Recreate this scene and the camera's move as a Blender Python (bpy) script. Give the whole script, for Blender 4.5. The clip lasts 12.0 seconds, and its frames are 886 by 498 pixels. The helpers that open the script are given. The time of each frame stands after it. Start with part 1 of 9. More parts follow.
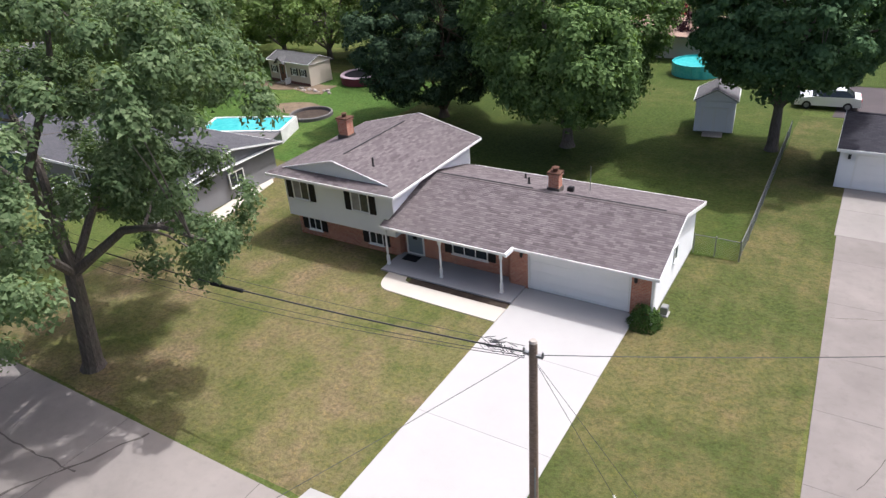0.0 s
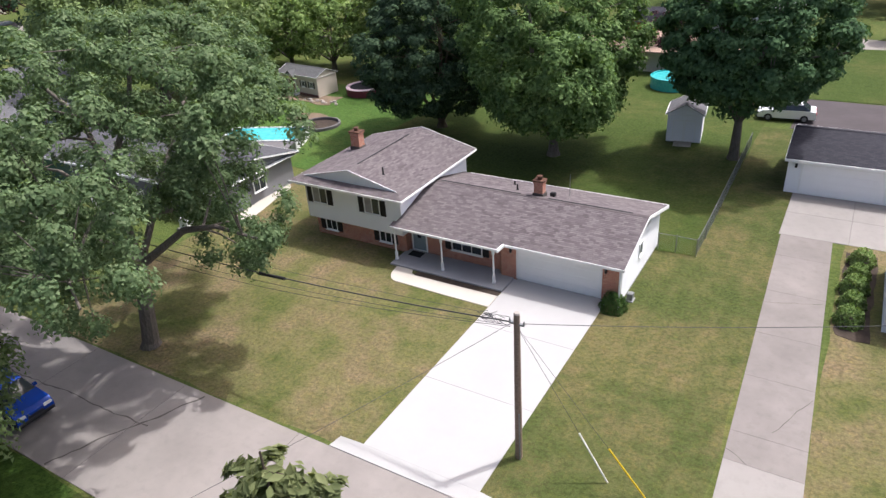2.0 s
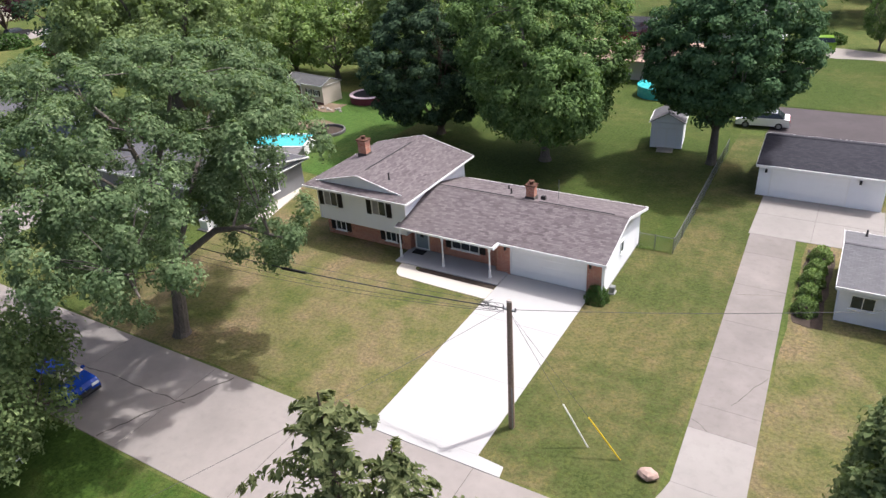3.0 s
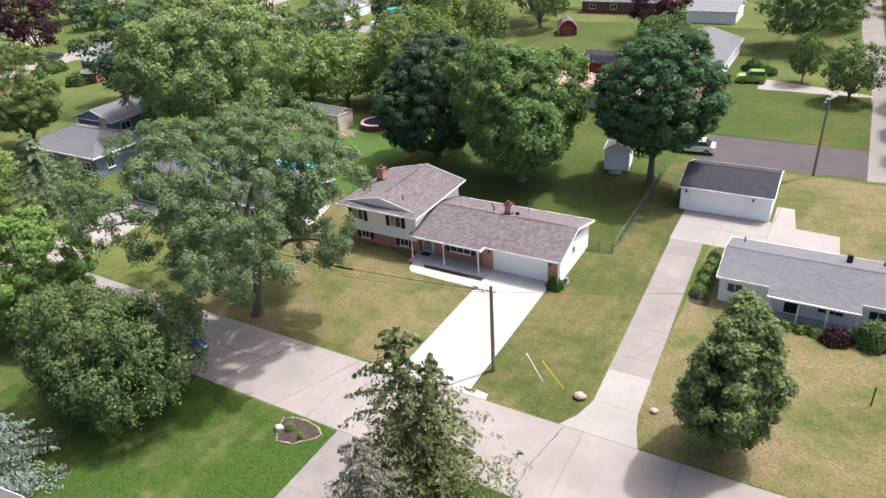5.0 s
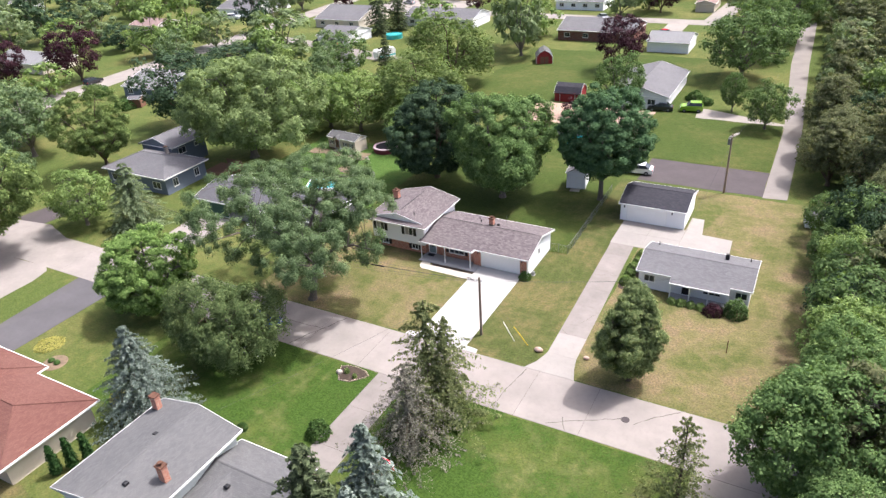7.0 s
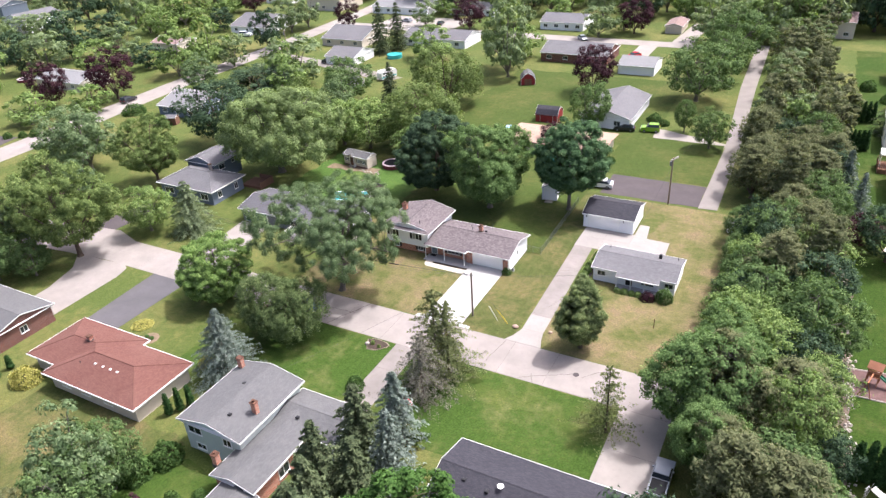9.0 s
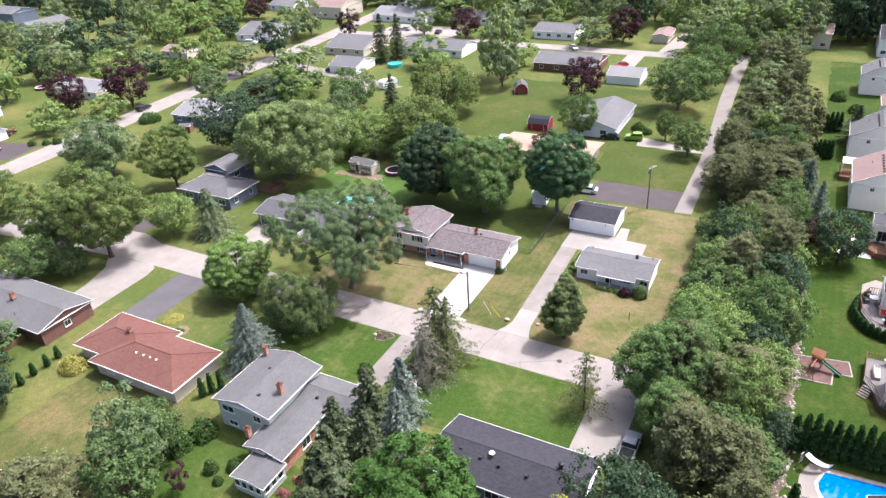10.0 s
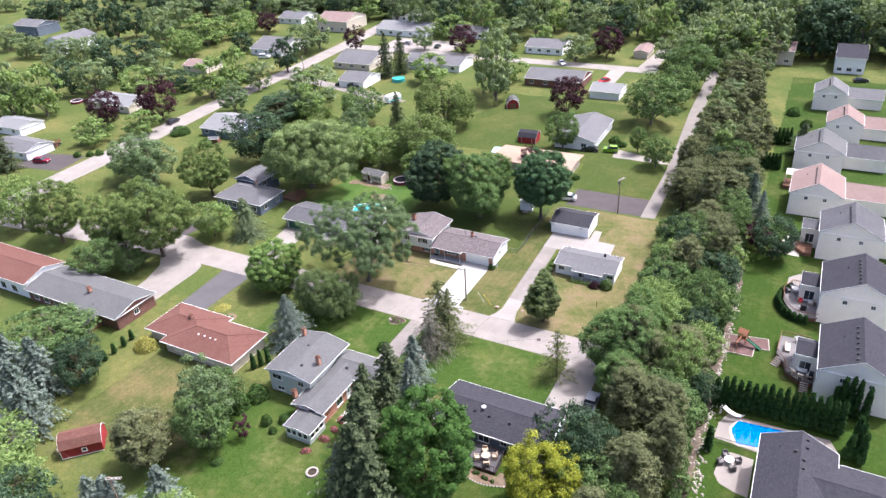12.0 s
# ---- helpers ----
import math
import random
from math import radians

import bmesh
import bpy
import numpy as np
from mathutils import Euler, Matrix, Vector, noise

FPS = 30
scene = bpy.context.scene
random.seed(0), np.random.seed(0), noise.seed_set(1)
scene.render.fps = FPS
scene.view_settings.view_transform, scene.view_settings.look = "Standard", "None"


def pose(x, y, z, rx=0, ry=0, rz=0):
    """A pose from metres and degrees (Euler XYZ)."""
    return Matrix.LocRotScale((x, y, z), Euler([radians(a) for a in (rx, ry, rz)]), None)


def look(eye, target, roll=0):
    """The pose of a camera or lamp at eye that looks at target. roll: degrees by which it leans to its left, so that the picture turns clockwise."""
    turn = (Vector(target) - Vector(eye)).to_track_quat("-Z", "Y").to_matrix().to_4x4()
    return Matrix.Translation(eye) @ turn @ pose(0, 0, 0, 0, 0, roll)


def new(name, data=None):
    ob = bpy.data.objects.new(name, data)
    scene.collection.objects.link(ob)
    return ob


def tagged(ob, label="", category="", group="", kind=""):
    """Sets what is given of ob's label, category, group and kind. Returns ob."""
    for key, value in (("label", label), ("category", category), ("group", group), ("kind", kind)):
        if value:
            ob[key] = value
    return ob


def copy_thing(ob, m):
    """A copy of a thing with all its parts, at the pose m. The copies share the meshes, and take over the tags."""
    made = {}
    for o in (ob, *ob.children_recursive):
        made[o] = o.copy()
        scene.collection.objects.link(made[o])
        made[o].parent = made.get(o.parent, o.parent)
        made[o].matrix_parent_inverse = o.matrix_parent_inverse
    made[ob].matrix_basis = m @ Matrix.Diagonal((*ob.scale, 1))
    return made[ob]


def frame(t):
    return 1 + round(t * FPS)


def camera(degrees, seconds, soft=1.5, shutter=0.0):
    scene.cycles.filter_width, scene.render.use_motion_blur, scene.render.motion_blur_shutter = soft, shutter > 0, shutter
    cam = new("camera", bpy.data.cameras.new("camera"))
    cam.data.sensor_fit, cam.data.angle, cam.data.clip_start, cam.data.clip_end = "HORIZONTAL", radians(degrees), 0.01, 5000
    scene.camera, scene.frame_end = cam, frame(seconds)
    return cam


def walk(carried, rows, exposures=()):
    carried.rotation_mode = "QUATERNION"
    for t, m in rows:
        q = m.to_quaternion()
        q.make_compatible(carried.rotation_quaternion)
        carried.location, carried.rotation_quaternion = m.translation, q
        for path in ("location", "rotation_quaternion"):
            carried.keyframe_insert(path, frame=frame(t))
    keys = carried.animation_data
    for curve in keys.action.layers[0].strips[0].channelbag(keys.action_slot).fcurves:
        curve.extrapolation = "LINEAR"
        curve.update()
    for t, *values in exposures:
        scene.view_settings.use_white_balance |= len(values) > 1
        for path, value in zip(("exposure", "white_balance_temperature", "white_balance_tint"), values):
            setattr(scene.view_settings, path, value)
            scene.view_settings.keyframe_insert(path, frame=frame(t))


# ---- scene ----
cam = camera(65.7, 12.0, 1.4)
PATH = [
    (0, (7.308, -26.137, 18.167), (6.3475, -24.6670, 17.2098), -4.36),
    (0.5, (7.855, -27.079, 18.705), (6.8977, -25.6070, 17.7471), -4.31),
    (1, (8.429, -28.148, 19.305), (7.4750, -26.6736, 18.3469), -4.27),
    (1.5, (9.069, -29.375, 20.049), (8.1188, -27.8982, 19.0908), -4.23),
    (2, (9.851, -30.766, 20.832), (8.9042, -29.2870, 19.8748), -4.19),
    (2.5, (10.677, -32.323, 21.688), (9.7340, -30.8408, 20.7311), -4.16),
    (4.5, (16.016, -42.274, 28.027), (15.0976, -40.7784, 27.0691), -4.01),
    (5, (18.172, -46.432, 30.769), (17.2632, -44.9319, 29.8087), -3.97),
    (5.5, (20.406, -50.721, 33.629), (19.5063, -49.2168, 32.6654), -3.92),
    (6, (22.604, -55.066, 36.511), (21.7125, -53.5593, 35.5445), -3.87),
    (6.5, (24.808, -59.422, 39.412), (23.9238, -57.9130, 38.4420), -3.82),
    (7, (26.963, -63.772, 42.371), (26.0849, -62.2612, 41.3981), -3.77),
    (9, (35.824, -81.161, 54.481), (34.9683, -79.6462, 53.4937), -3.56),
    (9.5, (38.068, -85.406, 57.517), (37.2177, -83.8910, 56.5271), -3.54),
    (10, (40.317, -89.657, 60.599), (39.4697, -88.1417, 59.6063), -3.52),
    (10.5, (42.538, -93.970, 63.659), (41.6943, -92.4551, 62.6636), -3.52),
    (11, (44.776, -98.350, 66.623), (43.9337, -96.8354, 65.6236), -3.54),
    (11.5, (47.048, -102.661, 69.686), (46.2083, -101.1476, 68.6842), -3.57),
    (12, (49.220, -106.970, 72.822), (48.3805, -105.4576, 71.8182), -3.61),
]
walk(cam, [(t, look(eye, target, roll)) for t, eye, target, roll in PATH], [(0.0, 0.7, 5950, 12), (2.5, 0.76, 6000, 12), (4.5, 1.0, 6050, 12), (7.0, 1.16, 6050, 13), (9.0, 1.26, 6000, 15), (12.0, 1.24, 5800, 15)])

# ---- daylight ----
SUN_DIR = Vector((0.277, 0.369, 0.887)).normalized()
sun_data = bpy.data.lights.new("sun", "SUN")
sun_data.energy, sun_data.angle, sun_data.color = 2.6, radians(0.55), (1.0, 0.95, 0.88)
sun_lamp = new("sun", sun_data)
sun_lamp.rotation_euler = SUN_DIR.to_track_quat("Z", "Y").to_euler()
world = bpy.data.worlds.new("sky")
scene.world = world
world.use_nodes = True
sky = world.node_tree.nodes.new("ShaderNodeTexSky")
sky.sky_type, sky.sun_disc = "NISHITA", False
sky.sun_elevation, sky.sun_rotation = math.asin(SUN_DIR.z), math.atan2(SUN_DIR.x, SUN_DIR.y)
sky.air_density, sky.dust_density, sky.ozone_density = 0.6, 7.0, 0.5
backdrop_light = world.node_tree.nodes["Background"]
backdrop_light.inputs["Strength"].default_value = 0.15
world.node_tree.links.new(sky.outputs[0], backdrop_light.inputs["Color"])


# ---- materials ----
class Graph:
    """A short way to write a material's nodes."""

    def __init__(self, name):
        self.mat = bpy.data.materials.new(name)
        self.mat.use_nodes = True
        self.nodes, self.links = self.mat.node_tree.nodes, self.mat.node_tree.links
        self.bsdf = self.nodes["Principled BSDF"]
        self.out = self.nodes["Material Output"]

    def node(self, kind, **sockets):
        n = self.nodes.new("ShaderNode" + kind)
        for key, value in sockets.items():
            self.put(n.inputs[key.replace("_", " ")], value)
        return n

    def put(self, socket, value):
        if isinstance(value, bpy.types.NodeSocket):
            self.links.new(value, socket)
        else:
            socket.default_value = value

    def place(self, world_space=False):
        if world_space:
            return self.node("NewGeometry").outputs["Position"]
        return self.node("TexCoord").outputs["Object"]

    def noise(self, where, scale, detail=3.0, rough=0.6, stretch=None):
        if stretch:
            m = self.node("Mapping", Vector=where)
            m.inputs["Scale"].default_value = stretch
            where = m.outputs[0]
        n = self.node("TexNoise", Vector=where, Scale=scale, Detail=detail, Roughness=rough)
        return n.outputs[0]

    def ramp(self, fac, lo, hi):
        r = self.node("MapRange", Value=fac)
        r.inputs["From Min"].default_value, r.inputs["From Max"].default_value = lo, hi
        return r.outputs[0]

    def mix(self, fac, a, b, mode="MIX"):
        m = self.nodes.new("ShaderNodeMix")
        m.data_type, m.blend_type = "RGBA", mode
        self.put(m.inputs[0], fac)
        self.put(m.inputs[6], a if isinstance(a, bpy.types.NodeSocket) else (*a, 1))
        self.put(m.inputs[7], b if isinstance(b, bpy.types.NodeSocket) else (*b, 1))
        return m.outputs[2]

    def maths(self, op, a, b=0.0):
        m = self.nodes.new("ShaderNodeMath")
        m.operation = op
        self.put(m.inputs[0], a)
        self.put(m.inputs[1], b)
        return m.outputs[0]

    def bump(self, height, strength=0.3, distance=0.02):
        b = self.node("Bump", Height=height, Strength=strength, Distance=distance)
        self.put(self.bsdf.inputs["Normal"], b.outputs[0])

    def finish(self, colour, rough=0.8, metal=0.0, spec=0.3):
        self.put(self.bsdf.inputs["Base Color"], colour if isinstance(colour, bpy.types.NodeSocket) else (*colour, 1))
        self.put(self.bsdf.inputs["Roughness"], rough)
        self.bsdf.inputs["Metallic"].default_value = metal
        self.bsdf.inputs["Specular IOR Level"].default_value = spec
        return self.mat


def shade(c, k):
    return tuple(min(1.0, v * k) for v in c)


def plain(name, colour, rough=0.7, metal=0.0, vary=0.12, scale=6.0, bump=0.15, spec=0.3):
    """Paint, plastic or metal with slight mottling at two scales."""
    g = Graph(name)
    w = g.place()
    n1, n2 = g.noise(w, scale * 0.15, 3), g.noise(w, scale, 4)
    c = g.mix(g.ramp(n1, 0.3, 0.7), shade(colour, 1 - vary), shade(colour, 1 + vary))
    c = g.mix(g.maths("MULTIPLY", g.ramp(n2, 0.35, 0.75), vary * 1.5), c, shade(colour, 0.6))
    g.bump(n2, bump, 0.01)
    return g.finish(c, rough, metal, spec)


def grass(name, lush, dry, dryness, patch=0.11, stripe=0.0, bare=None):
    """Mown turf: broad dry patches, worn spots, clumps, fine blades and a trace of mowing lines."""
    g = Graph(name)
    w = g.place(True)
    broad = g.noise(w, patch, 3, 0.55)
    mid = g.noise(w, 0.7, 6, 0.75)
    fine = g.noise(w, 5.0, 3, 0.7)
    blade = g.noise(w, 22.0, 2, 0.7)
    f = g.maths("ADD", g.maths("MULTIPLY", broad, 1.35), g.maths("MULTIPLY", mid, 0.95))
    f = g.maths("ADD", f, g.maths("MULTIPLY", fine, 0.6))
    f = g.ramp(f, 1.72 - 0.75 * dryness, 2.2 - 0.75 * dryness)
    c = g.mix(f, lush, dry)
    if bare:
        worn = g.maths("MULTIPLY", g.ramp(g.noise(w, 0.3, 5, 0.72), 0.46, 0.6), f)
        c = g.mix(g.maths("MULTIPLY", worn, 0.85), c, bare)
    tone = g.ramp(g.noise(w, 1.3, 4, 0.7), 0.35, 0.68)
    c = g.mix(g.maths("MULTIPLY", tone, 0.55), c, g.mix(1.0, c, (0.62, 0.72, 0.55), "MULTIPLY"))
    c = g.mix(g.maths("MULTIPLY", g.ramp(fine, 0.42, 0.62), 0.8), c, g.mix(1.0, c, (0.45, 0.54, 0.44), "MULTIPLY"))
    c = g.mix(g.maths("MULTIPLY", g.ramp(blade, 0.45, 0.7), 0.5), c, g.mix(1.0, c, (1.6, 1.5, 1.4), "MULTIPLY"))
    tuft = g.ramp(g.noise(w, 2.6, 5, 0.75), 0.5, 0.68)
    c = g.mix(g.maths("MULTIPLY", tuft, 0.8), c, g.mix(1.0, c, (1.5, 1.35, 1.2), "MULTIPLY"))
    if stripe:
        wv = g.node("TexWave", Vector=w, Scale=0.28, Distortion=1.2, Detail=1.0)
        wv.bands_direction = "X"
        c = g.mix(g.maths("MULTIPLY", wv.outputs[1], stripe), c, g.mix(1.0, c, (0.74, 0.82, 0.72), "MULTIPLY"))
    g.bump(g.maths("ADD", g.maths("MULTIPLY", fine, 1.0), g.maths("MULTIPLY", blade, 0.6)), 0.7, 0.06)
    return g.finish(c, 0.95, 0, 0.1)


def concrete(name, colour, stain=0.25, spots=0.2):
    g = Graph(name)
    w = g.place(True)
    n1, n2, n3 = g.noise(w, 0.25, 4, 0.65), g.noise(w, 2.2, 5, 0.7), g.noise(w, 30, 2, 0.6)
    rnd = g.node("ObjectInfo").outputs["Random"]
    c = g.mix(g.ramp(n1, 0.3, 0.72), shade(colour, 1 - stain), shade(colour, 1 + stain * 0.3))
    c = g.mix(g.maths("MULTIPLY", g.ramp(n2, 0.5, 0.8), spots), c, shade(colour, 0.55))
    c = g.mix(g.maths("MULTIPLY", rnd, 0.14), c, shade(colour, 0.6))
    c = g.mix(g.maths("MULTIPLY", n3, 0.18), c, shade(colour, 0.6))
    g.bump(n3, 0.25, 0.01)
    return g.finish(c, 0.88, 0, 0.2)


def shingle(name, c1, c2, c3, tab=0.32, course=0.14, islands=False, relief=0.5):
    """Asphalt shingles; with islands=True each modelled tab takes its own tone."""
    g = Graph(name)
    w = g.place()
    if islands:
        tone = g.node("NewGeometry").outputs["Random Per Island"]
    else:
        b = g.node("TexBrick", Scale=1.0)
        b.offset, b.inputs["Mortar Size"].default_value = 0.5, 0.012
        b.inputs["Brick Width"].default_value, b.inputs["Row Height"].default_value = tab, course
        b.inputs["Color1"].default_value, b.inputs["Color2"].default_value = (0.2, 0.2, 0.2, 1), (0.9, 0.9, 0.9, 1)
        b.inputs["Mortar"].default_value = (0.0, 0.0, 0.0, 1)
        g.put(b.inputs["Vector"], g.node("UVMap").outputs[0])
        tone = b.outputs["Color"]
    broad = g.noise(w, 0.22, 3, 0.6)
    grit = g.noise(w, 26, 3, 0.7)
    c = g.mix(g.ramp(tone, 0.0, 1.0), c1, c2)
    c = g.mix(g.maths("MULTIPLY", g.ramp(g.maths("ADD", broad, g.maths("MULTIPLY", grit, 0.5)), 0.62, 0.95), 0.4), c, c3)
    c = g.mix(g.maths("MULTIPLY", g.ramp(grit, 0.3, 0.7), 0.45), c, shade(c1, 0.5))
    streak = g.noise(w, 0.9, 3, 0.6, (1.0, 1.0, 0.25))
    c = g.mix(g.maths("MULTIPLY", g.ramp(streak, 0.5, 0.8), 0.25), c, shade(c1, 0.55))
    g.bump(g.maths("ADD", tone if islands else b.outputs["Fac"], g.maths("MULTIPLY", grit, 0.4)), relief, 0.015)
    return g.finish(c, 0.93, 0, 0.15)


def bricks(name, c1, c2, mortar):
    g = Graph(name)
    w = g.place()
    s = g.node("SeparateXYZ", Vector=w)
    comb = g.node("CombineXYZ")
    g.put(comb.inputs[0], g.maths("ADD", s.outputs[0], s.outputs[1]))
    g.put(comb.inputs[1], s.outputs[2])
    b = g.node("TexBrick", Vector=comb.outputs[0], Scale=1.0)
    b.inputs["Brick Width"].default_value, b.inputs["Row Height"].default_value = 0.205, 0.075
    b.inputs["Mortar Size"].default_value = 0.008
    b.inputs["Color1"].default_value, b.inputs["Color2"].default_value = (*c1, 1), (*c2, 1)
    b.inputs["Mortar"].default_value = (*mortar, 1)
    n1, n2 = g.noise(w, 0.8, 4), g.noise(w, 7, 4)
    c = g.mix(g.maths("MULTIPLY", g.ramp(n2, 0.4, 0.75), 0.45), b.outputs["Color"], shade(c1, 0.4))
    c = g.mix(g.maths("MULTIPLY", g.ramp(n1, 0.45, 0.75), 0.35), c, shade(c2, 1.25))
    g.bump(b.outputs["Fac"], -0.6, 0.01)
    return g.finish(c, 0.9, 0, 0.15)


def foliage(name, dark, light, tip, through_light=0.35, spec=0.05):
    """Leaves: tone by leaf, by clump and by tree; thin enough to let light pass."""
    g = Graph(name)
    w = g.place()
    isl = g.node("NewGeometry").outputs["Random Per Island"]
    tree = g.node("ObjectInfo").outputs["Random"]
    clump = g.noise(w, 0.7, 3, 0.6)
    dark, light, tip = [(c[0] * 1.03, c[1], c[2] * 1.03) for c in (shade(dark, 0.85), shade(light, 1.08), shade(tip, 1.1))]
    c = g.mix(g.ramp(g.maths("ADD", g.maths("MULTIPLY", isl, 0.5), clump), 0.35, 1.1), dark, light)
    c = g.mix(g.maths("MULTIPLY", g.ramp(isl, 0.75, 1.0), 0.4), c, tip)
    c = g.mix(g.maths("MULTIPLY", tree, 0.3), c, shade(dark, 1.15))
    g.finish(c, 0.6, 0, spec)
    tr = g.node("BsdfTranslucent", Color=g.mix(1.0, c, (1.25, 1.3, 0.6), "MULTIPLY"))
    mx = g.node("MixShader", Fac=through_light)
    g.put(mx.inputs[1], g.bsdf.outputs[0])
    g.put(mx.inputs[2], tr.outputs[0])
    g.put(g.out.inputs["Surface"], mx.outputs[0])
    return g.mat


def bark(name, c1, c2):
    g = Graph(name)
    w = g.place()
    n = g.noise(w, 5.0, 5, 0.7, (3.0, 3.0, 0.5))
    c = g.mix(g.ramp(n, 0.3, 0.7), c1, c2)
    c = g.mix(g.maths("MULTIPLY", g.ramp(g.noise(w, 0.8), 0.45, 0.75), 0.4), c, (0.16, 0.17, 0.12))
    g.bump(n, 0.8, 0.04)
    return g.finish(c, 0.92, 0, 0.1)


def wood(name, c1, c2):
    g = Graph(name)
    w = g.place()
    n = g.noise(w, 3.0, 5, 0.65, (1.0, 6.0, 6.0))
    c = g.mix(g.ramp(n, 0.3, 0.7), c1, c2)
    g.bump(n, 0.3, 0.01)
    return g.finish(c, 0.8, 0, 0.2)


def glass(name, tint=(0.02, 0.025, 0.03), rough=0.06):
    """Window glass over a dark room: the room's dark and a clear reflection of the sky."""
    g = Graph(name)
    n = g.noise(g.place(), 1.3, 2)
    c = g.mix(g.ramp(n, 0.35, 0.7), tint, shade(tint, 2.2))
    return g.finish(c, rough, 0, 0.6)


def water(name, c1, c2):
    g = Graph(name)
    w = g.place(True)
    n = g.noise(w, 2.5, 3)
    c = g.mix(g.ramp(n, 0.3, 0.7), c1, c2)
    g.bump(n, 0.12, 0.03)
    return g.finish(c, 0.08, 0, 0.5)


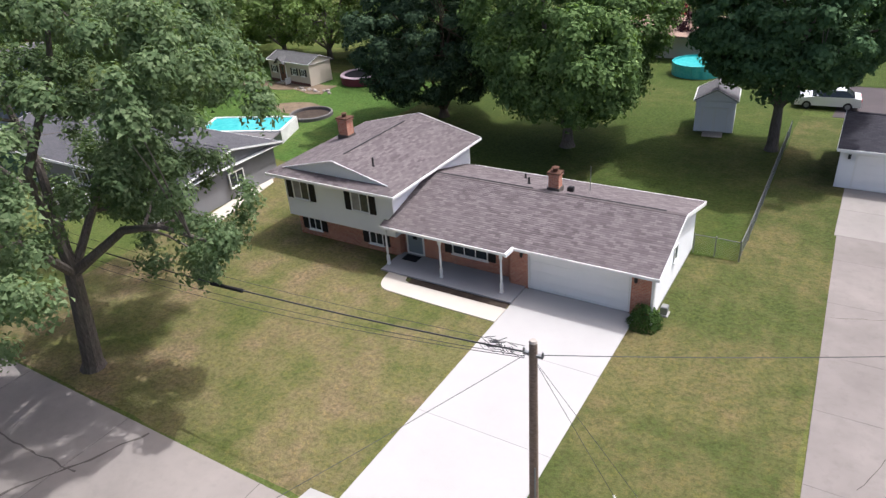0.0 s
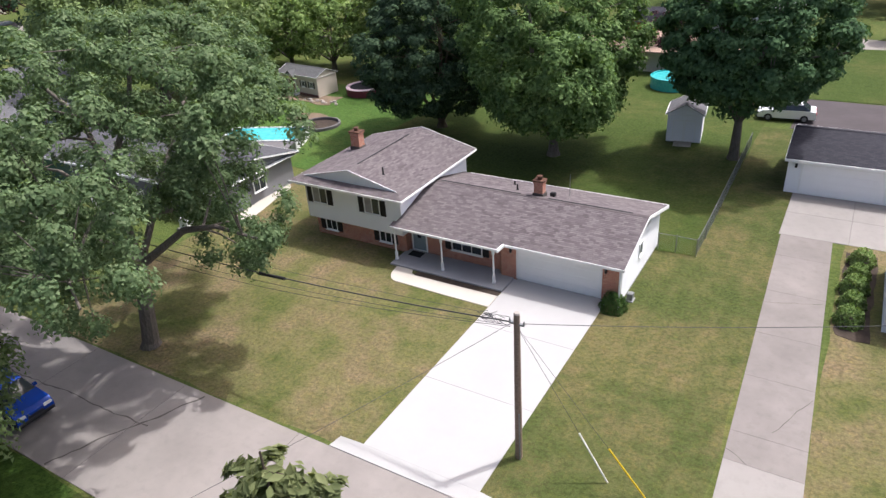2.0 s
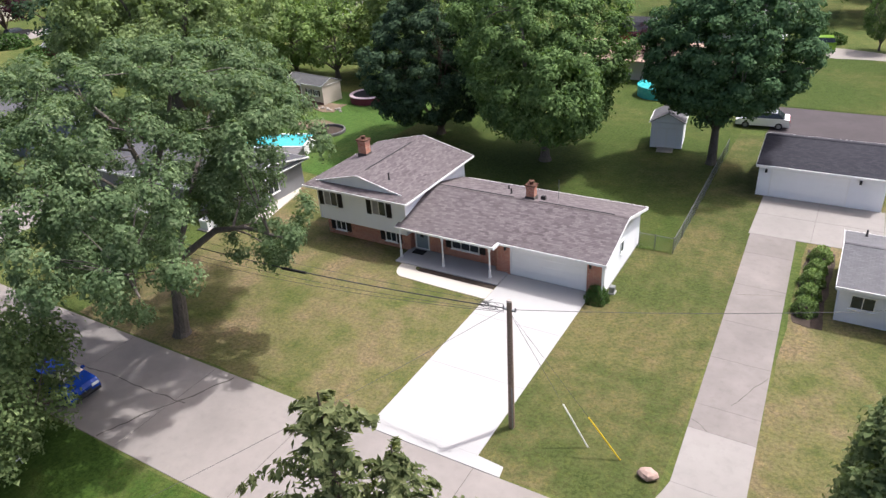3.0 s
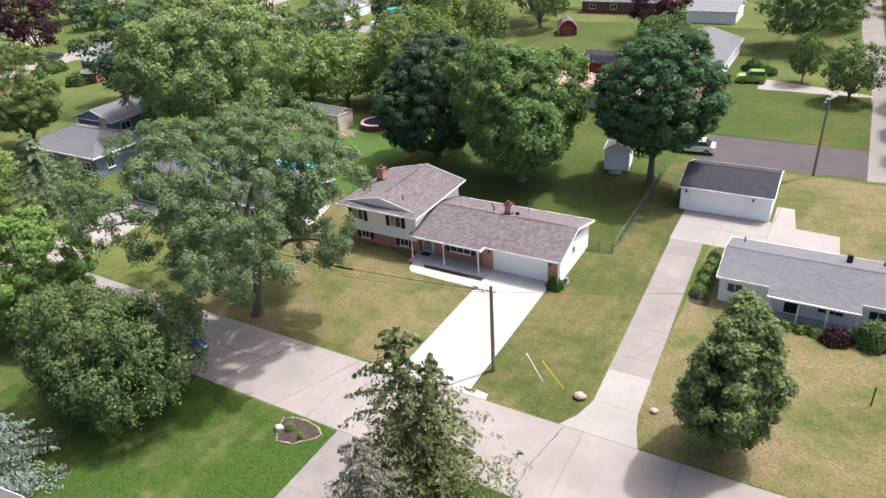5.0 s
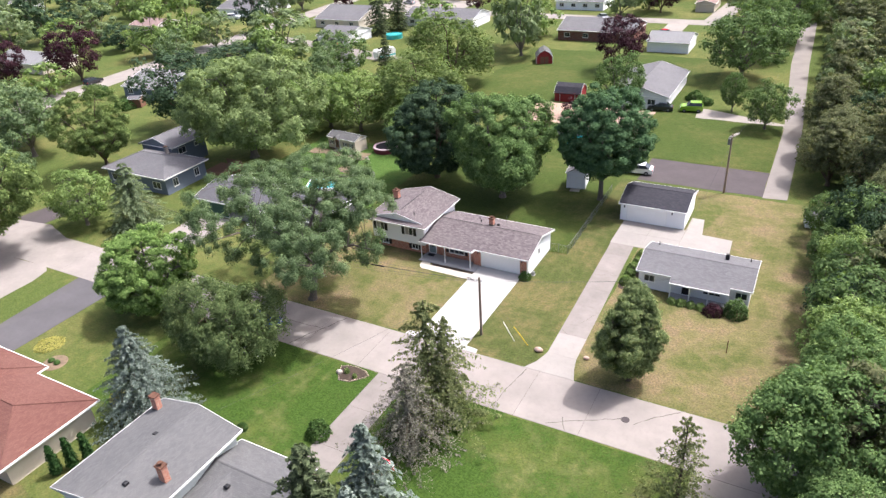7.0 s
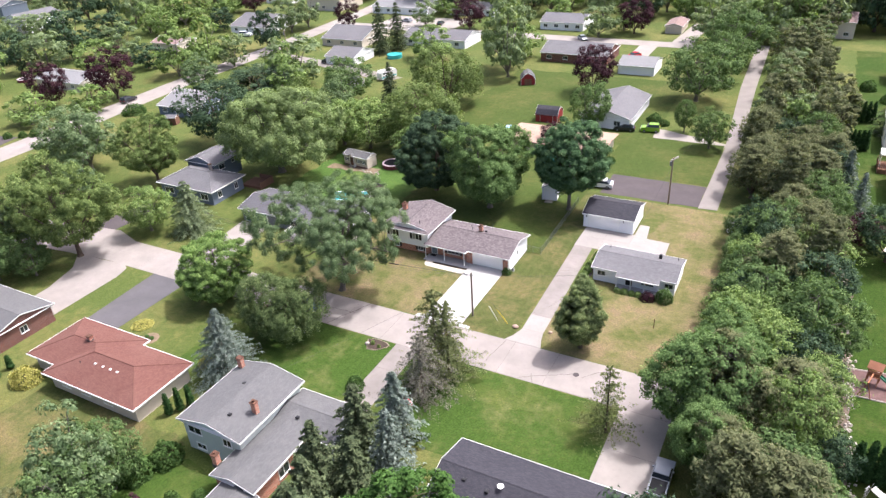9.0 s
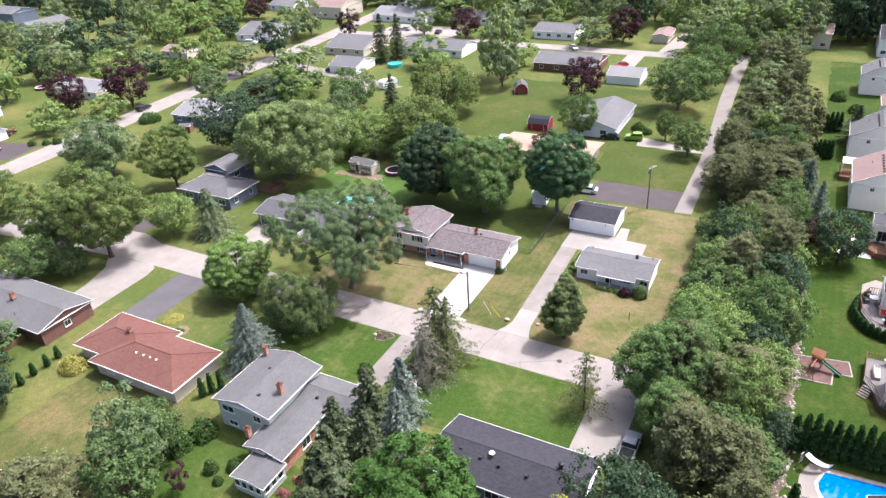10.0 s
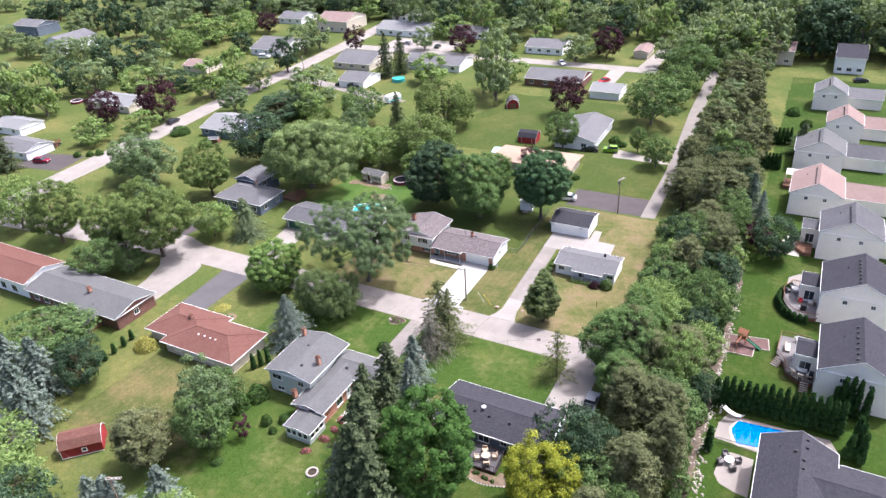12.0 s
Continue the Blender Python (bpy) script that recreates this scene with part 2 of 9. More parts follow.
M = {
    "ground": grass("ground_turf", (0.08, 0.105, 0.03), (0.175, 0.155, 0.062), 0.48, 0.06),
    "lawn_dry": grass("dry_lawn", (0.088, 0.1, 0.032), (0.187, 0.153, 0.08), 0.7, 0.15, 0.0, (0.19, 0.136, 0.09)),
    "lawn_side": grass("side_lawn", (0.072, 0.086, 0.028), (0.16, 0.134, 0.062), 0.55, 0.12, 0.3, (0.17, 0.125, 0.07)),
    "lawn_green": grass("green_garden_lawn", (0.07, 0.125, 0.03), (0.125, 0.15, 0.046), 0.4, 0.1, 0.1),
    # the lush lawn about a fifth darker, shade put into its colour
    "lawn_lush_shaded": grass("shade_darkened_lawn", (0.036, 0.066, 0.011), (0.084, 0.094, 0.024), 0.36, 0.1, 0.2, (0.13, 0.12, 0.055)),
    "lawn_lush": grass("lush_lawn", (0.046, 0.081, 0.016), (0.108, 0.12, 0.036), 0.42, 0.1, 0.2, (0.17, 0.155, 0.075)),
    "lawn_back": grass("back_lawn", (0.056, 0.08, 0.02), (0.12, 0.112, 0.0416), 0.45, 0.08, 0.1),
    "street": concrete("street_concrete", (0.275, 0.247, 0.228), 0.22, 0.3),
    "alley": concrete("alley_concrete", (0.225, 0.202, 0.184), 0.2, 0.2),
    "drive": concrete("new_concrete", (0.4, 0.392, 0.382), 0.06, 0.06),
    "drive_old": concrete("old_concrete", (0.29, 0.262, 0.238), 0.2, 0.25),
    "drive_long": concrete("pale_old_concrete", (0.235, 0.211, 0.195), 0.28, 0.45),
    "drive_pale": concrete("pale_court_concrete", (0.285, 0.263, 0.245), 0.15, 0.3),
    "walk": concrete("walk_concrete", (0.52, 0.48, 0.42), 0.1, 0.1),
    "porch": concrete("porch_concrete", (0.4, 0.395, 0.395), 0.15, 0.15),
    "patio": concrete("patio_concrete", (0.27, 0.24, 0.218), 0.2, 0.3),
    "asphalt": concrete("drive_asphalt", (0.08, 0.068, 0.07), 0.2, 0.3),
    "asphalt_grey": concrete("faded_asphalt", (0.105, 0.1, 0.106), 0.2, 0.3),
    "tar": plain("joint_tar", (0.1, 0.088, 0.078), 0.9),
    "mulch": plain("bark_mulch", (0.055, 0.04, 0.03), 0.95, 0, 0.4, 14, 1.0),
    "edge_stone": plain("tan_edging_stone", (0.3, 0.245, 0.19), 0.85, 0, 0.3, 6, 0.3),
    "soil": plain("bare_soil", (0.17, 0.125, 0.085), 0.95, 0, 0.3, 8, 0.8),
    "roof_main": shingle("brown_grey_shingle", (0.1, 0.084, 0.088), (0.205, 0.176, 0.18), (0.2, 0.175, 0.175), islands=True, relief=0.9),
    "roof_base": shingle("brown_grey_roof", (0.11, 0.093, 0.094), (0.17, 0.145, 0.145), (0.18, 0.155, 0.153)),
    "roof_dark": shingle("charcoal_shingle", (0.03, 0.03, 0.038), (0.068, 0.065, 0.076), (0.062, 0.06, 0.07)),
    "roof_slate": shingle("slate_grey_shingle", (0.075, 0.074, 0.082), (0.13, 0.128, 0.138), (0.14, 0.138, 0.146)),
    "roof_grey": shingle("grey_shingle", (0.12, 0.118, 0.125), (0.185, 0.18, 0.188), (0.2, 0.195, 0.2)),
    "roof_light": shingle("pale_grey_shingle", (0.1, 0.1, 0.103), (0.15, 0.149, 0.15), (0.162, 0.16, 0.16)),
    "roof_red": shingle("weathered_red_shingle", (0.12, 0.054, 0.044), (0.185, 0.09, 0.073), (0.2, 0.11, 0.09)),
    "roof_pink": shingle("pinkish_brown_shingle", (0.22, 0.155, 0.14), (0.28, 0.205, 0.188), (0.29, 0.215, 0.2)),
    "roof_peach": shingle("peach_roof", (0.33, 0.225, 0.17), (0.42, 0.3, 0.235), (0.4, 0.3, 0.24)),
    "roof_white": shingle("white_roof", (0.2, 0.2, 0.205), (0.26, 0.26, 0.262), (0.25, 0.25, 0.25)),
    "brick": bricks("red_brick", (0.38, 0.13, 0.085), (0.54, 0.24, 0.155), (0.52, 0.45, 0.38)),
    "brick_dark": bricks("dark_brick", (0.13, 0.05, 0.04), (0.2, 0.085, 0.065), (0.22, 0.19, 0.17)),
    "siding": plain("white_siding", (0.83, 0.84, 0.85), 0.55, 0, 0.03, 3, 0.05),
    "siding_grey": plain("pale_grey_siding", (0.82, 0.82, 0.83), 0.6, 0, 0.05, 3, 0.05),
    "siding_white": plain("warm_white_siding", (0.86, 0.81, 0.745), 0.6, 0, 0.04, 3, 0.05),
    "siding_dim": plain("dim_grey_siding", (0.22, 0.22, 0.23), 0.65, 0, 0.08, 3, 0.05),
    "siding_blue": plain("slate_blue_siding", (0.14, 0.17, 0.22), 0.6, 0, 0.08, 3, 0.05),
    "siding_tan": plain("cream_siding", (0.58, 0.52, 0.43), 0.6, 0, 0.05, 3, 0.05),
    "siding_mint": plain("pale_mint_siding", (0.50, 0.55, 0.52), 0.6, 0, 0.05, 3, 0.05),
    "trim": plain("white_trim", (0.82, 0.82, 0.80), 0.45, 0, 0.03, 4, 0.04),
    "garage": plain("white_garage_door", (0.88, 0.88, 0.87), 0.4, 0, 0.03, 2, 0.03),
    "black": plain("black_paint", (0.018, 0.018, 0.02), 0.5, 0, 0.2, 6, 0.1),
    "shutter": plain("black_shutter", (0.02, 0.018, 0.02), 0.55, 0, 0.2, 10, 0.15),
    "door_blue": plain("blue_grey_door", (0.22, 0.27, 0.30), 0.45, 0, 0.06, 5, 0.05),
    "green_paint": plain("dark_green_paint", (0.02, 0.075, 0.055), 0.5, 0, 0.1, 4, 0.06),
    "red_paint": plain("barn_red_paint", (0.26, 0.025, 0.03), 0.6, 0, 0.12, 5, 0.1),
    "metal": plain("galvanised_metal", (0.25, 0.255, 0.26), 0.5, 0.6, 0.1, 8, 0.08),
    "rust": plain("rusted_metal", (0.12, 0.06, 0.04), 0.8, 0.3, 0.3, 9, 0.3),
    "wire": plain("weathered_cable", (0.05, 0.05, 0.055), 0.6, 0, 0.1, 8, 0.1),
    "pole": wood("weathered_pole", (0.16, 0.115, 0.085), (0.3, 0.23, 0.18)),
    "deck": wood("stained_deck", (0.12, 0.06, 0.04), (0.22, 0.12, 0.08)),
    "deck_dark": wood("charcoal_deck", (0.055, 0.05, 0.055), (0.1, 0.092, 0.095)),
    "deck_grey": wood("grey_deck", (0.10, 0.095, 0.10), (0.2, 0.185, 0.18)),
    "timber": wood("cedar_timber", (0.23, 0.09, 0.045), (0.36, 0.165, 0.09)),
    "glass": glass("window_glass"),
    "curtain": plain("drawn_curtain", (0.32, 0.31, 0.30), 0.85, 0, 0.25, 12, 0.3),
    "pool": water("pool_water", (0.0, 0.1, 0.4), (0.0, 0.17, 0.5)),
    "pool_teal": water("teal_pool_water", (0.04, 0.37, 0.38), (0.1, 0.48, 0.47)),
    "rubber": plain("black_rubber", (0.02, 0.02, 0.022), 0.85, 0, 0.1, 8, 0.1),
    "mesh": plain("black_mesh", (0.015, 0.015, 0.018), 0.8, 0, 0.1, 20, 0.2),
    "pad_red": plain("maroon_vinyl", (0.16, 0.03, 0.05), 0.6),
    "pad_pink": plain("pale_pink_vinyl", (0.66, 0.5, 0.54), 0.6),
    "yellow": plain("yellow_plastic", (0.70, 0.50, 0.02), 0.5),
    "white_pl": plain("white_plastic", (0.78, 0.78, 0.76), 0.5),
    "stone": plain("pale_stone", (0.38, 0.34, 0.30), 0.85, 0, 0.25, 5, 0.5),
    "rock_pink": plain("pinkish_boulder", (0.42, 0.30, 0.25), 0.85, 0, 0.25, 4, 0.5),
    "canvas": plain("pale_canvas", (0.70, 0.68, 0.62), 0.85),
    "wicker": plain("tan_cushion", (0.50, 0.38, 0.28), 0.85, 0, 0.15, 9, 0.2),
    "slide_green": plain("green_plastic", (0.012, 0.11, 0.055), 0.5),
    "cloth_red": plain("red_cloth", (0.55, 0.03, 0.05), 0.8),
    "bark_grey": bark("grey_bark", (0.085, 0.07, 0.06), (0.2, 0.175, 0.155)),
    "bark_brown": bark("brown_bark", (0.06, 0.042, 0.032), (0.14, 0.105, 0.08)),
}
LEAF = {
    "maple": foliage("maple_leaves", (0.0515, 0.0968, 0.033), (0.14, 0.215, 0.0748), (0.224, 0.297, 0.132), 0.28),
    "maple_light": foliage("light_maple_leaves", (0.058, 0.112, 0.036), (0.16, 0.25, 0.085), (0.24, 0.33, 0.14), 0.3),
    "linden": foliage("linden_leaves", (0.036, 0.084, 0.018), (0.085, 0.168, 0.04), (0.13, 0.21, 0.062), 0.24),
    "maple_deep": foliage("deep_maple_leaves", (0.0381, 0.0851, 0.0381), (0.0986, 0.177, 0.0762), (0.157, 0.235, 0.118), 0.25),
    "maple_dark": foliage("dark_maple_leaves", (0.022, 0.046, 0.026), (0.068, 0.112, 0.056), (0.12, 0.165, 0.095), 0.20),
    "locust": foliage("locust_leaves", (0.0713, 0.123, 0.054), (0.178, 0.246, 0.117), (0.281, 0.342, 0.194), 0.31),
    "olive": foliage("olive_green_leaves", (0.0595, 0.1, 0.038), (0.168, 0.224, 0.0868), (0.269, 0.319, 0.15), 0.33),
    "bright": foliage("bright_leaves", (0.0862, 0.146, 0.0426), (0.23, 0.325, 0.106), (0.333, 0.422, 0.179), 0.30),
    "pear": foliage("pear_leaves", (0.0926, 0.141, 0.0569), (0.245, 0.297, 0.121), (0.397, 0.412, 0.202), 0.37),
    "ash": foliage("ash_leaves", (0.114, 0.168, 0.0667), (0.282, 0.366, 0.149), (0.384, 0.472, 0.23), 0.32),
    "oak": foliage("oak_leaves", (0.0732, 0.12, 0.0345), (0.183, 0.246, 0.0805), (0.268, 0.336, 0.138), 0.31),
    "crab": foliage("light_green_leaves", (0.0862, 0.161, 0.0391), (0.196, 0.299, 0.0862), (0.287, 0.391, 0.149), 0.31),
    # paler and greyer than near leaves: distance haze put into the colour
    "far": foliage("haze_paled_leaves", (0.0918, 0.139, 0.067), (0.205, 0.268, 0.13), (0.292, 0.353, 0.194), 0.33),
    "norway": foliage("grey_spruce_needles", (0.106, 0.153, 0.0828), (0.263, 0.325, 0.178), (0.4, 0.468, 0.276), 0.28),
    "grey_needle": foliage("greyed_hemlock_needles", (0.1, 0.1, 0.075), (0.19, 0.188, 0.145), (0.26, 0.255, 0.2), 0.14),
    "willow": foliage("willow_leaves", (0.08, 0.125, 0.035), (0.15, 0.205, 0.068), (0.22, 0.26, 0.11), 0.33),
    "yellow": foliage("golden_leaves", (0.13, 0.16, 0.018), (0.29, 0.32, 0.036), (0.4, 0.41, 0.07), 0.25),
    "plum": foliage("purple_leaves", (0.028, 0.012, 0.017), (0.06, 0.026, 0.034), (0.1, 0.045, 0.055), 0.14),
    "spruce": foliage("spruce_needles", (0.07, 0.098, 0.04), (0.19, 0.215, 0.095), (0.28, 0.3, 0.15), 0.37),
    "blue_spruce": foliage("blue_spruce_needles", (0.085, 0.12, 0.092), (0.19, 0.235, 0.195), (0.29, 0.34, 0.3), 0.14),
    "pine": foliage("pine_needles", (0.0739, 0.0944, 0.044), (0.178, 0.195, 0.0946), (0.264, 0.266, 0.143), 0.33),
    "spruce_dark": foliage("dark_spruce_needles", (0.038, 0.06, 0.03), (0.11, 0.14, 0.068), (0.17, 0.2, 0.11), 0.18),
    "cedar": foliage("arborvitae_needles", (0.016, 0.042, 0.012), (0.038, 0.086, 0.022), (0.06, 0.115, 0.034), 0.12),
    "shrub": foliage("shrub_leaves", (0.035, 0.075, 0.02), (0.085, 0.15, 0.042), (0.14, 0.21, 0.07), 0.26),
    "gold_shrub": foliage("golden_shrub_leaves", (0.22, 0.23, 0.05), (0.42, 0.40, 0.12), (0.58, 0.53, 0.22), 0.20),
    "flower": foliage("pink_flowers", (0.2, 0.08, 0.08), (0.42, 0.18, 0.18), (0.6, 0.38, 0.32), 0.28),
}


# ---- mesh tools ----
class Build:
    """Collects vertices, faces and roof coordinates for one mesh."""

    def __init__(self):
        self.v, self.f, self.uv = [], [], []

    def face(self, pts, uv=None):
        n = len(self.v)
        self.v += [tuple(p) for p in pts]
        self.f.append(tuple(range(n, n + len(pts))))
        self.uv += list(uv) if uv else [(p[0] + p[1], p[2]) for p in pts]

    def box(self, x0, y0, z0, x1, y1, z1):
        x0, x1, y0, y1, z0, z1 = min(x0, x1), max(x0, x1), min(y0, y1), max(y0, y1), min(z0, z1), max(z0, z1)
        c = [(x0, y0, z0), (x1, y0, z0), (x1, y1, z0), (x0, y1, z0), (x0, y0, z1), (x1, y0, z1), (x1, y1, z1), (x0, y1, z1)]
        for q in ((3, 2, 1, 0), (4, 5, 6, 7), (0, 1, 5, 4), (1, 2, 6, 5), (2, 3, 7, 6), (3, 0, 4, 7)):
            self.face([c[i] for i in q])
        return self

    def chamfer(self, x0, y0, z0, x1, y1, z1, b=0.02):
        """A box whose upper edges are cut back."""
        self.solid([(x0, y0), (x1, y0), (x1, y1), (x0, y1)], z0, z1 - b)
        lo = [(x0, y0, z1 - b), (x1, y0, z1 - b), (x1, y1, z1 - b), (x0, y1, z1 - b)]
        hi = [(x0 + b, y0 + b, z1), (x1 - b, y0 + b, z1), (x1 - b, y1 - b, z1), (x0 + b, y1 - b, z1)]
        self.f.pop(-1)
        del self.v[-4:], self.uv[-4:]
        for i in range(4):
            j = (i + 1) % 4
            self.face([lo[i], lo[j], hi[j], hi[i]])
        self.face(hi)
        return self

    def solid(self, outline, z0, z1):
        """An upright prism over an outline that runs counter-clockwise."""
        n = len(outline)
        self.face([(x, y, z0) for x, y in reversed(outline)])
        for i in range(n):
            (ax, ay), (bx, by) = outline[i], outline[(i + 1) % n]
            self.face([(ax, ay, z0), (bx, by, z0), (bx, by, z1), (ax, ay, z1)])
        self.face([(x, y, z1) for x, y in outline])
        return self

    def slab(self, top, thick, uv=None):
        """A plate under a face of 3 or 4 corners, counter-clockwise from above."""
        low = [(x, y, z - thick) for x, y, z in top]
        self.face(top, uv)
        self.face(list(reversed(low)))
        for i in range(len(top)):
            j = (i + 1) % len(top)
            self.face([top[j], top[i], low[i], low[j]])
        return self

    def tube(self, a, b, r0, r1=None, n=8, caps=True):
        a, b = Vector(a), Vector(b)
        r1 = r0 if r1 is None else r1
        q = (b - a).to_track_quat("Z", "Y")
        ring = [Vector((math.cos(2 * math.pi * i / n), math.sin(2 * math.pi * i / n), 0)) for i in range(n)]
        lo, hi = [a + q @ (p * r0) for p in ring], [b + q @ (p * r1) for p in ring]
        for i in range(n):
            j = (i + 1) % n
            self.face([lo[i], lo[j], hi[j], hi[i]])
        if caps:
            self.face(list(reversed(lo)))
            self.face(hi)
        return self

    def spin(self, profile, n=16, cx=0.0, cy=0.0):
        """A turned body from (radius, height) pairs, bottom to top."""
        for (r0, z0), (r1, z1) in zip(profile, profile[1:]):
            for i in range(n):
                a, b = 2 * math.pi * i / n, 2 * math.pi * (i + 1) / n
                p = [(cx + r0 * math.cos(a), cy + r0 * math.sin(a), z0), (cx + r0 * math.cos(b), cy + r0 * math.sin(b), z0),
                     (cx + r1 * math.cos(b), cy + r1 * math.sin(b), z1), (cx + r1 * math.cos(a), cy + r1 * math.sin(a), z1)]
                if r0 < 1e-4:
                    p = [p[0], p[2], p[3]]
                elif r1 < 1e-4:
                    p = p[:3]
                self.face(p)
        return self

    def mesh(self, name, smooth=False):
        me = bpy.data.meshes.new(name)
        me.from_pydata(self.v, [], self.f)
        layer = me.uv_layers.new(name="UVMap")
        flat = np.array(self.uv, dtype=np.float32).ravel()
        layer.data.foreach_set("uv", flat)
        if smooth:
            me.shade_smooth()
        return me


def part(name, build, material, parent=None, label="", smooth=False):
    ob = new(name, build.mesh(name, smooth) if isinstance(build, Build) else build)
    if not ob.data.materials:
        ob.data.materials.append(material)
    ob.parent = parent
    if label:
        ob["label"] = label
    return ob


def thing(name, x, y, z, label, category, group="", turn=0.0, kind=""):
    ob = new(name)
    ob.location, ob.rotation_euler = (x, y, z), (0, 0, radians(turn))
    ob.empty_display_size = 0.2
    return tagged(ob, label, category, group, kind)


def solo(name, build, material, label, category, group="", kind="", smooth=False, at=None):
    ob = part(name, build, material, None, "", smooth)
    if at:
        ob.location = at
    return tagged(ob, label, category, group, kind)


# ---- ground, roads and paving ----


def sheet(name, outline, z, material, label, category):
    b = Build()
    b.solid(outline, z - 0.05, z)
    return solo(name, b, material, label, category, kind="structure")


g_plane = Build()
g_plane.face([(-2500, -2500, 0), (2500, -2500, 0), (2500, 2500, 0), (-2500, 2500, 0)])
solo("ground", g_plane, M["ground"], "green and tan turf across the neighbourhood", "ground", kind="structure")


def wavy(x0, y0, x1, y1, amp=0.25, step=1.6, seed=0):
    """A rectangle whose edges wander a little, counter-clockwise."""
    rnd = random.Random(seed)
    out = []
    for ax, ay, bx, by in ((x0, y0, x1, y0), (x1, y0, x1, y1), (x1, y1, x0, y1), (x0, y1, x0, y0)):
        n = max(1, int(math.hypot(bx - ax, by - ay) / step))
        for i in range(n):
            k = i / n
            out.append((ax + (bx - ax) * k + rnd.uniform(-amp, amp), ay + (by - ay) * k + rnd.uniform(-amp, amp)))
    return out


LAWNS = [
    ("lawn", (-27.8, -15.3, -19.6, 8.0), "lawn_dry", "mown green and tan lawn beside the house", 0.12),
    ("lawn", (-20.5, -15.3, -5.0, 0.2), "lawn_dry", "front lawn of dry tan and green grass", 0.1),
    ("lawn", (0.2, -15.3, 7.9, 31.5), "lawn_side", "mown side lawn with faint mowing lines", 0.12),
    ("lawn", (11.0, -15.3, 31.0, 31.0), "lawn_dry", "dry lawn round the grey house", 0.12),
    ("lawn", (-30.0, -36.5, -5.3, -22.1), "lawn_lush", "deep green front lawn across the street", 0.12),
    ("lawn", (-2.0, -36.5, 23.9, -22.1), "lawn_lush", "deep green lawn across the street", 0.12),
    ("lawn", (46.0, -62.0, 95.0, 150.0), "lawn_lush_shaded", "green back lawns of the white houses", 0.3),
    ("lawn", (-52.0, 8.5, -27.0, 31.0), "lawn_green", "bright green lawn round the pool", 0.6),
    ("lawn", (-27.0, 6.6, 3.5, 46.0), "lawn_back", "shaded back lawn under the maples", 0.1),
    ("lawn", (2.6, 41.0, 22.8, 62.5), "lawn_back", "green lawn beside the alley", 0.15),
    ("lawn", (-42.0, -66.0, -18.0, -46.5), "lawn_side", "tan and green back lawn of the red house", 0.6),
    ("lawn", (-20.0, -74.0, 6.0, -49.0), "lawn_lush", "green back lawn with a fire pit", 0.6),
    ("lawn", (6.2, -66.0, 31.0, -43.0), "lawn_lush_shaded", "deep green back lawn of the dark house", 0.2),
    ("lawn", (-40.0, 56.0, 8.0, 105.0), "lawn_back", "open back lawns with sheds", 0.6),
]
for seed, (nm, (x0, y0, x1, y1), mt, lb, edge) in enumerate(LAWNS):
    z = 0.004 + 0.004 * seed
    b = Build()
    b.face([(x, y, z) for x, y in wavy(x0, y0, x1, y1, edge, 1.6, seed)])
    solo(nm, b, M[mt], lb, "lawn", kind="structure")

SLABS = {}


def slab_piece(name, parent, x0, y0, x1, y1, z, material, gap=0.012, thick=0.1):
    w, h = round(x1 - x0 - 2 * gap, 3), round(y1 - y0 - 2 * gap, 3)
    key = (w, h, material.name)
    if key not in SLABS:
        SLABS[key] = Build().chamfer(-w / 2, -h / 2, -thick, w / 2, h / 2, 0, 0.012).mesh("slab")
    ob = part(name, SLABS[key], material, parent)
    ob.location = ((x0 + x1) / 2, (y0 + y1) / 2, z)
    return ob


def paved(name, label, category, xs, ys, z, material, gap=0.012, base=None):
    """Paving of separate slabs over a dark bed that shows in the joints."""
    bed = Build()
    bed.box(xs[0] + 0.02, ys[0] + 0.02, -0.08, xs[-1] - 0.02, ys[-1] - 0.02, z - 0.012)
    ob = solo(name, bed, base or M["tar"], label, category, kind="structure")
    for x0, x1 in zip(xs, xs[1:]):
        for y0, y1 in zip(ys, ys[1:]):
            slab_piece("slab", ob, x0, y0, x1, y1, z, material, gap)
    return ob


def steps(a, b, n):
    return [a + (b - a) * i / n for i in range(n + 1)]


paved("street", "worn grey concrete street with tarred joints", "street", [-62.0, -54.5, -46.0, -39.0, -30.5, -22.0, -15.2, -8.0, 0.6, 8.6, 14.5, 22.4, 31.6], [-22.0, -15.45], 0.03, M["street"], 0.012)
sheet("street_bend", [(-128, -28.5), (-62, -22.0), (-62, -15.45), (-68, -13.6), (-128, -21.5)], 0.028, M["street"], "worn concrete street running on under the trees", "street")
sheet("cross_street", [(-129, -60), (-122, -60), (-124.5, 20), (-128, 60), (-129, 110), (-133, 168), (-138, 210), (-146, 210), (-140.5, 168), (-137, 110), (-136, 60), (-134, 20)], 0.024, M["street"], "pale concrete cross street between the houses", "street")
sheet("back_street", [(-132, 143), (2, 141), (2, 147.5), (-132, 150)], 0.026, M["street"], "pale concrete back street", "street")
sheet("alley", [(22.8, 31.6), (25.9, 31.9), (25.7, 61), (24.0, 105), (23.4, 135), (23.0, 150), (19.4, 150), (19.7, 135), (20.4, 105), (22.9, 61)], 0.03, M["alley"], "narrow pale concrete lane beside the tree belt", "lane")
sheet("asphalt_pad", wavy(5.6, 31.9, 22.75, 40.8, 0.08, 2.0, 4), 0.02, M["asphalt"], "dark asphalt drive off the lane", "driveway")

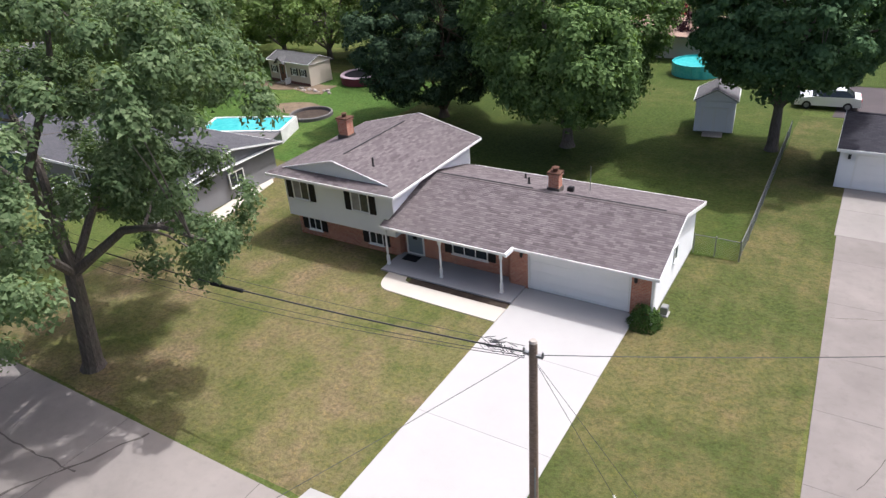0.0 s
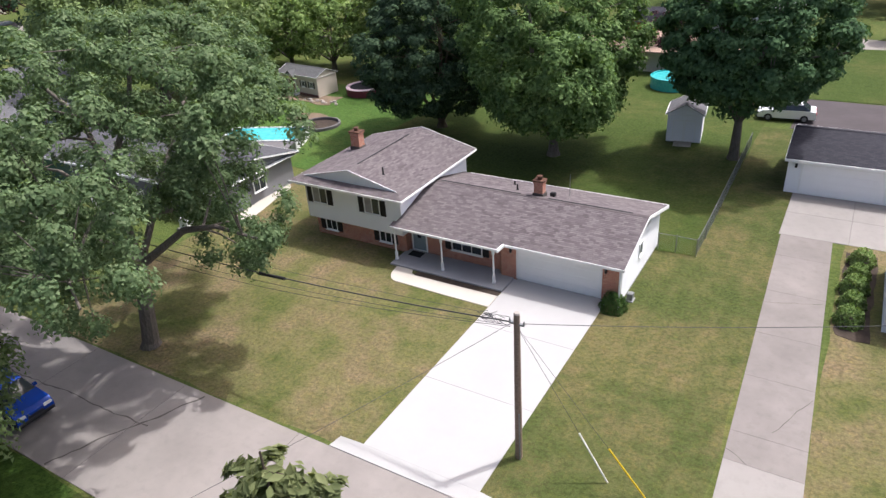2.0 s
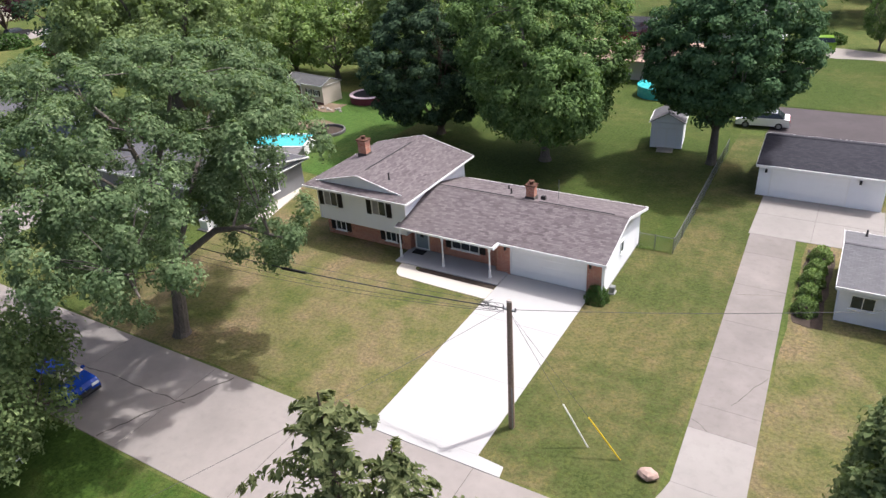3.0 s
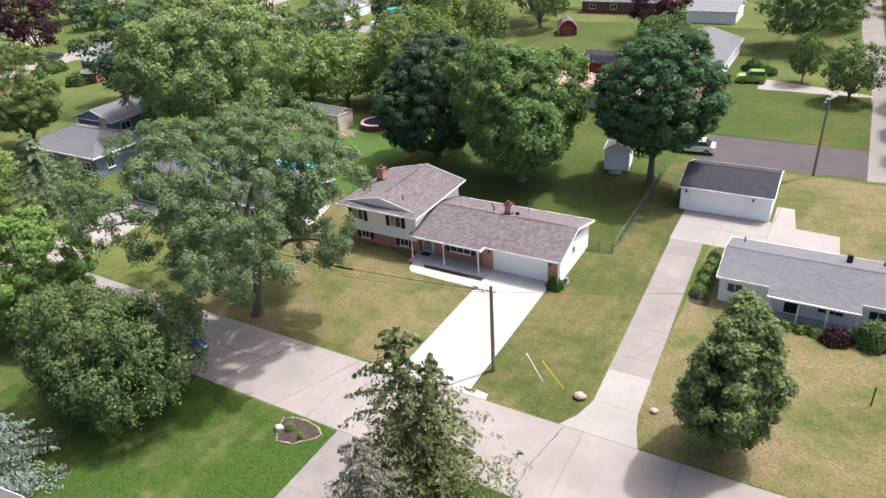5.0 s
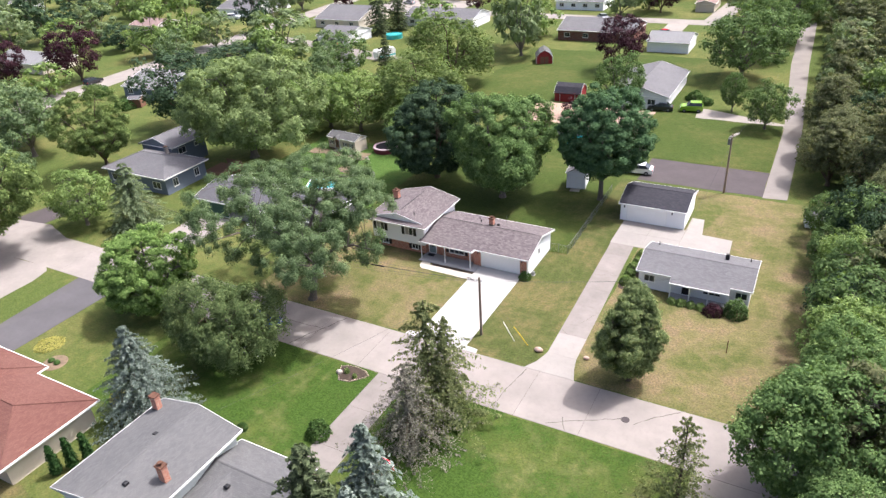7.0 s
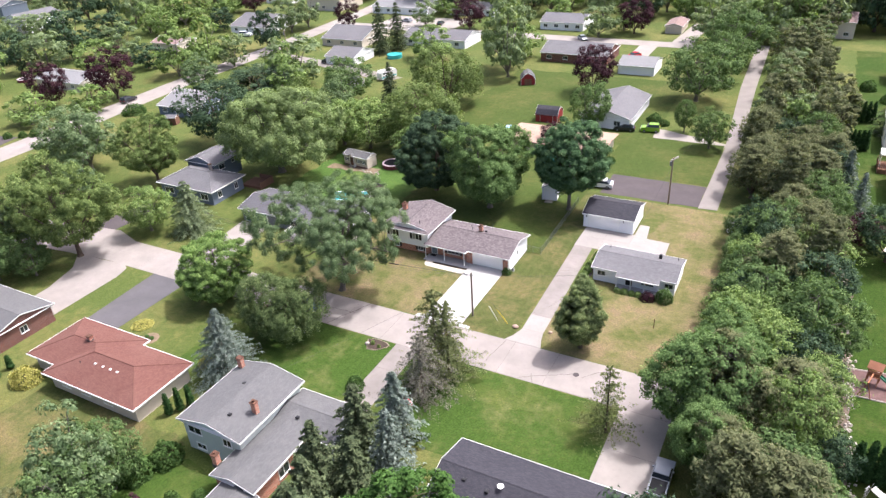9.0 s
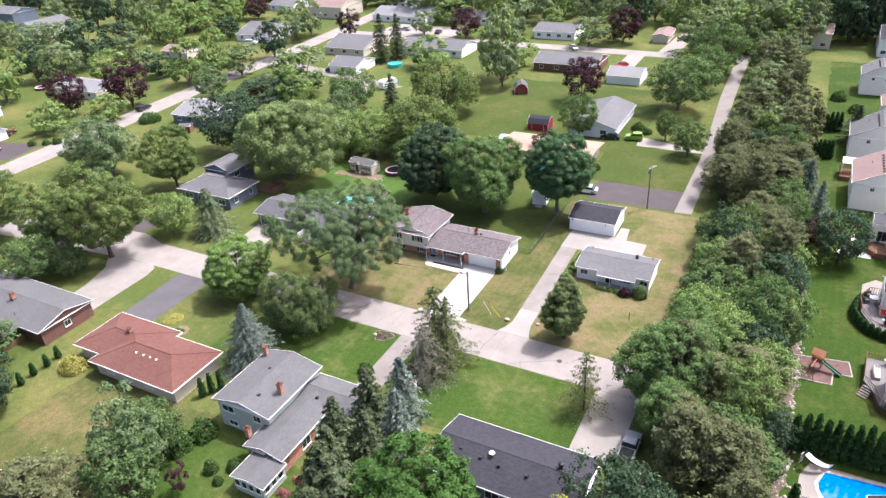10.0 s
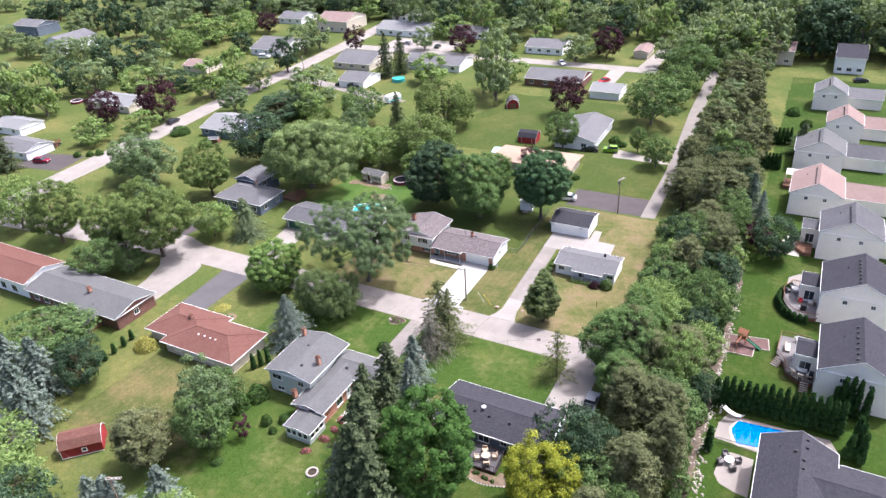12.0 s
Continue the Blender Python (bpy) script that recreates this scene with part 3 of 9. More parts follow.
# the white house's drive, apron, walk, bed
drive = paved("driveway", "new white concrete driveway", "driveway", [-5.1, 0.45], [-14.75, -9.8, -4.9, -0.05], 0.05, M["drive"], 0.006, M["porch"])
ap = Build()
ap.solid([(-6.35, -15.45), (1.85, -15.45), (1.75, -14.85), (0.46, -14.74), (-5.1, -14.74), (-6.25, -14.8)], -0.05, 0.052)
solo("driveway_apron", ap, M["drive"], "new white concrete apron at the street", "driveway", kind="structure")
gl = Build()
gl.box(-4.92, -0.05, 0, 0.04, 0.32, 0.045)
solo("garage_threshold", gl, M["porch"], "grey concrete strip under the garage door", "threshold", kind="structure")
wk = [(-5.12, -3.28), (-5.12, -2.12)] + [(x, -2.12) for x in (-7, -9, -10.6)] + [(-10.95, -1.95), (-11.05, -1.62), (-12.2, -1.62)]
wk += [(-12.15 + 0.9 * (1 - math.cos(a)) * 1.0, -1.9 - 1.25 * math.sin(a)) for a in steps(0.2, math.pi / 2, 6)] + [(-8, -3.25)]
b = Build()
b.solid(list(reversed(wk)), -0.05, 0.045)
solo("front_walk", b, M["walk"], "cream concrete front walk with a rounded end", "path", kind="structure")
b = Build()
b.solid(wavy(-10.7, -2.1, -5.15, -1.62, 0.03, 0.4, 8), -0.05, 0.02)
solo("flower_bed", b, M["mulch"], "empty dark mulch bed along the porch", "flower bed", kind="structure")
porch = Build()
porch.chamfer(-12.75, -1.6, -0.05, -5.12, 0.5, 0.1, 0.02)
solo("porch_slab", porch, M["porch"], "grey concrete porch slab", "porch", kind="structure")

# the grey house's long drive
def slanted_drive(label, ys, material):
    """Slabs of a drive that runs a little askew of the house."""
    ob = thing("long_driveway", 9.3, (ys[0] + ys[-1]) / 2, 0.0, label, "driveway", kind="structure")
    for y0, y1 in zip(ys, ys[1:]):
        y0, y1 = y0 + 0.006, y1 - 0.006
        quad = [(7.87 - 0.03 * y0, y0), (10.75 - 0.033 * y0, y0), (10.75 - 0.033 * y1, y1), (7.87 - 0.03 * y1, y1)]
        part("slab", Build().solid([(qx - 9.3, qy - ob.location.y) for qx, qy in quad], -0.05, 0.035), material, ob)


slanted_drive("long old concrete driveway with cracked joints", [-8.85, -7.1, -3.2, 0.4, 4.6, 8.8, 11.6], M["drive_long"])
slanted_drive("paler lower end of the long concrete driveway", [-12.4, -8.85], M["drive_pale"])
sheet("driveway_mouth", [(7.0, -15.45), (11.95, -15.45), (11.45, -13.9), (11.16, -12.406), (8.242, -12.406), (8.1, -13.0), (7.75, -14.2)], 0.034, M["drive_pale"], "flared mouth of the old concrete drive", "driveway")
paved("garage_court", "old concrete court before the white garage", "driveway", [7.4, 11.2, 15.3], [11.6, 15.0, 18.25], 0.036, M["drive_pale"], 0.006)
sheet("side_pad", [(15.3, 13.0), (21.2, 13.0), (21.0, 17.5), (17.4, 17.7), (16.9, 22.0), (15.35, 22.0)], 0.037, M["drive_pale"], "pale concrete pad beside the garage", "path")
paved("north_drive", "concrete drive of the dark-roofed house", "driveway", [23.8, 29.3], [-34.5, -28.4, -22.0], 0.034, M["drive_old"], 0.007)
paved("split_house_drive", "concrete drive of the grey split-level house", "driveway", [-5.4, -2.0], [-37.0, -32.0, -27.0, -22.0], 0.034, M["drive_long"], 0.006)
sheet("green_garage_drive", [(-49.6, -2.2), (-48.4, -15.45), (-42.4, -15.45), (-43.6, -2.2)], 0.03, M["drive_old"], "concrete drive before the green garage door", "driveway")
sheet("red_house_drive", [(-50.3, -22.0), (-49.4, -37.5), (-43.3, -37.5), (-43.2, -22.0)], 0.028, M["asphalt_grey"], "faded asphalt drive of the red-roofed house", "driveway")
sheet("brick_house_drive", [(-68.0, -22.4), (-64.6, -26.0), (-62.8, -31.5), (-62.4, -37.2), (-55.0, -37.0), (-55.2, -25.0), (-55.9, -22.6), (-57.0, -21.9)], 0.031, M["street"], "wide concrete drive of the brick house", "driveway")
sheet("blue_house_drive", [(-75.5, -14.0), (-69.5, -15.0), (-68.0, -4.5), (-72.5, -3.5)], 0.02, M["asphalt"], "dark asphalt drive of the blue house", "driveway")
sheet("lime_drive", [(2.0, 63.0), (22.8, 60.5), (22.8, 63.5), (9.5, 68.0), (2.5, 68.0)], 0.022, M["drive_old"], "pale concrete drive off the lane", "driveway")
sheet("far_drive", [(-5.5, 147.5), (1.0, 147.5), (2.0, 176), (-3.5, 176)], 0.027, M["drive_old"], "pale concrete drive", "driveway")
sheet("far_drive", [(-14.0, 120), (-8.5, 120), (-8.5, 141.3), (-14.0, 141.4)], 0.027, M["drive_old"], "pale concrete drive of the white garage", "driveway")
sheet("far_court", [(-118, 150), (-84, 149.6), (-84, 165), (-118, 166)], 0.027, M["drive_old"], "pale concrete court between far houses", "driveway")
sheet("far_drive", [(-130, 96), (-106, 92), (-72, 82), (-69, 87), (-100, 96), (-129, 102)], 0.02, M["alley"], "gravel drive with parked cars", "driveway")
sheet("left_court", [(-152, -2), (-134, 1), (-136, 12), (-150, 9)], 0.02, M["asphalt"], "dark asphalt court", "driveway")
sheet("pool_deck", [(47.5, -29.6), (47.7, -26.4), (48.6, -24.2), (61.8, -23.9), (63.0, -26.4), (60.6, -29.6), (52.9, -30.1)], 0.05, M["patio"], "pale paved pool surround", "paving")

sheet("side_path", [(-26.9, -1.6), (-25.6, -1.0), (-26.9, 5.2), (-28.0, 6.2)], 0.05, M["walk"], "pale concrete path beside the ranch", "path")


def crack(path, z, w=0.035, seed=1):
    """A tar-dark crack that wanders along a line."""
    rnd = random.Random(seed)
    (ax, ay), (bx, by) = path
    n = max(4, int(math.hypot(bx - ax, by - ay) / 0.35))
    ux, uy = (by - ay) / math.hypot(bx - ax, by - ay), -(bx - ax) / math.hypot(bx - ax, by - ay)
    pts, off = [], 0.0
    for i in range(n + 1):
        off += rnd.uniform(-0.08, 0.08)
        k, h = i / n, w * rnd.uniform(0.3, 1.0)
        pts.append((ax + (bx - ax) * k + ux * off, ay + (by - ay) * k + uy * off, h))
    b = Build()
    for (px, py, h), (qx, qy, g) in zip(pts, pts[1:]):
        b.face([(px - ux * h, py - uy * h, z), (px + ux * h, py + uy * h, z), (qx + ux * g, qy + uy * g, z), (qx - ux * g, qy - uy * g, z)])
    return solo("crack", b, M["tar"], "dark tarred crack in the worn concrete", "crack", kind="structure")


for i, line in enumerate((((-16.6, -21.9), (-13.8, -15.6)), ((-3.2, -22.0), (-2.0, -18.4)), ((6.4, -21.9), (7.2, -15.6)), ((11.6, -21.8), (17.4, -18.6)), ((-26.0, -18.9), (-14.5, -18.4)),
                          ((18.4, -18.8), (22.2, -15.6)), ((-34.0, -22.0), (-31.5, -15.6)), ((12.6, -20.4), (13.2, -22.0)))):
    crack(line, 0.034, 0.075 if i == 0 else 0.05, 40 + i)
for i, line in enumerate((((8.1, -8.3), (9.0, -8.8)), ((9.6, -6.6), (10.8, -3.8)), ((7.8, 3.4), (10.5, 4.3)))):
    crack(line, 0.0395, 0.022, 60 + i)

b = Build()
b.solid(wavy(11.15, 1.6, 12.7, 10.6, 0.12, 0.7, 23), -0.05, 0.03)
solo("shrub_bed", b, M["mulch"], "dark mulch bed under the shrubs by the drive", "flower bed", kind="structure")


# ---- house kit ----
TURN_OF = {"S": 0, "E": 90, "N": 180, "W": -90}
KIT = {}


def kit(key, make):
    if key not in KIT:
        KIT[key] = make()
    return KIT[key]


def on_wall(ob, face, x, y, z):
    ob.location, ob.rotation_euler = (x, y, z), (0, 0, radians(TURN_OF[face]))
    return ob


def frame_bars(w, h, t, d):
    b = Build()
    b.box(-w / 2, -d, 0, -w / 2 + t, 0.02, h).box(w / 2 - t, -d, 0, w / 2, 0.02, h)
    b.box(-w / 2 + t, -d, 0, w / 2 - t, 0.02, t).box(-w / 2 + t, -d, h - t, w / 2 - t, 0.02, h)
    return b


def window(parent, face, x, y, z, w, h, panes=2, shutters=0.0, curtain=False, trim="trim"):
    """A framed window on a wall face; x, y is the middle of its foot."""
    t = 0.06
    me = kit(("win", w, h, trim), lambda: frame_bars(w, h, t, 0.055).mesh("window"))
    ob = on_wall(part("window", me, M[trim], parent), face, x, y, z)
    pw = (w - 2 * t) / panes
    pane_me = kit(("pane", pw, h), lambda: Build().box(-pw / 2 + 0.012, -0.02, t, pw / 2 - 0.012, 0.0, h - t).mesh("pane"))
    for i in range(panes):
        p = part("pane", pane_me if not (curtain and i == 0) else pane_me.copy(), M["glass"], ob)
        p.location = (-w / 2 + t + pw * (i + 0.5), 0, 0)
        if curtain and i == 0:
            p.data.materials[0] = M["curtain"]
    if panes > 1:
        bar = kit(("mullion", h, trim), lambda: Build().box(-0.02, -0.045, t, 0.02, 0.01, h - t).mesh("mullion"))
        for i in range(1, panes):
            part("mullion", bar, M[trim], ob).location = (-w / 2 + t + pw * i, 0, 0)
    sill = kit(("sill", w), lambda: Build().box(-w / 2 - 0.05, -0.11, -0.06, w / 2 + 0.05, 0.0, -0.003).mesh("sill"))
    part("sill", sill, M[trim], ob)
    if shutters:
        def make():
            b = frame_bars(shutters, h, 0.05, 0.05)
            k = 0.06
            while k < h - 0.08:
                b.box(-shutters / 2 + 0.05, -0.04, k, shutters / 2 - 0.05, 0.0, k + 0.035)
                k += 0.055
            b.box(-shutters / 2 + 0.05, -0.012, 0.05, shutters / 2 - 0.05, 0.005, h - 0.05)
            return b.mesh("shutter")
        me = kit(("shut", shutters, h), make)
        for s in (-1, 1):
            q = part("shutter", me, M["shutter"], ob, "black louvred shutter")
            q.location = (s * (w / 2 + shutters / 2 + 0.02), 0, 0)
    return ob


def garage_door(parent, face, x, y, w, h, material, z=0.05):
    b = Build()
    rows = 4
    for i in range(rows):
        z0, z1 = h * i / rows, h * (i + 1) / rows
        b.box(-w / 2, -0.03, z0 + 0.006, w / 2, 0.0, z1 - 0.006)
    b.box(-w / 2, -0.018, 0, w / 2, 0.0, h)
    ob = on_wall(part("garage_door", b, material, parent), face, x, y, z)
    part("door_trim", frame_bars(w + 0.24, h + 0.1, 0.1, 0.06), M["trim"], ob)
    return ob


def entry_door(parent, face, x, y, z, w, h, material):
    b = Build()
    b.box(-w / 2, -0.03, 0, w / 2, 0.0, h)
    ob = on_wall(part("door", b, material, parent), face, x, y, z)
    part("door_frame", frame_bars(w + 0.2, h + 0.1, 0.09, 0.06), M["trim"], ob)
    part("door_light", Build().box(-0.13, -0.045, h * 0.45, 0.13, -0.02, h * 0.88), M["glass"], ob)
    part("handle", Build().tube((w * 0.38, -0.03, h * 0.47), (w * 0.38, -0.09, h * 0.47), 0.03, 0.035), M["metal"], ob)
    return ob


def lap_wall(b, x0, y0, x1, y1, z0, z1, lap=0.18, lip=0.018):
    """Upright wall prism with the stepped face of lap siding on all four sides."""
    z = z0
    while z < z1 - 1e-4:
        t = min(z + lap, z1)
        lo = [(x0 - lip, y0 - lip, z), (x1 + lip, y0 - lip, z), (x1 + lip, y1 + lip, z), (x0 - lip, y1 + lip, z)]
        hi = [(x0, y0, t), (x1, y0, t), (x1, y1, t), (x0, y1, t)]
        inn = [(x0, y0, z), (x1, y0, z), (x1, y1, z), (x0, y1, z)]
        for i in range(4):
            j = (i + 1) % 4
            b.face([lo[i], lo[j], hi[j], hi[i]])
            b.face([inn[i], inn[j], lo[j], lo[i]])
        z = t
    b.face([(x0, y0, z1), (x1, y0, z1), (x1, y1, z1), (x0, y1, z1)])
    return b


def gable_roof(parent, x0, y0, x1, y1, ze, pitch, axis, roof, thick=0.16, trim="trim", gutter=True):
    """Two slopes over the roof's outline; ze is the top at the eave. Gives the ridge's height."""
    if axis == "x":
        m, run = (y0 + y1) / 2, (y1 - y0) / 2
    else:
        m, run = (x0 + x1) / 2, (x1 - x0) / 2
    zr = ze + run * pitch
    s = math.hypot(run, run * pitch)
    L = (x1 - x0) if axis == "x" else (y1 - y0)
    uv = [(0, 0), (L, 0), (L, s), (0, s)]
    if axis == "x":
        a = [(x0, y0, ze), (x1, y0, ze), (x1, m, zr), (x0, m, zr)]
        c = [(x1, y1, ze), (x0, y1, ze), (x0, m, zr), (x1, m, zr)]
    else:
        a = [(x1, y0, ze), (x1, y1, ze), (m, y1, zr), (m, y0, zr)]
        c = [(x0, y1, ze), (x0, y0, ze), (m, y0, zr), (m, y1, zr)]
    for q in (a, c):
        part("roof", Build().slab(q, thick, uv), roof, parent)
    cap = Build()
    e = 0.13
    if axis == "x":
        cap.slab([(x0, m - e, zr - e * pitch + 0.03), (x1, m - e, zr - e * pitch + 0.03), (x1, m, zr + 0.035), (x0, m, zr + 0.035)], 0.03, [(0, 0), (L, 0), (L, .1), (0, .1)])
        cap.slab([(x1, m + e, zr - e * pitch + 0.03), (x0, m + e, zr - e * pitch + 0.03), (x0, m, zr + 0.035), (x1, m, zr + 0.035)], 0.03, [(0, 0), (L, 0), (L, .1), (0, .1)])
    else:
        cap.slab([(m + e, y0, zr - e * pitch + 0.03), (m + e, y1, zr - e * pitch + 0.03), (m, y1, zr + 0.035), (m, y0, zr + 0.035)], 0.03, [(0, 0), (L, 0), (L, .1), (0, .1)])
        cap.slab([(m - e, y1, zr - e * pitch + 0.03), (m - e, y0, zr - e * pitch + 0.03), (m, y0, zr + 0.035), (m, y1, zr + 0.035)], 0.03, [(0, 0), (L, 0), (L, .1), (0, .1)])
    part("ridge_cap", cap, roof, parent)
    # white edge boards: gutters along the eaves, rake boards up the gables
    d = 0.03
    edges = []
    if axis == "x":
        edges.append(("gutter", Build().box(x0, y0 - 0.06, ze - thick - 0.03, x1, y0 - 0.004, ze - 0.015)))
        edges.append(("gutter", Build().box(x0, y1 + 0.004, ze - thick - 0.03, x1, y1 + 0.06, ze - 0.015)))
        for xa, xb in ((x0 - d, x0 - 0.003), (x1 + 0.003, x1 + d)):
            edges.append(("rake_board", Build().slab([(xa, y0 - 0.05, ze + 0.012), (xb, y0 - 0.05, ze + 0.012), (xb, m, zr + 0.022), (xa, m, zr + 0.022)], thick - 0.03)))
            edges.append(("rake_board", Build().slab([(xb, y1 + 0.05, ze + 0.012), (xa, y1 + 0.05, ze + 0.012), (xa, m, zr + 0.022), (xb, m, zr + 0.022)], thick - 0.03)))
    else:
        edges.append(("gutter", Build().box(x0 - 0.06, y0, ze - thick - 0.03, x0 - 0.004, y1, ze - 0.015)))
        edges.append(("gutter", Build().box(x1 + 0.004, y0, ze - thick - 0.03, x1 + 0.06, y1, ze - 0.015)))
        for ya, yb in ((y0 - d, y0 - 0.003), (y1 + 0.003, y1 + d)):
            edges.append(("rake_board", Build().slab([(x1 + 0.05, ya, ze + 0.012), (x1 + 0.05, yb, ze + 0.012), (m, yb, zr + 0.022), (m, ya, zr + 0.022)], thick - 0.03)))
            edges.append(("rake_board", Build().slab([(x0 - 0.05, yb, ze + 0.012), (x0 - 0.05, ya, ze + 0.012), (m, ya, zr + 0.022), (m, yb, zr + 0.022)], thick - 0.03)))
    for nm, e in edges:
        part(nm, e, M[trim], parent)
    return zr


def gable_walls(parent, x0, y0, x1, y1, z0, zw, zr, axis, wall, lap=True):
    """Walls up to zw with gable triangles rising to zr."""
    b = Build()
    if lap:
        lap_wall(b, x0, y0, x1, y1, z0, zw)
    else:
        b.box(x0, y0, z0, x1, y1, zw)
    if axis == "x":
        m = (y0 + y1) / 2
        for x, s in ((x0, -1), (x1, 1)):
            t = Build()
            xa, xb = (x, x + 0.12) if s < 0 else (x - 0.12, x)
            for k in (xa, xb):
                tri = [(k, y0, zw), (k, y1, zw), (k, m, zr)]
                t.face(tri if k == xb else tri[::-1])
            t.face([(xa, y0, zw), (xb, y0, zw), (xb, m, zr), (xa, m, zr)])
            t.face([(xb, y1, zw), (xa, y1, zw), (xa, m, zr), (xb, m, zr)])
            part("gable", t, wall, parent)
    else:
        m = (x0 + x1) / 2
        for y, s in ((y0, -1), (y1, 1)):
            t = Build()
            ya, yb = (y, y + 0.12) if s < 0 else (y - 0.12, y)
            for k in (ya, yb):
                tri = [(x0, k, zw), (x1, k, zw), (m, k, zr)]
                t.face(tri if k == ya else tri[::-1])
            t.face([(x0, yb, zw), (x0, ya, zw), (m, ya, zr), (m, yb, zr)])
            t.face([(x1, ya, zw), (x1, yb, zw), (m, yb, zr), (m, ya, zr)])
            part("gable", t, wall, parent)
    return part("wall", b, wall, parent)


def gable_block(parent, x0, y0, x1, y1, ze, pitch, axis, wall, roof, over=0.45, rake=0.3, z0=0.0, lap=True, thick=0.16, trim="trim"):
    """A walled block under a gable roof, by its roof's outline."""
    if axis == "x":
        wx0, wx1, wy0, wy1 = x0 + rake, x1 - rake, y0 + over, y1 - over
        run = (y1 - y0) / 2
    else:
        wx0, wx1, wy0, wy1 = x0 + over, x1 - over, y0 + rake, y1 - rake
        run = (x1 - x0) / 2
    zr = ze + run * pitch
    gable_walls(parent, wx0, wy0, wx1, wy1, z0, ze + over * pitch - thick - 0.01, zr - thick - 0.03, axis, wall, lap)
    so = Build()
    so.box(x0 + 0.03, y0 + 0.03, ze - thick - 0.02, x1 - 0.03, y1 - 0.03, ze - thick - 0.005)
    part("soffit", so, M[trim], parent)
    gable_roof(parent, x0, y0, x1, y1, ze, pitch, axis, roof, thick, trim)
    return zr, (wx0, wy0, wx1, wy1)


def hip_block(parent, x0, y0, x1, y1, ze, pitch, wall, roof, over=0.5, z0=0.0, lap=True, thick=0.16):
    """A walled block under a hip roof whose ridge runs along its longer side."""
    lap_wall(w := Build(), x0 + over, y0 + over, x1 - over, y1 - over, z0, ze - 0.05) if lap else (w := Build()).box(x0 + over, y0 + over, z0, x1 - over, y1 - over, ze - 0.05)
    part("wall", w, wall, parent)
    part("soffit", Build().box(x0 + 0.04, y0 + 0.04, ze - thick - 0.02, x1 - 0.04, y1 - 0.04, ze - thick), M["trim"], parent)
    if x1 - x0 >= y1 - y0:
        r = (y1 - y0) / 2
        a, c = (x0 + r, (y0 + y1) / 2, ze + r * pitch), (x1 - r, (y0 + y1) / 2, ze + r * pitch)
    else:
        r = (x1 - x0) / 2
        a, c = ((x0 + x1) / 2, y0 + r, ze + r * pitch), ((x0 + x1) / 2, y1 - r, ze + r * pitch)
    p = [(x0, y0, ze), (x1, y0, ze), (x1, y1, ze), (x0, y1, ze)]
    s = math.hypot(r, r * pitch)
    if x1 - x0 >= y1 - y0:
        faces = [[p[0], p[1], c, a], [p[2], p[3], a, c], [p[1], p[2], c], [p[3], p[0], a]]
    else:
        faces = [[p[1], p[2], c, a], [p[3], p[0], a, c], [p[0], p[1], a], [p[2], p[3], c]]
    for q in faces:
        o, u = Vector(q[0]), (Vector(q[1]) - Vector(q[0])).normalized()
        uv = []
        for v in q:
            dd = Vector(v) - o
            k = dd.dot(u)
            uv.append((k, (dd - u * k).length))
        part("roof", Build().slab(q, thick, uv), roof, parent)
    hips = Build()
    for v, e in zip(p, (a, c, c, a) if x1 - x0 >= y1 - y0 else (a, a, c, c)):
        hips.tube((v[0], v[1], v[2] + 0.0), (e[0], e[1], e[2] + 0.0), 0.07, 0.07, 6)
    hips.tube(a, c, 0.07, 0.07, 6)
    part("ridge_cap", hips, roof, parent)
    f = Build()
    d = 0.08
    f.box(x0 - d, y0 - d, ze - thick - 0.03, x1 + d, y0 - 0.004, ze - 0.015).box(x0 - d, y1 + 0.004, ze - thick - 0.03, x1 + d, y1 + d, ze - 0.015)
    f.box(x0 - d, y0 - 0.004, ze - thick - 0.03, x0 - 0.004, y1 + 0.004, ze - 0.015).box(x1 + 0.004, y0 - 0.004, ze - thick - 0.03, x1 + d, y1 + 0.004, ze - 0.015)
    part("fascia", f, M["trim"], parent, "white gutter")
    return ze + r * pitch


def chimney(parent, x, y, z0, z1, w, d, brick, flue=True):
    b = Build()
    b.box(x - w / 2, y - d / 2, z0, x + w / 2, y + d / 2, z1 - 0.2)
    b.box(x - w / 2 - 0.05, y - d / 2 - 0.05, z1 - 0.2, x + w / 2 + 0.05, y + d / 2 + 0.05, z1 - 0.08)
    ob = part("chimney", b, brick, parent, "brick chimney")
    part("chimney_cap", Build().chamfer(x - w / 2 - 0.08, y - d / 2 - 0.08, z1 - 0.08, x + w / 2 + 0.08, y + d / 2 + 0.08, z1, 0.03), M["rust"], ob)
    part("flashing", Build().box(x - w / 2 - 0.06, y - d / 2 - 0.06, z0, x + w / 2 + 0.06, y + d / 2 + 0.06, z0 + 0.42), M["tar"], ob)
    if flue:
        part("flue", Build().tube((x, y, z1), (x, y, z1 + 0.16), 0.13, 0.13, 10).tube((x, y, z1 + 0.2), (x, y, z1 + 0.24), 0.2, 0.16, 10), M["rust"], ob)
    return ob


def vent_pipe(parent, x, y, z, h=0.35, r=0.05):
    return part("vent_pipe", Build().tube((x, y, z), (x, y, z + h), r, r, 8).tube((x, y, z), (x, y, z + 0.06), r * 2.2, r * 1.2, 8), M["black"], parent)


def roof_vent(parent, x, y, z):
    return part("roof_vent", Build().chamfer(x - 0.18, y - 0.18, z - 0.1, x + 0.18, y + 0.18, z + 0.12, 0.05), M["black"], parent)


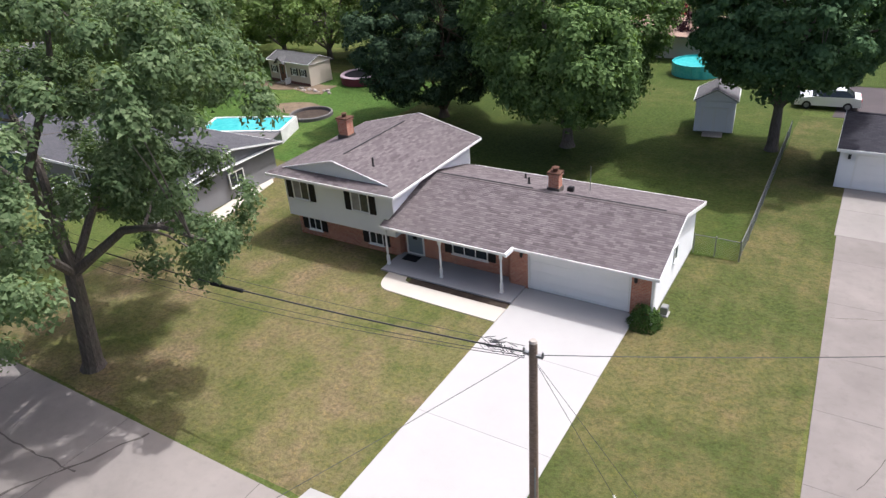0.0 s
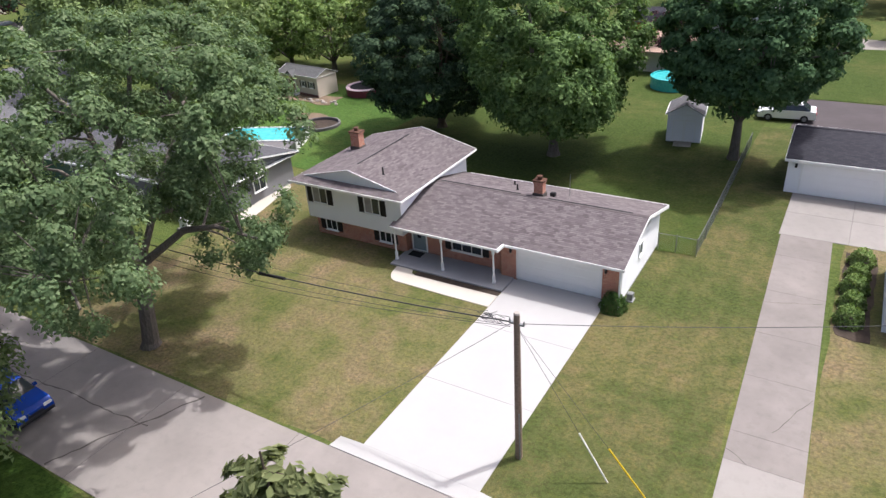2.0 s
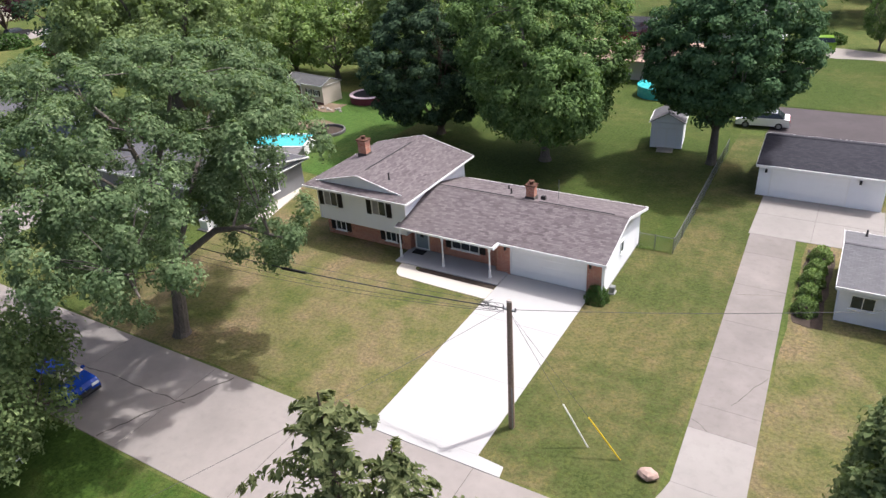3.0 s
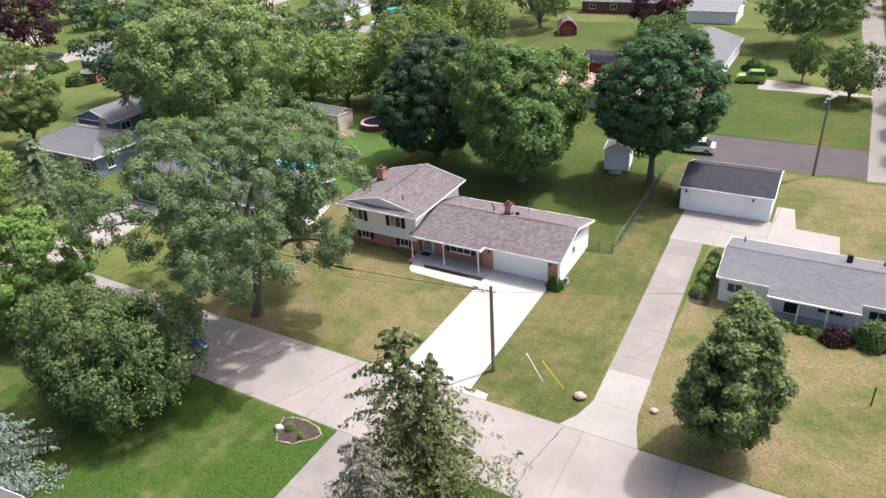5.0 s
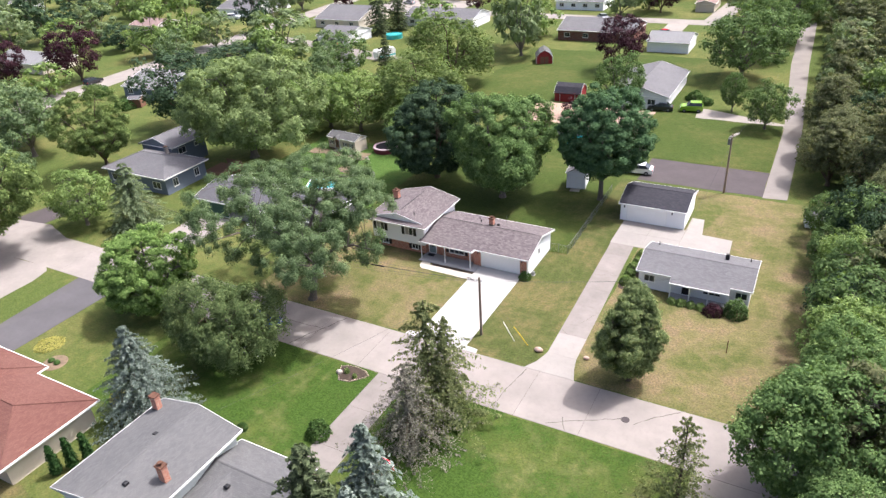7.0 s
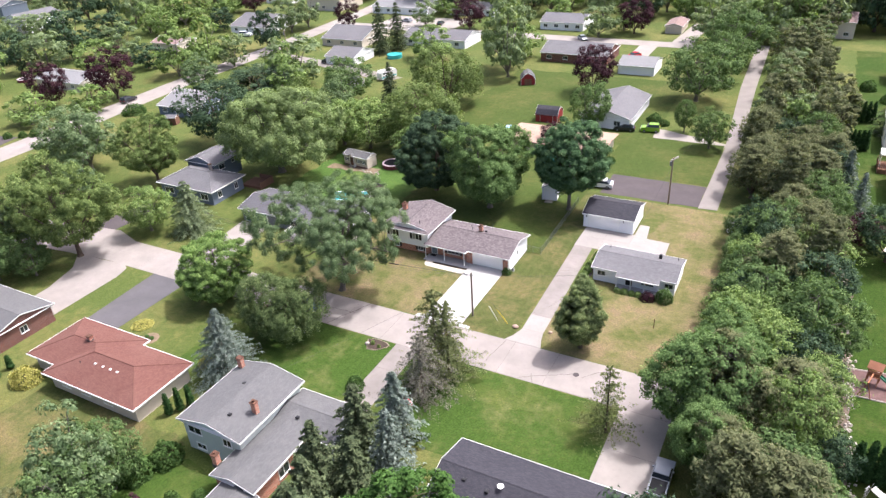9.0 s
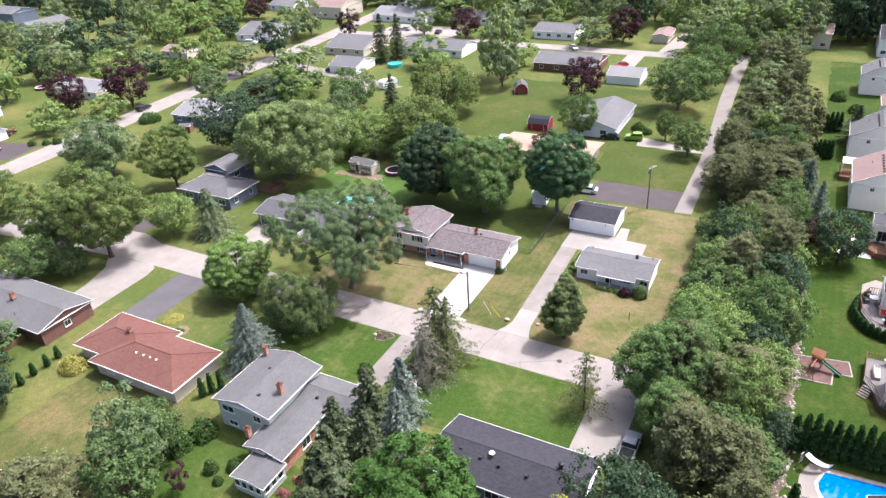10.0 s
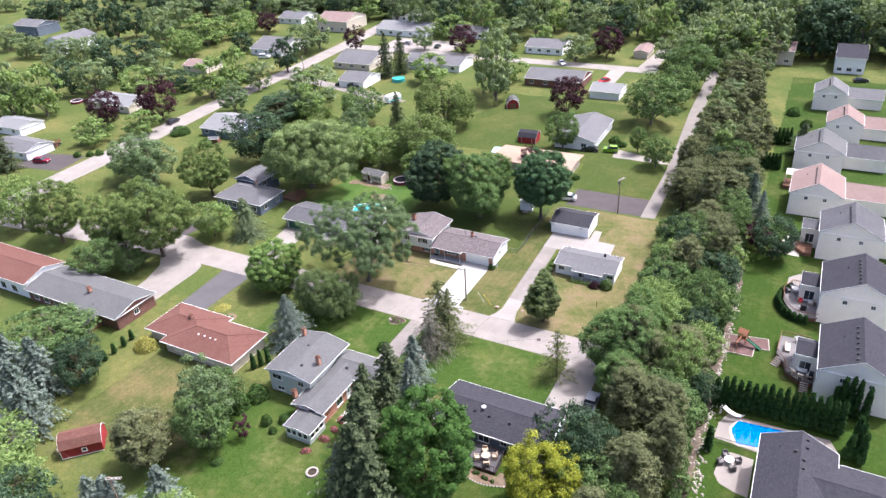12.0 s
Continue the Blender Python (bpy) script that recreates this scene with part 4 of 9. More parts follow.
# ---- the white and brick split-level house ----
def shingle_slope(parent, origin, along, up, width, length, material, keep=None, tab=0.33, course=0.145):
    """Courses of modelled shingle tabs laid on a slope, from the eave upward."""
    o, a, u = Vector(origin), Vector(along).normalized(), Vector(up).normalized()
    n = a.cross(u).normalized()
    rnd = random.Random(int(width * 100 + length * 10))
    verts, faces = [], []
    row, v = 0, 0.0
    while v < length - 0.02:
        v1 = min(v + course, length)
        k = -(row % 2) * tab * 0.5 - rnd.random() * 0.1
        while k < width:
            k0, k1 = max(k, 0) + 0.004, min(k + tab * rnd.uniform(0.9, 1.1), width) - 0.004
            if k1 - k0 > 0.03 and (keep is None or keep((k0 + k1) / 2, (v + v1) / 2)):
                h = 0.011 + rnd.random() * 0.008
                c = len(verts)
                verts += [tuple(o + a * x + u * y + n * z) for x, y, z in
                          ((k0, v, 0.0), (k1, v, 0.0), (k1, v, h), (k0, v, h), (k1, v1, 0.004), (k0, v1, 0.004))]
                faces += [(c, c + 1, c + 2, c + 3), (c + 3, c + 2, c + 4, c + 5)]
            k += tab
        v, row = v1, row + 1
    me = bpy.data.meshes.new("shingles")
    me.from_pydata(verts, [], faces)
    me.materials.append(material)
    ob = part("shingles", me, material, parent)
    return tagged(ob, kind="stuff")


def turned_post(parent, x, y, z0, z1):
    b = Build()
    b.box(x - 0.065, y - 0.065, z0, x + 0.065, y + 0.065, z0 + 0.55).box(x - 0.065, y - 0.065, z1 - 0.3, x + 0.065, y + 0.065, z1)
    r = [(0.065, z0 + 0.55), (0.04, z0 + 0.62), (0.062, z0 + 0.7), (0.058, z0 + 1.1), (0.045, z1 - 0.42), (0.06, z1 - 0.36), (0.045, z1 - 0.3)]
    b.spin(r, 10, x, y)
    b.box(x - 0.085, y - 0.085, z0, x + 0.085, y + 0.085, z0 + 0.08)
    return part("porch_post", b, M["trim"], parent, "white turned porch post")


house = thing("house", -6.0, 0.0, 0.0, "white-sided and red-brick split-level house with brown-grey shingle roofs", "house")
ZE, PT = 2.55, 0.27          # low roof: eave and pitch
RY0, RY1, RX0, RX1 = -0.65, 7.75, -12.62, 1.45
RM = (RY0 + RY1) / 2
ZR = ZE + (RM - RY0) * PT


def place_all(ob, dx, dy):
    """Moves a thing's parts so that plan coordinates hold."""
    for c in ob.children:
        c.location = (c.location[0] + dx, c.location[1] + dy, c.location[2])


# low block walls
part("wall", Build().box(-12.5, 0.5, 0, -6.1, 0.72, 2.48), M["brick"], house, "red brick porch wall")
part("wall", Build().solid([(-6.1, 0.22), (-5.9, 0.0), (-4.98, 0.0), (-4.98, 0.22), (-5.9, 0.22), (-5.9, 0.72), (-6.1, 0.72)], 0, 2.45), M["brick"], house, "red brick garage wall")
part("brick_pier", Build().box(0.1, 0.0, 0, 1.0, 0.22, 2.45), M["brick"], house, "red brick pier beside the garage door")
w = Build()
lap_wall(w, 1.0, 0.03, 1.14, 7.2, 0.12, 2.62)
part("wall", w, M["siding"], house, "white lap siding")
part("gable", Build().slab([(1.14, 0.03, 2.62), (1.14, 7.2, 2.62), (1.14, RM, ZR - 0.2)], 0.02), M["siding"], house)
part("wall", Build().box(-12.5, 7.0, 0, 1.0, 7.2, 2.6), M["siding"], house, "white rear wall")
part("door_header", Build().box(-4.98, 0.06, 2.14, 0.1, 0.2, 2.45), M["trim"], house)
part("foundation", Build().box(0.98, 0.02, -0.05, 1.16, 7.22, 0.115), M["porch"], house)
part("corner_board", Build().box(1.05, -0.02, 0, 1.17, 0.06, 2.45), M["trim"], house)
garage_door(house, "S", -2.44, 0.1, 4.86, 2.06, M["garage"])
entry_door(house, "S", -11.82, 0.5, 0.12, 0.92, 2.05, M["door_blue"])
window(house, "S", -8.45, 0.5, 0.72, 2.1, 1.15, 3, 0.42)
window(house, "E", 1.16, 3.25, 1.35, 0.55, 0.85, 1)
part("number_plaque", Build().box(-11.05, 0.44, 1.62, -10.55, 0.5, 1.86).box(-10.98, 0.43, 1.68, -10.62, 0.45, 1.80), M["siding_tan"], house, "pale plaque with a plain bar")
for lx in (-5.25, 0.32):
    b = Build()
    b.box(lx - 0.05, -0.06, 1.9, lx + 0.05, 0.0, 2.0).spin([(0.02, 1.74), (0.075, 1.82), (0.085, 2.02), (0.03, 2.1), (0.0, 2.12)], 8, lx, -0.12)
    part("wall_lamp", b, M["black"], house, "small black wall lantern")
for px in (-12.62, -9.32, -5.9):
    turned_post(house, px, -1.0, 0.1, 2.28)
part("porch_beam", Build().box(-12.72, -1.07, 2.22, -5.82, -0.93, 2.34), M["trim"], house)
part("porch_ceiling", Build().box(-12.7, -1.0, 2.36, -5.8, 0.5, 2.385), M["trim"], house)

# low roof: rear slope, front slope, and the longer eave over the porch
PY = -1.12
PZ = ZE + (PY - RY0) * PT
L = RX1 - RX0
run = RM - RY0
sl = math.hypot(1, PT)
part("roof", Build().slab([(RX0, RY0, ZE), (RX1, RY0, ZE), (RX1, RM, ZR), (RX0, RM, ZR)], 0.16, [(0, 0), (L, 0), (L, run * sl), (0, run * sl)]), M["roof_base"], house)
part("roof", Build().slab([(RX1, RY1, ZE), (RX0, RY1, ZE), (RX0, RM, ZR), (RX1, RM, ZR)], 0.16, [(0, 0), (L, 0), (L, run * sl), (0, run * sl)]), M["roof_base"], house)
part("porch_roof", Build().slab([(-12.85, PY, PZ), (-5.62, PY, PZ), (-5.45, RY0, ZE), (-12.85, RY0, ZE)], 0.12, [(0, 0), (7.2, 0), (7.2, 0.5), (0, 0.5)]), M["roof_base"], house)
shingle_slope(house, (RX0, RY0, ZE + 0.002), (1, 0, 0), (0, 1, PT), L, run * sl, M["roof_main"])
shingle_slope(house, (RX1, RY1, ZE + 0.002), (-1, 0, 0), (0, -1, PT), L, run * sl, M["roof_main"])
shingle_slope(house, (-12.85, PY, PZ + 0.002), (1, 0, 0), (0, 1, PT), 7.25, (RY0 - PY) * sl, M["roof_main"])
for x0, x1 in ((-12.2, -6.3), (-4.5, 0.5)):
    part("ridge_vent", Build().slab([(x0, RM - 0.04, ZR + 0.03), (x1, RM - 0.04, ZR + 0.03), (x1, RM + 0.03, ZR + 0.055), (x0, RM + 0.03, ZR + 0.055)], 0.03), M["black"], house, "black ridge vent")
cap = Build()
cap.slab([(RX0, RM - 0.15, ZR - 0.01), (RX1, RM - 0.15, ZR - 0.01), (RX1, RM, ZR + 0.035), (RX0, RM, ZR + 0.035)], 0.03)
cap.slab([(RX1, RM + 0.15, ZR - 0.01), (RX0, RM + 0.15, ZR - 0.01), (RX0, RM, ZR + 0.035), (RX1, RM, ZR + 0.035)], 0.03)
part("ridge_cap", cap, M["roof_base"], house)
g = Build()
g.box(-5.5, RY0 - 0.06, ZE - 0.16, RX1, RY0 - 0.004, ZE - 0.015)
g.box(-12.9, PY - 0.06, PZ - 0.15, -5.6, PY - 0.004, PZ - 0.01)
g.slab([(-5.62, PY - 0.1, PZ + 0.005), (-5.5, PY - 0.1, PZ + 0.005), (-5.36, RY0, ZE + 0.01), (-5.47, RY0, ZE + 0.01)], 0.18)
g.box(-12.1, RY1 + 0.004, ZE - 0.2, RX1, RY1 + 0.1, ZE - 0.01)
g.slab([(RX1 + 0.004, RY0 - 0.06, ZE), (RX1 + 0.035, RY0 - 0.06, ZE), (RX1 + 0.035, RM, ZR + 0.025), (RX1 + 0.004, RM, ZR + 0.025)], 0.15)
g.slab([(RX1 + 0.035, RY1 + 0.06, ZE), (RX1 + 0.004, RY1 + 0.06, ZE), (RX1 + 0.004, RM, ZR + 0.025), (RX1 + 0.035, RM, ZR + 0.025)], 0.22)
part("gutter", g, M["trim"], house, "white gutters and rake boards")
part("soffit", Build().box(-12.6, RY0 + 0.02, ZE - 0.19, RX1 - 0.03, 0.5, ZE - 0.175), M["trim"], house)
part("downspout", Build().box(1.2, -0.62, 0.1, 1.28, -0.55, ZE - 0.2).box(1.2, -0.62, 0.06, 1.28, -0.3, 0.12), M["trim"], house)
chimney(house, -5.3, 4.1, 3.35, 4.6, 0.56, 0.46, M["brick"])
vent_pipe(house, -7.0, 4.6, 3.45, 0.35)
vent_pipe(house, -7.9, 6.1, 3.0, 0.28)
part("roof_antenna", Build().tube((-3.9, 5.4, 3.2), (-3.9, 5.4, 4.6), 0.02, 0.015, 6), M["metal"], house)
part("exhaust_hood", Build().chamfer(-4.75, 4.35, 3.4, -4.45, 4.6, 3.72, 0.04), M["black"], house)

# upper block
UX0, UX1, UY0, UY1, UZ = -20.85, -12.1, -0.75, 8.7, 4.0
UM, UZR, UP = -16.45, 5.06, 0.242
w = Build()
w.box(-19.75, 0.12, -0.05, -12.6, 7.9, 1.4)
part("wall", w, M["brick"], house, "red brick lower storey")
w = Build()
lap_wall(w, -20.1, -0.15, -12.6, 8.1, 1.34, 4.05)
part("wall", w, M["siding"], house, "white lap siding of the upper storey")
part("wall_sill", Build().box(-20.12, -0.17, 1.29, -12.58, 8.1, 1.338), M["trim"], house)
for cx in (-20.12, -12.68):
    part("corner_board", Build().box(cx, -0.19, 1.34, cx + 0.1, -0.1, 3.85), M["trim"], house)
for wx in (-18.95, -14.75):
    window(house, "S", wx, -0.17, 2.42, 1.22, 1.18, 2, 0.4, True)
for wx in (-18.55, -14.15):
    window(house, "S", wx, 0.12, 0.42, 0.95, 0.78, 2, 0.4)
us = math.hypot(1, UP)
hw = UM - UX0
D = 0.72  # depth of the hip skirt before the front gable
GZ = UZ + D * UP
for sgn, xe in ((1, UX1), (-1, UX0)):
    if sgn > 0:
        q = [(xe, UY0 + D, UZ), (xe, UY1, UZ), (UM, UY1, UZR), (UM, UY0 + D, UZR)]
    else:
        q = [(xe, UY1, UZ), (xe, UY0 + D, UZ), (UM, UY0 + D, UZR), (UM, UY1, UZR)]
    Lu = UY1 - UY0 - D
    part("roof", Build().slab(q, 0.16, [(0, 0), (Lu, 0), (Lu, hw * us), (0, hw * us)]), M["roof_base"], house)
    if sgn > 0:
        shingle_slope(house, (xe, UY0, UZ + 0.002), (0, 1, 0), (-1, 0, UP), UY1 - UY0, hw * us, M["roof_main"], lambda k, v: k > min(D, v))
    else:
        shingle_slope(house, (xe, UY1, UZ + 0.002), (0, -1, 0), (1, 0, UP), UY1 - UY0, hw * us, M["roof_main"], lambda k, v: (UY1 - UY0) - k > min(D, v))
sk = Build()
sk.slab([(UX0, UY0, UZ), (UX1, UY0, UZ), (UX1 - D, UY0 + D, GZ), (UX0 + D, UY0 + D, GZ)], 0.14, [(0, 0), (8.7, 0), (8, 0.72), (0.7, 0.72)])
sk.slab([(UX1, UY0, UZ), (UX1, UY0 + D, UZ), (UX1 - D, UY0 + D, GZ)], 0.14, [(0, 0), (0.7, 0), (0.7, 0.7)])
sk.slab([(UX0, UY0 + D, UZ), (UX0, UY0, UZ), (UX0 + D, UY0 + D, GZ)], 0.14, [(0, 0), (0.7, 0), (0.7, 0.7)])
part("hip_skirt", sk, M["roof_base"], house)
shingle_slope(house, (UX0, UY0, UZ + 0.003), (1, 0, 0), (0, 1, UP), UX1 - UX0, D * us, M["roof_main"], lambda k, v: v < k < UX1 - UX0 - v)
gb = Build()
gb.face([(UX0 + D, UY0 + D - 0.02, GZ), (UX1 - D, UY0 + D - 0.02, GZ), (UM, UY0 + D - 0.02, UZR - 0.02)])
part("gable", gb, M["siding"], house, "low pale siding gable over the hip skirt")
gt = Build()
for xe in (UX0 + D, UX1 - D):
    a, c = (xe, GZ + 0.03), (UM, UZR + 0.03)
    gt.face([(a[0], UY0 + D - 0.06, a[1]), (c[0], UY0 + D - 0.06, c[1]), (c[0], UY0 + D - 0.06, c[1] - 0.05), (a[0], UY0 + D - 0.06, a[1] - 0.05)])
    gt.face([(a[0], UY0 + D - 0.06, a[1]), (c[0], UY0 + D - 0.06, c[1]), (c[0], UY0 + D - 0.02, c[1]), (a[0], UY0 + D - 0.02, a[1])])
part("gable_trim", gt, M["siding"], house)
part("ridge_vent", Build().slab([(UM - 0.03, 1.0, UZR + 0.05), (UM + 0.04, 1.0, UZR + 0.035), (UM + 0.04, 7.0, UZR + 0.035), (UM - 0.03, 7.0, UZR + 0.05)], 0.03), M["black"], house, "black ridge vent")
g = Build()
g.box(UX0 - 0.05, UY0 - 0.06, UZ - 0.16, UX1 + 0.05, UY0 - 0.004, UZ - 0.01)
g.box(UX1 + 0.004, UY0, UZ - 0.15, UX1 + 0.05, UY1, UZ - 0.015)
g.box(UX0 - 0.05, UY0, UZ - 0.18, UX0 - 0.004, UY1, UZ - 0.01)
g.slab([(UX1, UY1 + 0.004, UZ + 0.01), (UX1, UY1 + 0.035, UZ + 0.01), (UM, UY1 + 0.035, UZR + 0.025), (UM, UY1 + 0.004, UZR + 0.025)], 0.22)
g.slab([(UX0, UY1 + 0.035, UZ + 0.01), (UX0, UY1 + 0.004, UZ + 0.01), (UM, UY1 + 0.004, UZR + 0.025), (UM, UY1 + 0.035, UZR + 0.025)], 0.22)
part("gutter", g, M["trim"], house, "white gutters and rake boards")
part("soffit", Build().box(UX0 + 0.02, UY0 + 0.02, UZ - 0.17, UX1 - 0.02, UY1 - 0.02, UZ - 0.155), M["trim"], house)
gw = Build()
gw.face([(UX0 + 0.7, 8.12, 4.0), (UX1 - 0.5, 8.12, 4.0), (UM, 8.12, UZR - 0.2)][::-1])
part("rear_gable", gw, M["siding"], house)
chimney(house, -19.55, 5.1, 4.1, 5.6, 0.72, 0.6, M["brick"])
vent_pipe(house, -14.6, 1.15, 4.6, 0.5)
place_all(house, 6.0, 0.0)

# things round the house
mat_b = Build()
mat_b.box(-0.45, -0.3, 0, 0.45, 0.3, 0.02)
solo("doormat", mat_b, M["rubber"], "dark rubber doormat on the porch", "doormat", at=(-11.85, 0.02, 0.1))
meter = thing("utility_box", 1.5, 0.6, 0.0, "grey metal utility box beside the white wall", "utility box")
part("cabinet", Build().chamfer(-0.14, -0.18, 0.08, 0.16, 0.18, 0.48, 0.04), M["metal"], meter)
part("base_pad", Build().box(-0.2, -0.25, 0, 0.22, 0.25, 0.08), M["porch"], meter)


# ---- neighbouring houses ----
def home(name, x, y, label, category="house"):
    return thing(name, x, y, 0.0, label, category)


def finish_home(ob):
    place_all(ob, -ob.location[0], -ob.location[1])


# white two-car garage
h = home("garage", 11.0, 21.7, "white two-car garage with a charcoal shingle roof", "garage")
gable_block(h, 6.6, 17.95, 15.2, 25.4, 2.55, 0.3, "x", M["siding"], M["roof_dark"], 0.35, 0.2)
garage_door(h, "S", 10.2, 18.3, 4.9, 2.1, M["garage"], 0.04)
for lx in (7.3, 13.4):
    part("wall_lamp", Build().box(lx - 0.08, 18.12, 1.9, lx + 0.08, 18.28, 2.15), M["black"], h)
finish_home(h)

# pale grey ranch house
h = home("house", 18.8, 6.0, "pale grey ranch house with a shingle roof and porch")
gable_block(h, 12.9, 2.5, 24.85, 9.5, 2.35, 0.26, "x", M["siding_grey"], M["roof_grey"], 0.4, 0.25)
part("porch_roof", Build().slab([(16.65, 1.55, 2.1), (22.7, 1.55, 2.1), (22.7, 2.52, 2.36), (16.65, 2.52, 2.36)], 0.14, [(0, 0), (6, 0), (6, 1), (0, 1)]), M["roof_grey"], h)
part("gutter", Build().box(16.6, 1.46, 1.95, 22.75, 1.545, 2.1), M["trim"], h)
for px in (16.8, 18.8, 20.7, 22.6):
    part("porch_post", Build().box(px - 0.06, 1.65, 0.0, px + 0.06, 1.77, 1.98), M["trim"], h)
part("porch_floor", Build().box(16.7, 1.6, -0.05, 22.7, 2.9, 0.12), M["porch"], h)
window(h, "S", 14.3, 2.89, 0.95, 1.2, 0.85, 2)
window(h, "S", 20.9, 2.89, 0.75, 1.8, 1.15, 3)
window(h, "S", 23.8, 2.89, 1.0, 1.2, 0.8, 2)
entry_door(h, "S", 18.3, 2.89, 0.12, 0.9, 2.0, M["black"])
part("chimney", Build().box(21.35, 7.3, 2.7, 21.75, 7.65, 3.55), M["black"], h, "short black flue box")
vent_pipe(h, 14.0, 8.6, 2.6, 0.4)
vent_pipe(h, 23.9, 8.3, 2.7, 0.4)
finish_home(h)

# ranch with the green garage door, beside the white house
h = home("house", -38.5, 2.4, "low grey-roofed ranch house with a dark green garage door")
gable_block(h, -50.2, -2.2, -27.0, 6.8, 2.5, 0.22, "x", M["siding_dim"], M["roof_slate"], 0.55, 0.45)
garage_door(h, "S", -46.5, -1.83, 4.9, 2.05, M["green_paint"], 0.04)
window(h, "S", -38.0, -1.83, 0.9, 1.6, 1.0, 2)
window(h, "S", -31.5, -1.83, 0.9, 1.4, 1.0, 2)
window(h, "E", -27.23, 2.4, 0.9, 1.3, 1.0, 2)
finish_home(h)

# blue house
h = home("house", -64.5, 5.3, "slate-blue house with a grey hip roof")
hip_block(h, -73.2, 0.2, -58.8, 9.4, 2.9, 0.38, M["siding_blue"], M["roof_grey"])
gable_block(h, -74.0, 8.6, -66.0, 16.6, 4.0, 0.34, "y", M["siding_blue"], M["roof_grey"])
for wx, ww in ((-70.6, 2.4), (-67.4, 1.3), (-61.4, 1.8)):
    window(h, "S", wx, 0.68, 0.8, ww, 1.2, 2)
part("deck_rail", Build().box(-59.0, 13.4, 0.5, -55.6, 13.5, 1.4).box(-55.7, 9.6, 0.5, -55.6, 13.4, 1.4), M["deck"], h)
part("deck_floor", Build().box(-60.4, 9.6, 0.0, -55.6, 13.5, 0.5), M["deck"], h)
window(h, "E", -59.28, 2.6, 0.9, 1.0, 1.3, 2)
window(h, "E", -59.28, 7.0, 0.9, 1.0, 1.3, 2)
window(h, "E", -66.42, 11.0, 2.3, 1.6, 1.1, 2)
window(h, "E", -66.42, 14.2, 2.6, 0.8, 0.7, 2)
chimney(h, -65.0, 6.8, 3.5, 5.2, 0.5, 0.5, M["stone"], False)
finish_home(h)

# red-roofed house
h = home("house", -35.0, -42.0, "long low house with a weathered red hip roof")
hip_block(h, -40.8, -47.3, -24.6, -38.1, 2.5, 0.3, M["siding_tan"], M["roof_red"], 0.6)
hip_block(h, -46.2, -45.6, -33.5, -37.0, 2.52, 0.3, M["siding_tan"], M["roof_red"], 0.6)
for wx in (-37.5, -34.0, -30.0):
    window(h, "S", wx, -46.68, 0.9, 1.6, 0.8, 2)
for wx in (-34.6, -33.2, -31.9, -30.7):
    part("roof_vent", Build().chamfer(wx - 0.13, -44.15, 3.2, wx + 0.13, -43.9, 3.62, 0.06), M["white_pl"], h)
chimney(h, -39.0, -41.2, 3.5, 4.5, 0.6, 0.5, M["brick"], False)
vent_pipe(h, -36.8, -44.5, 3.3, 0.3)
finish_home(h)

# brick house
h = home("house", -66.0, -41.3, "long brick house with a grey gable roof and a screened porch")
gable_block(h, -79.3, -46.3, -53.1, -36.6, 2.75, 0.24, "x", M["brick_dark"], M["roof_light"], 0.5, 0.35, 0.0, False)
b = Build()
b.slab([(-63.0, -49.6, 2.2), (-57.6, -49.6, 2.2), (-57.6, -46.3, 2.78), (-63.0, -46.3, 2.78)], 0.14, [(0, 0), (5.4, 0), (5.4, 3.3), (0, 3.3)])
part("porch_roof", b, M["roof_light"], h)
for px in (-62.7, -60.3, -57.9):
    part("porch_post", Build().box(px - 0.08, -49.4, 0, px + 0.08, -49.24, 2.1), M["deck"], h)
part("porch_screen", Build().box(-62.7, -49.35, 0, -57.9, -49.3, 0.95).box(-57.95, -49.3, 0, -57.9, -46.0, 0.95), M["deck"], h)
for wx in (-76.5, -73.5, -70.5, -66.5):
    window(h, "S", wx, -45.82, 0.8, 1.5, 1.2, 2)
window(h, "E", -53.43, -41.5, 1.0, 1.1, 1.0, 2)
chimney(h, -64.0, -42.5, 3.4, 4.9, 0.6, 0.6, M["brick"], False)
vent_pipe(h, -60.5, -44.8, 3.1, 0.5)
finish_home(h)

# red and white house at the edge
h = home("house", -90.5, -41.5, "white two-storey house with a brown-red roof")
gable_block(h, -103.0, -46.0, -79.2, -36.6, 3.6, 0.3, "x", M["siding"], M["roof_red"], 0.5, 0.3)
for wx in (-84.0, -87.5, -91.0):
    window(h, "S", wx, -45.52, 0.5, 1.6, 1.6, 2)
window(h, "E", -79.48, -43.5, 1.9, 0.8, 0.9, 1)
finish_home(h)

# grey split-level house across the street
h = home("house", -9.0, -44.0, "pale mint split-level house with grey roofs and a glazed sunroom")
gable_block(h, -17.2, -47.3, -8.3, -36.7, 4.3, 0.22, "y", M["siding_mint"], M["roof_light"], 0.45, 0.4)
gable_block(h, -9.6, -50.7, -3.9, -39.5, 2.66, 0.25, "y", M["brick"], M["roof_light"], 0.4, 0.35, 0.0, False)
gable_block(h, -9.0, -42.4, -0.6, -36.4, 2.72, 0.26, "x", M["siding_mint"], M["roof_light"], 0.4, 0.3)
gable_block(h, -8.2, -54.5, -3.5, -50.4, 2.25, 0.14, "y", M["siding_mint"], M["roof_light"], 0.25, 0.2, 0.0, False)
for wx in (-15.2, -10.6):
    window(h, "S", wx, -46.92, 2.6, 1.9 if wx < -14 else 1.2, 1.0, 2)
window(h, "S", -14.8, -46.92, 0.5, 1.4, 0.8, 2)
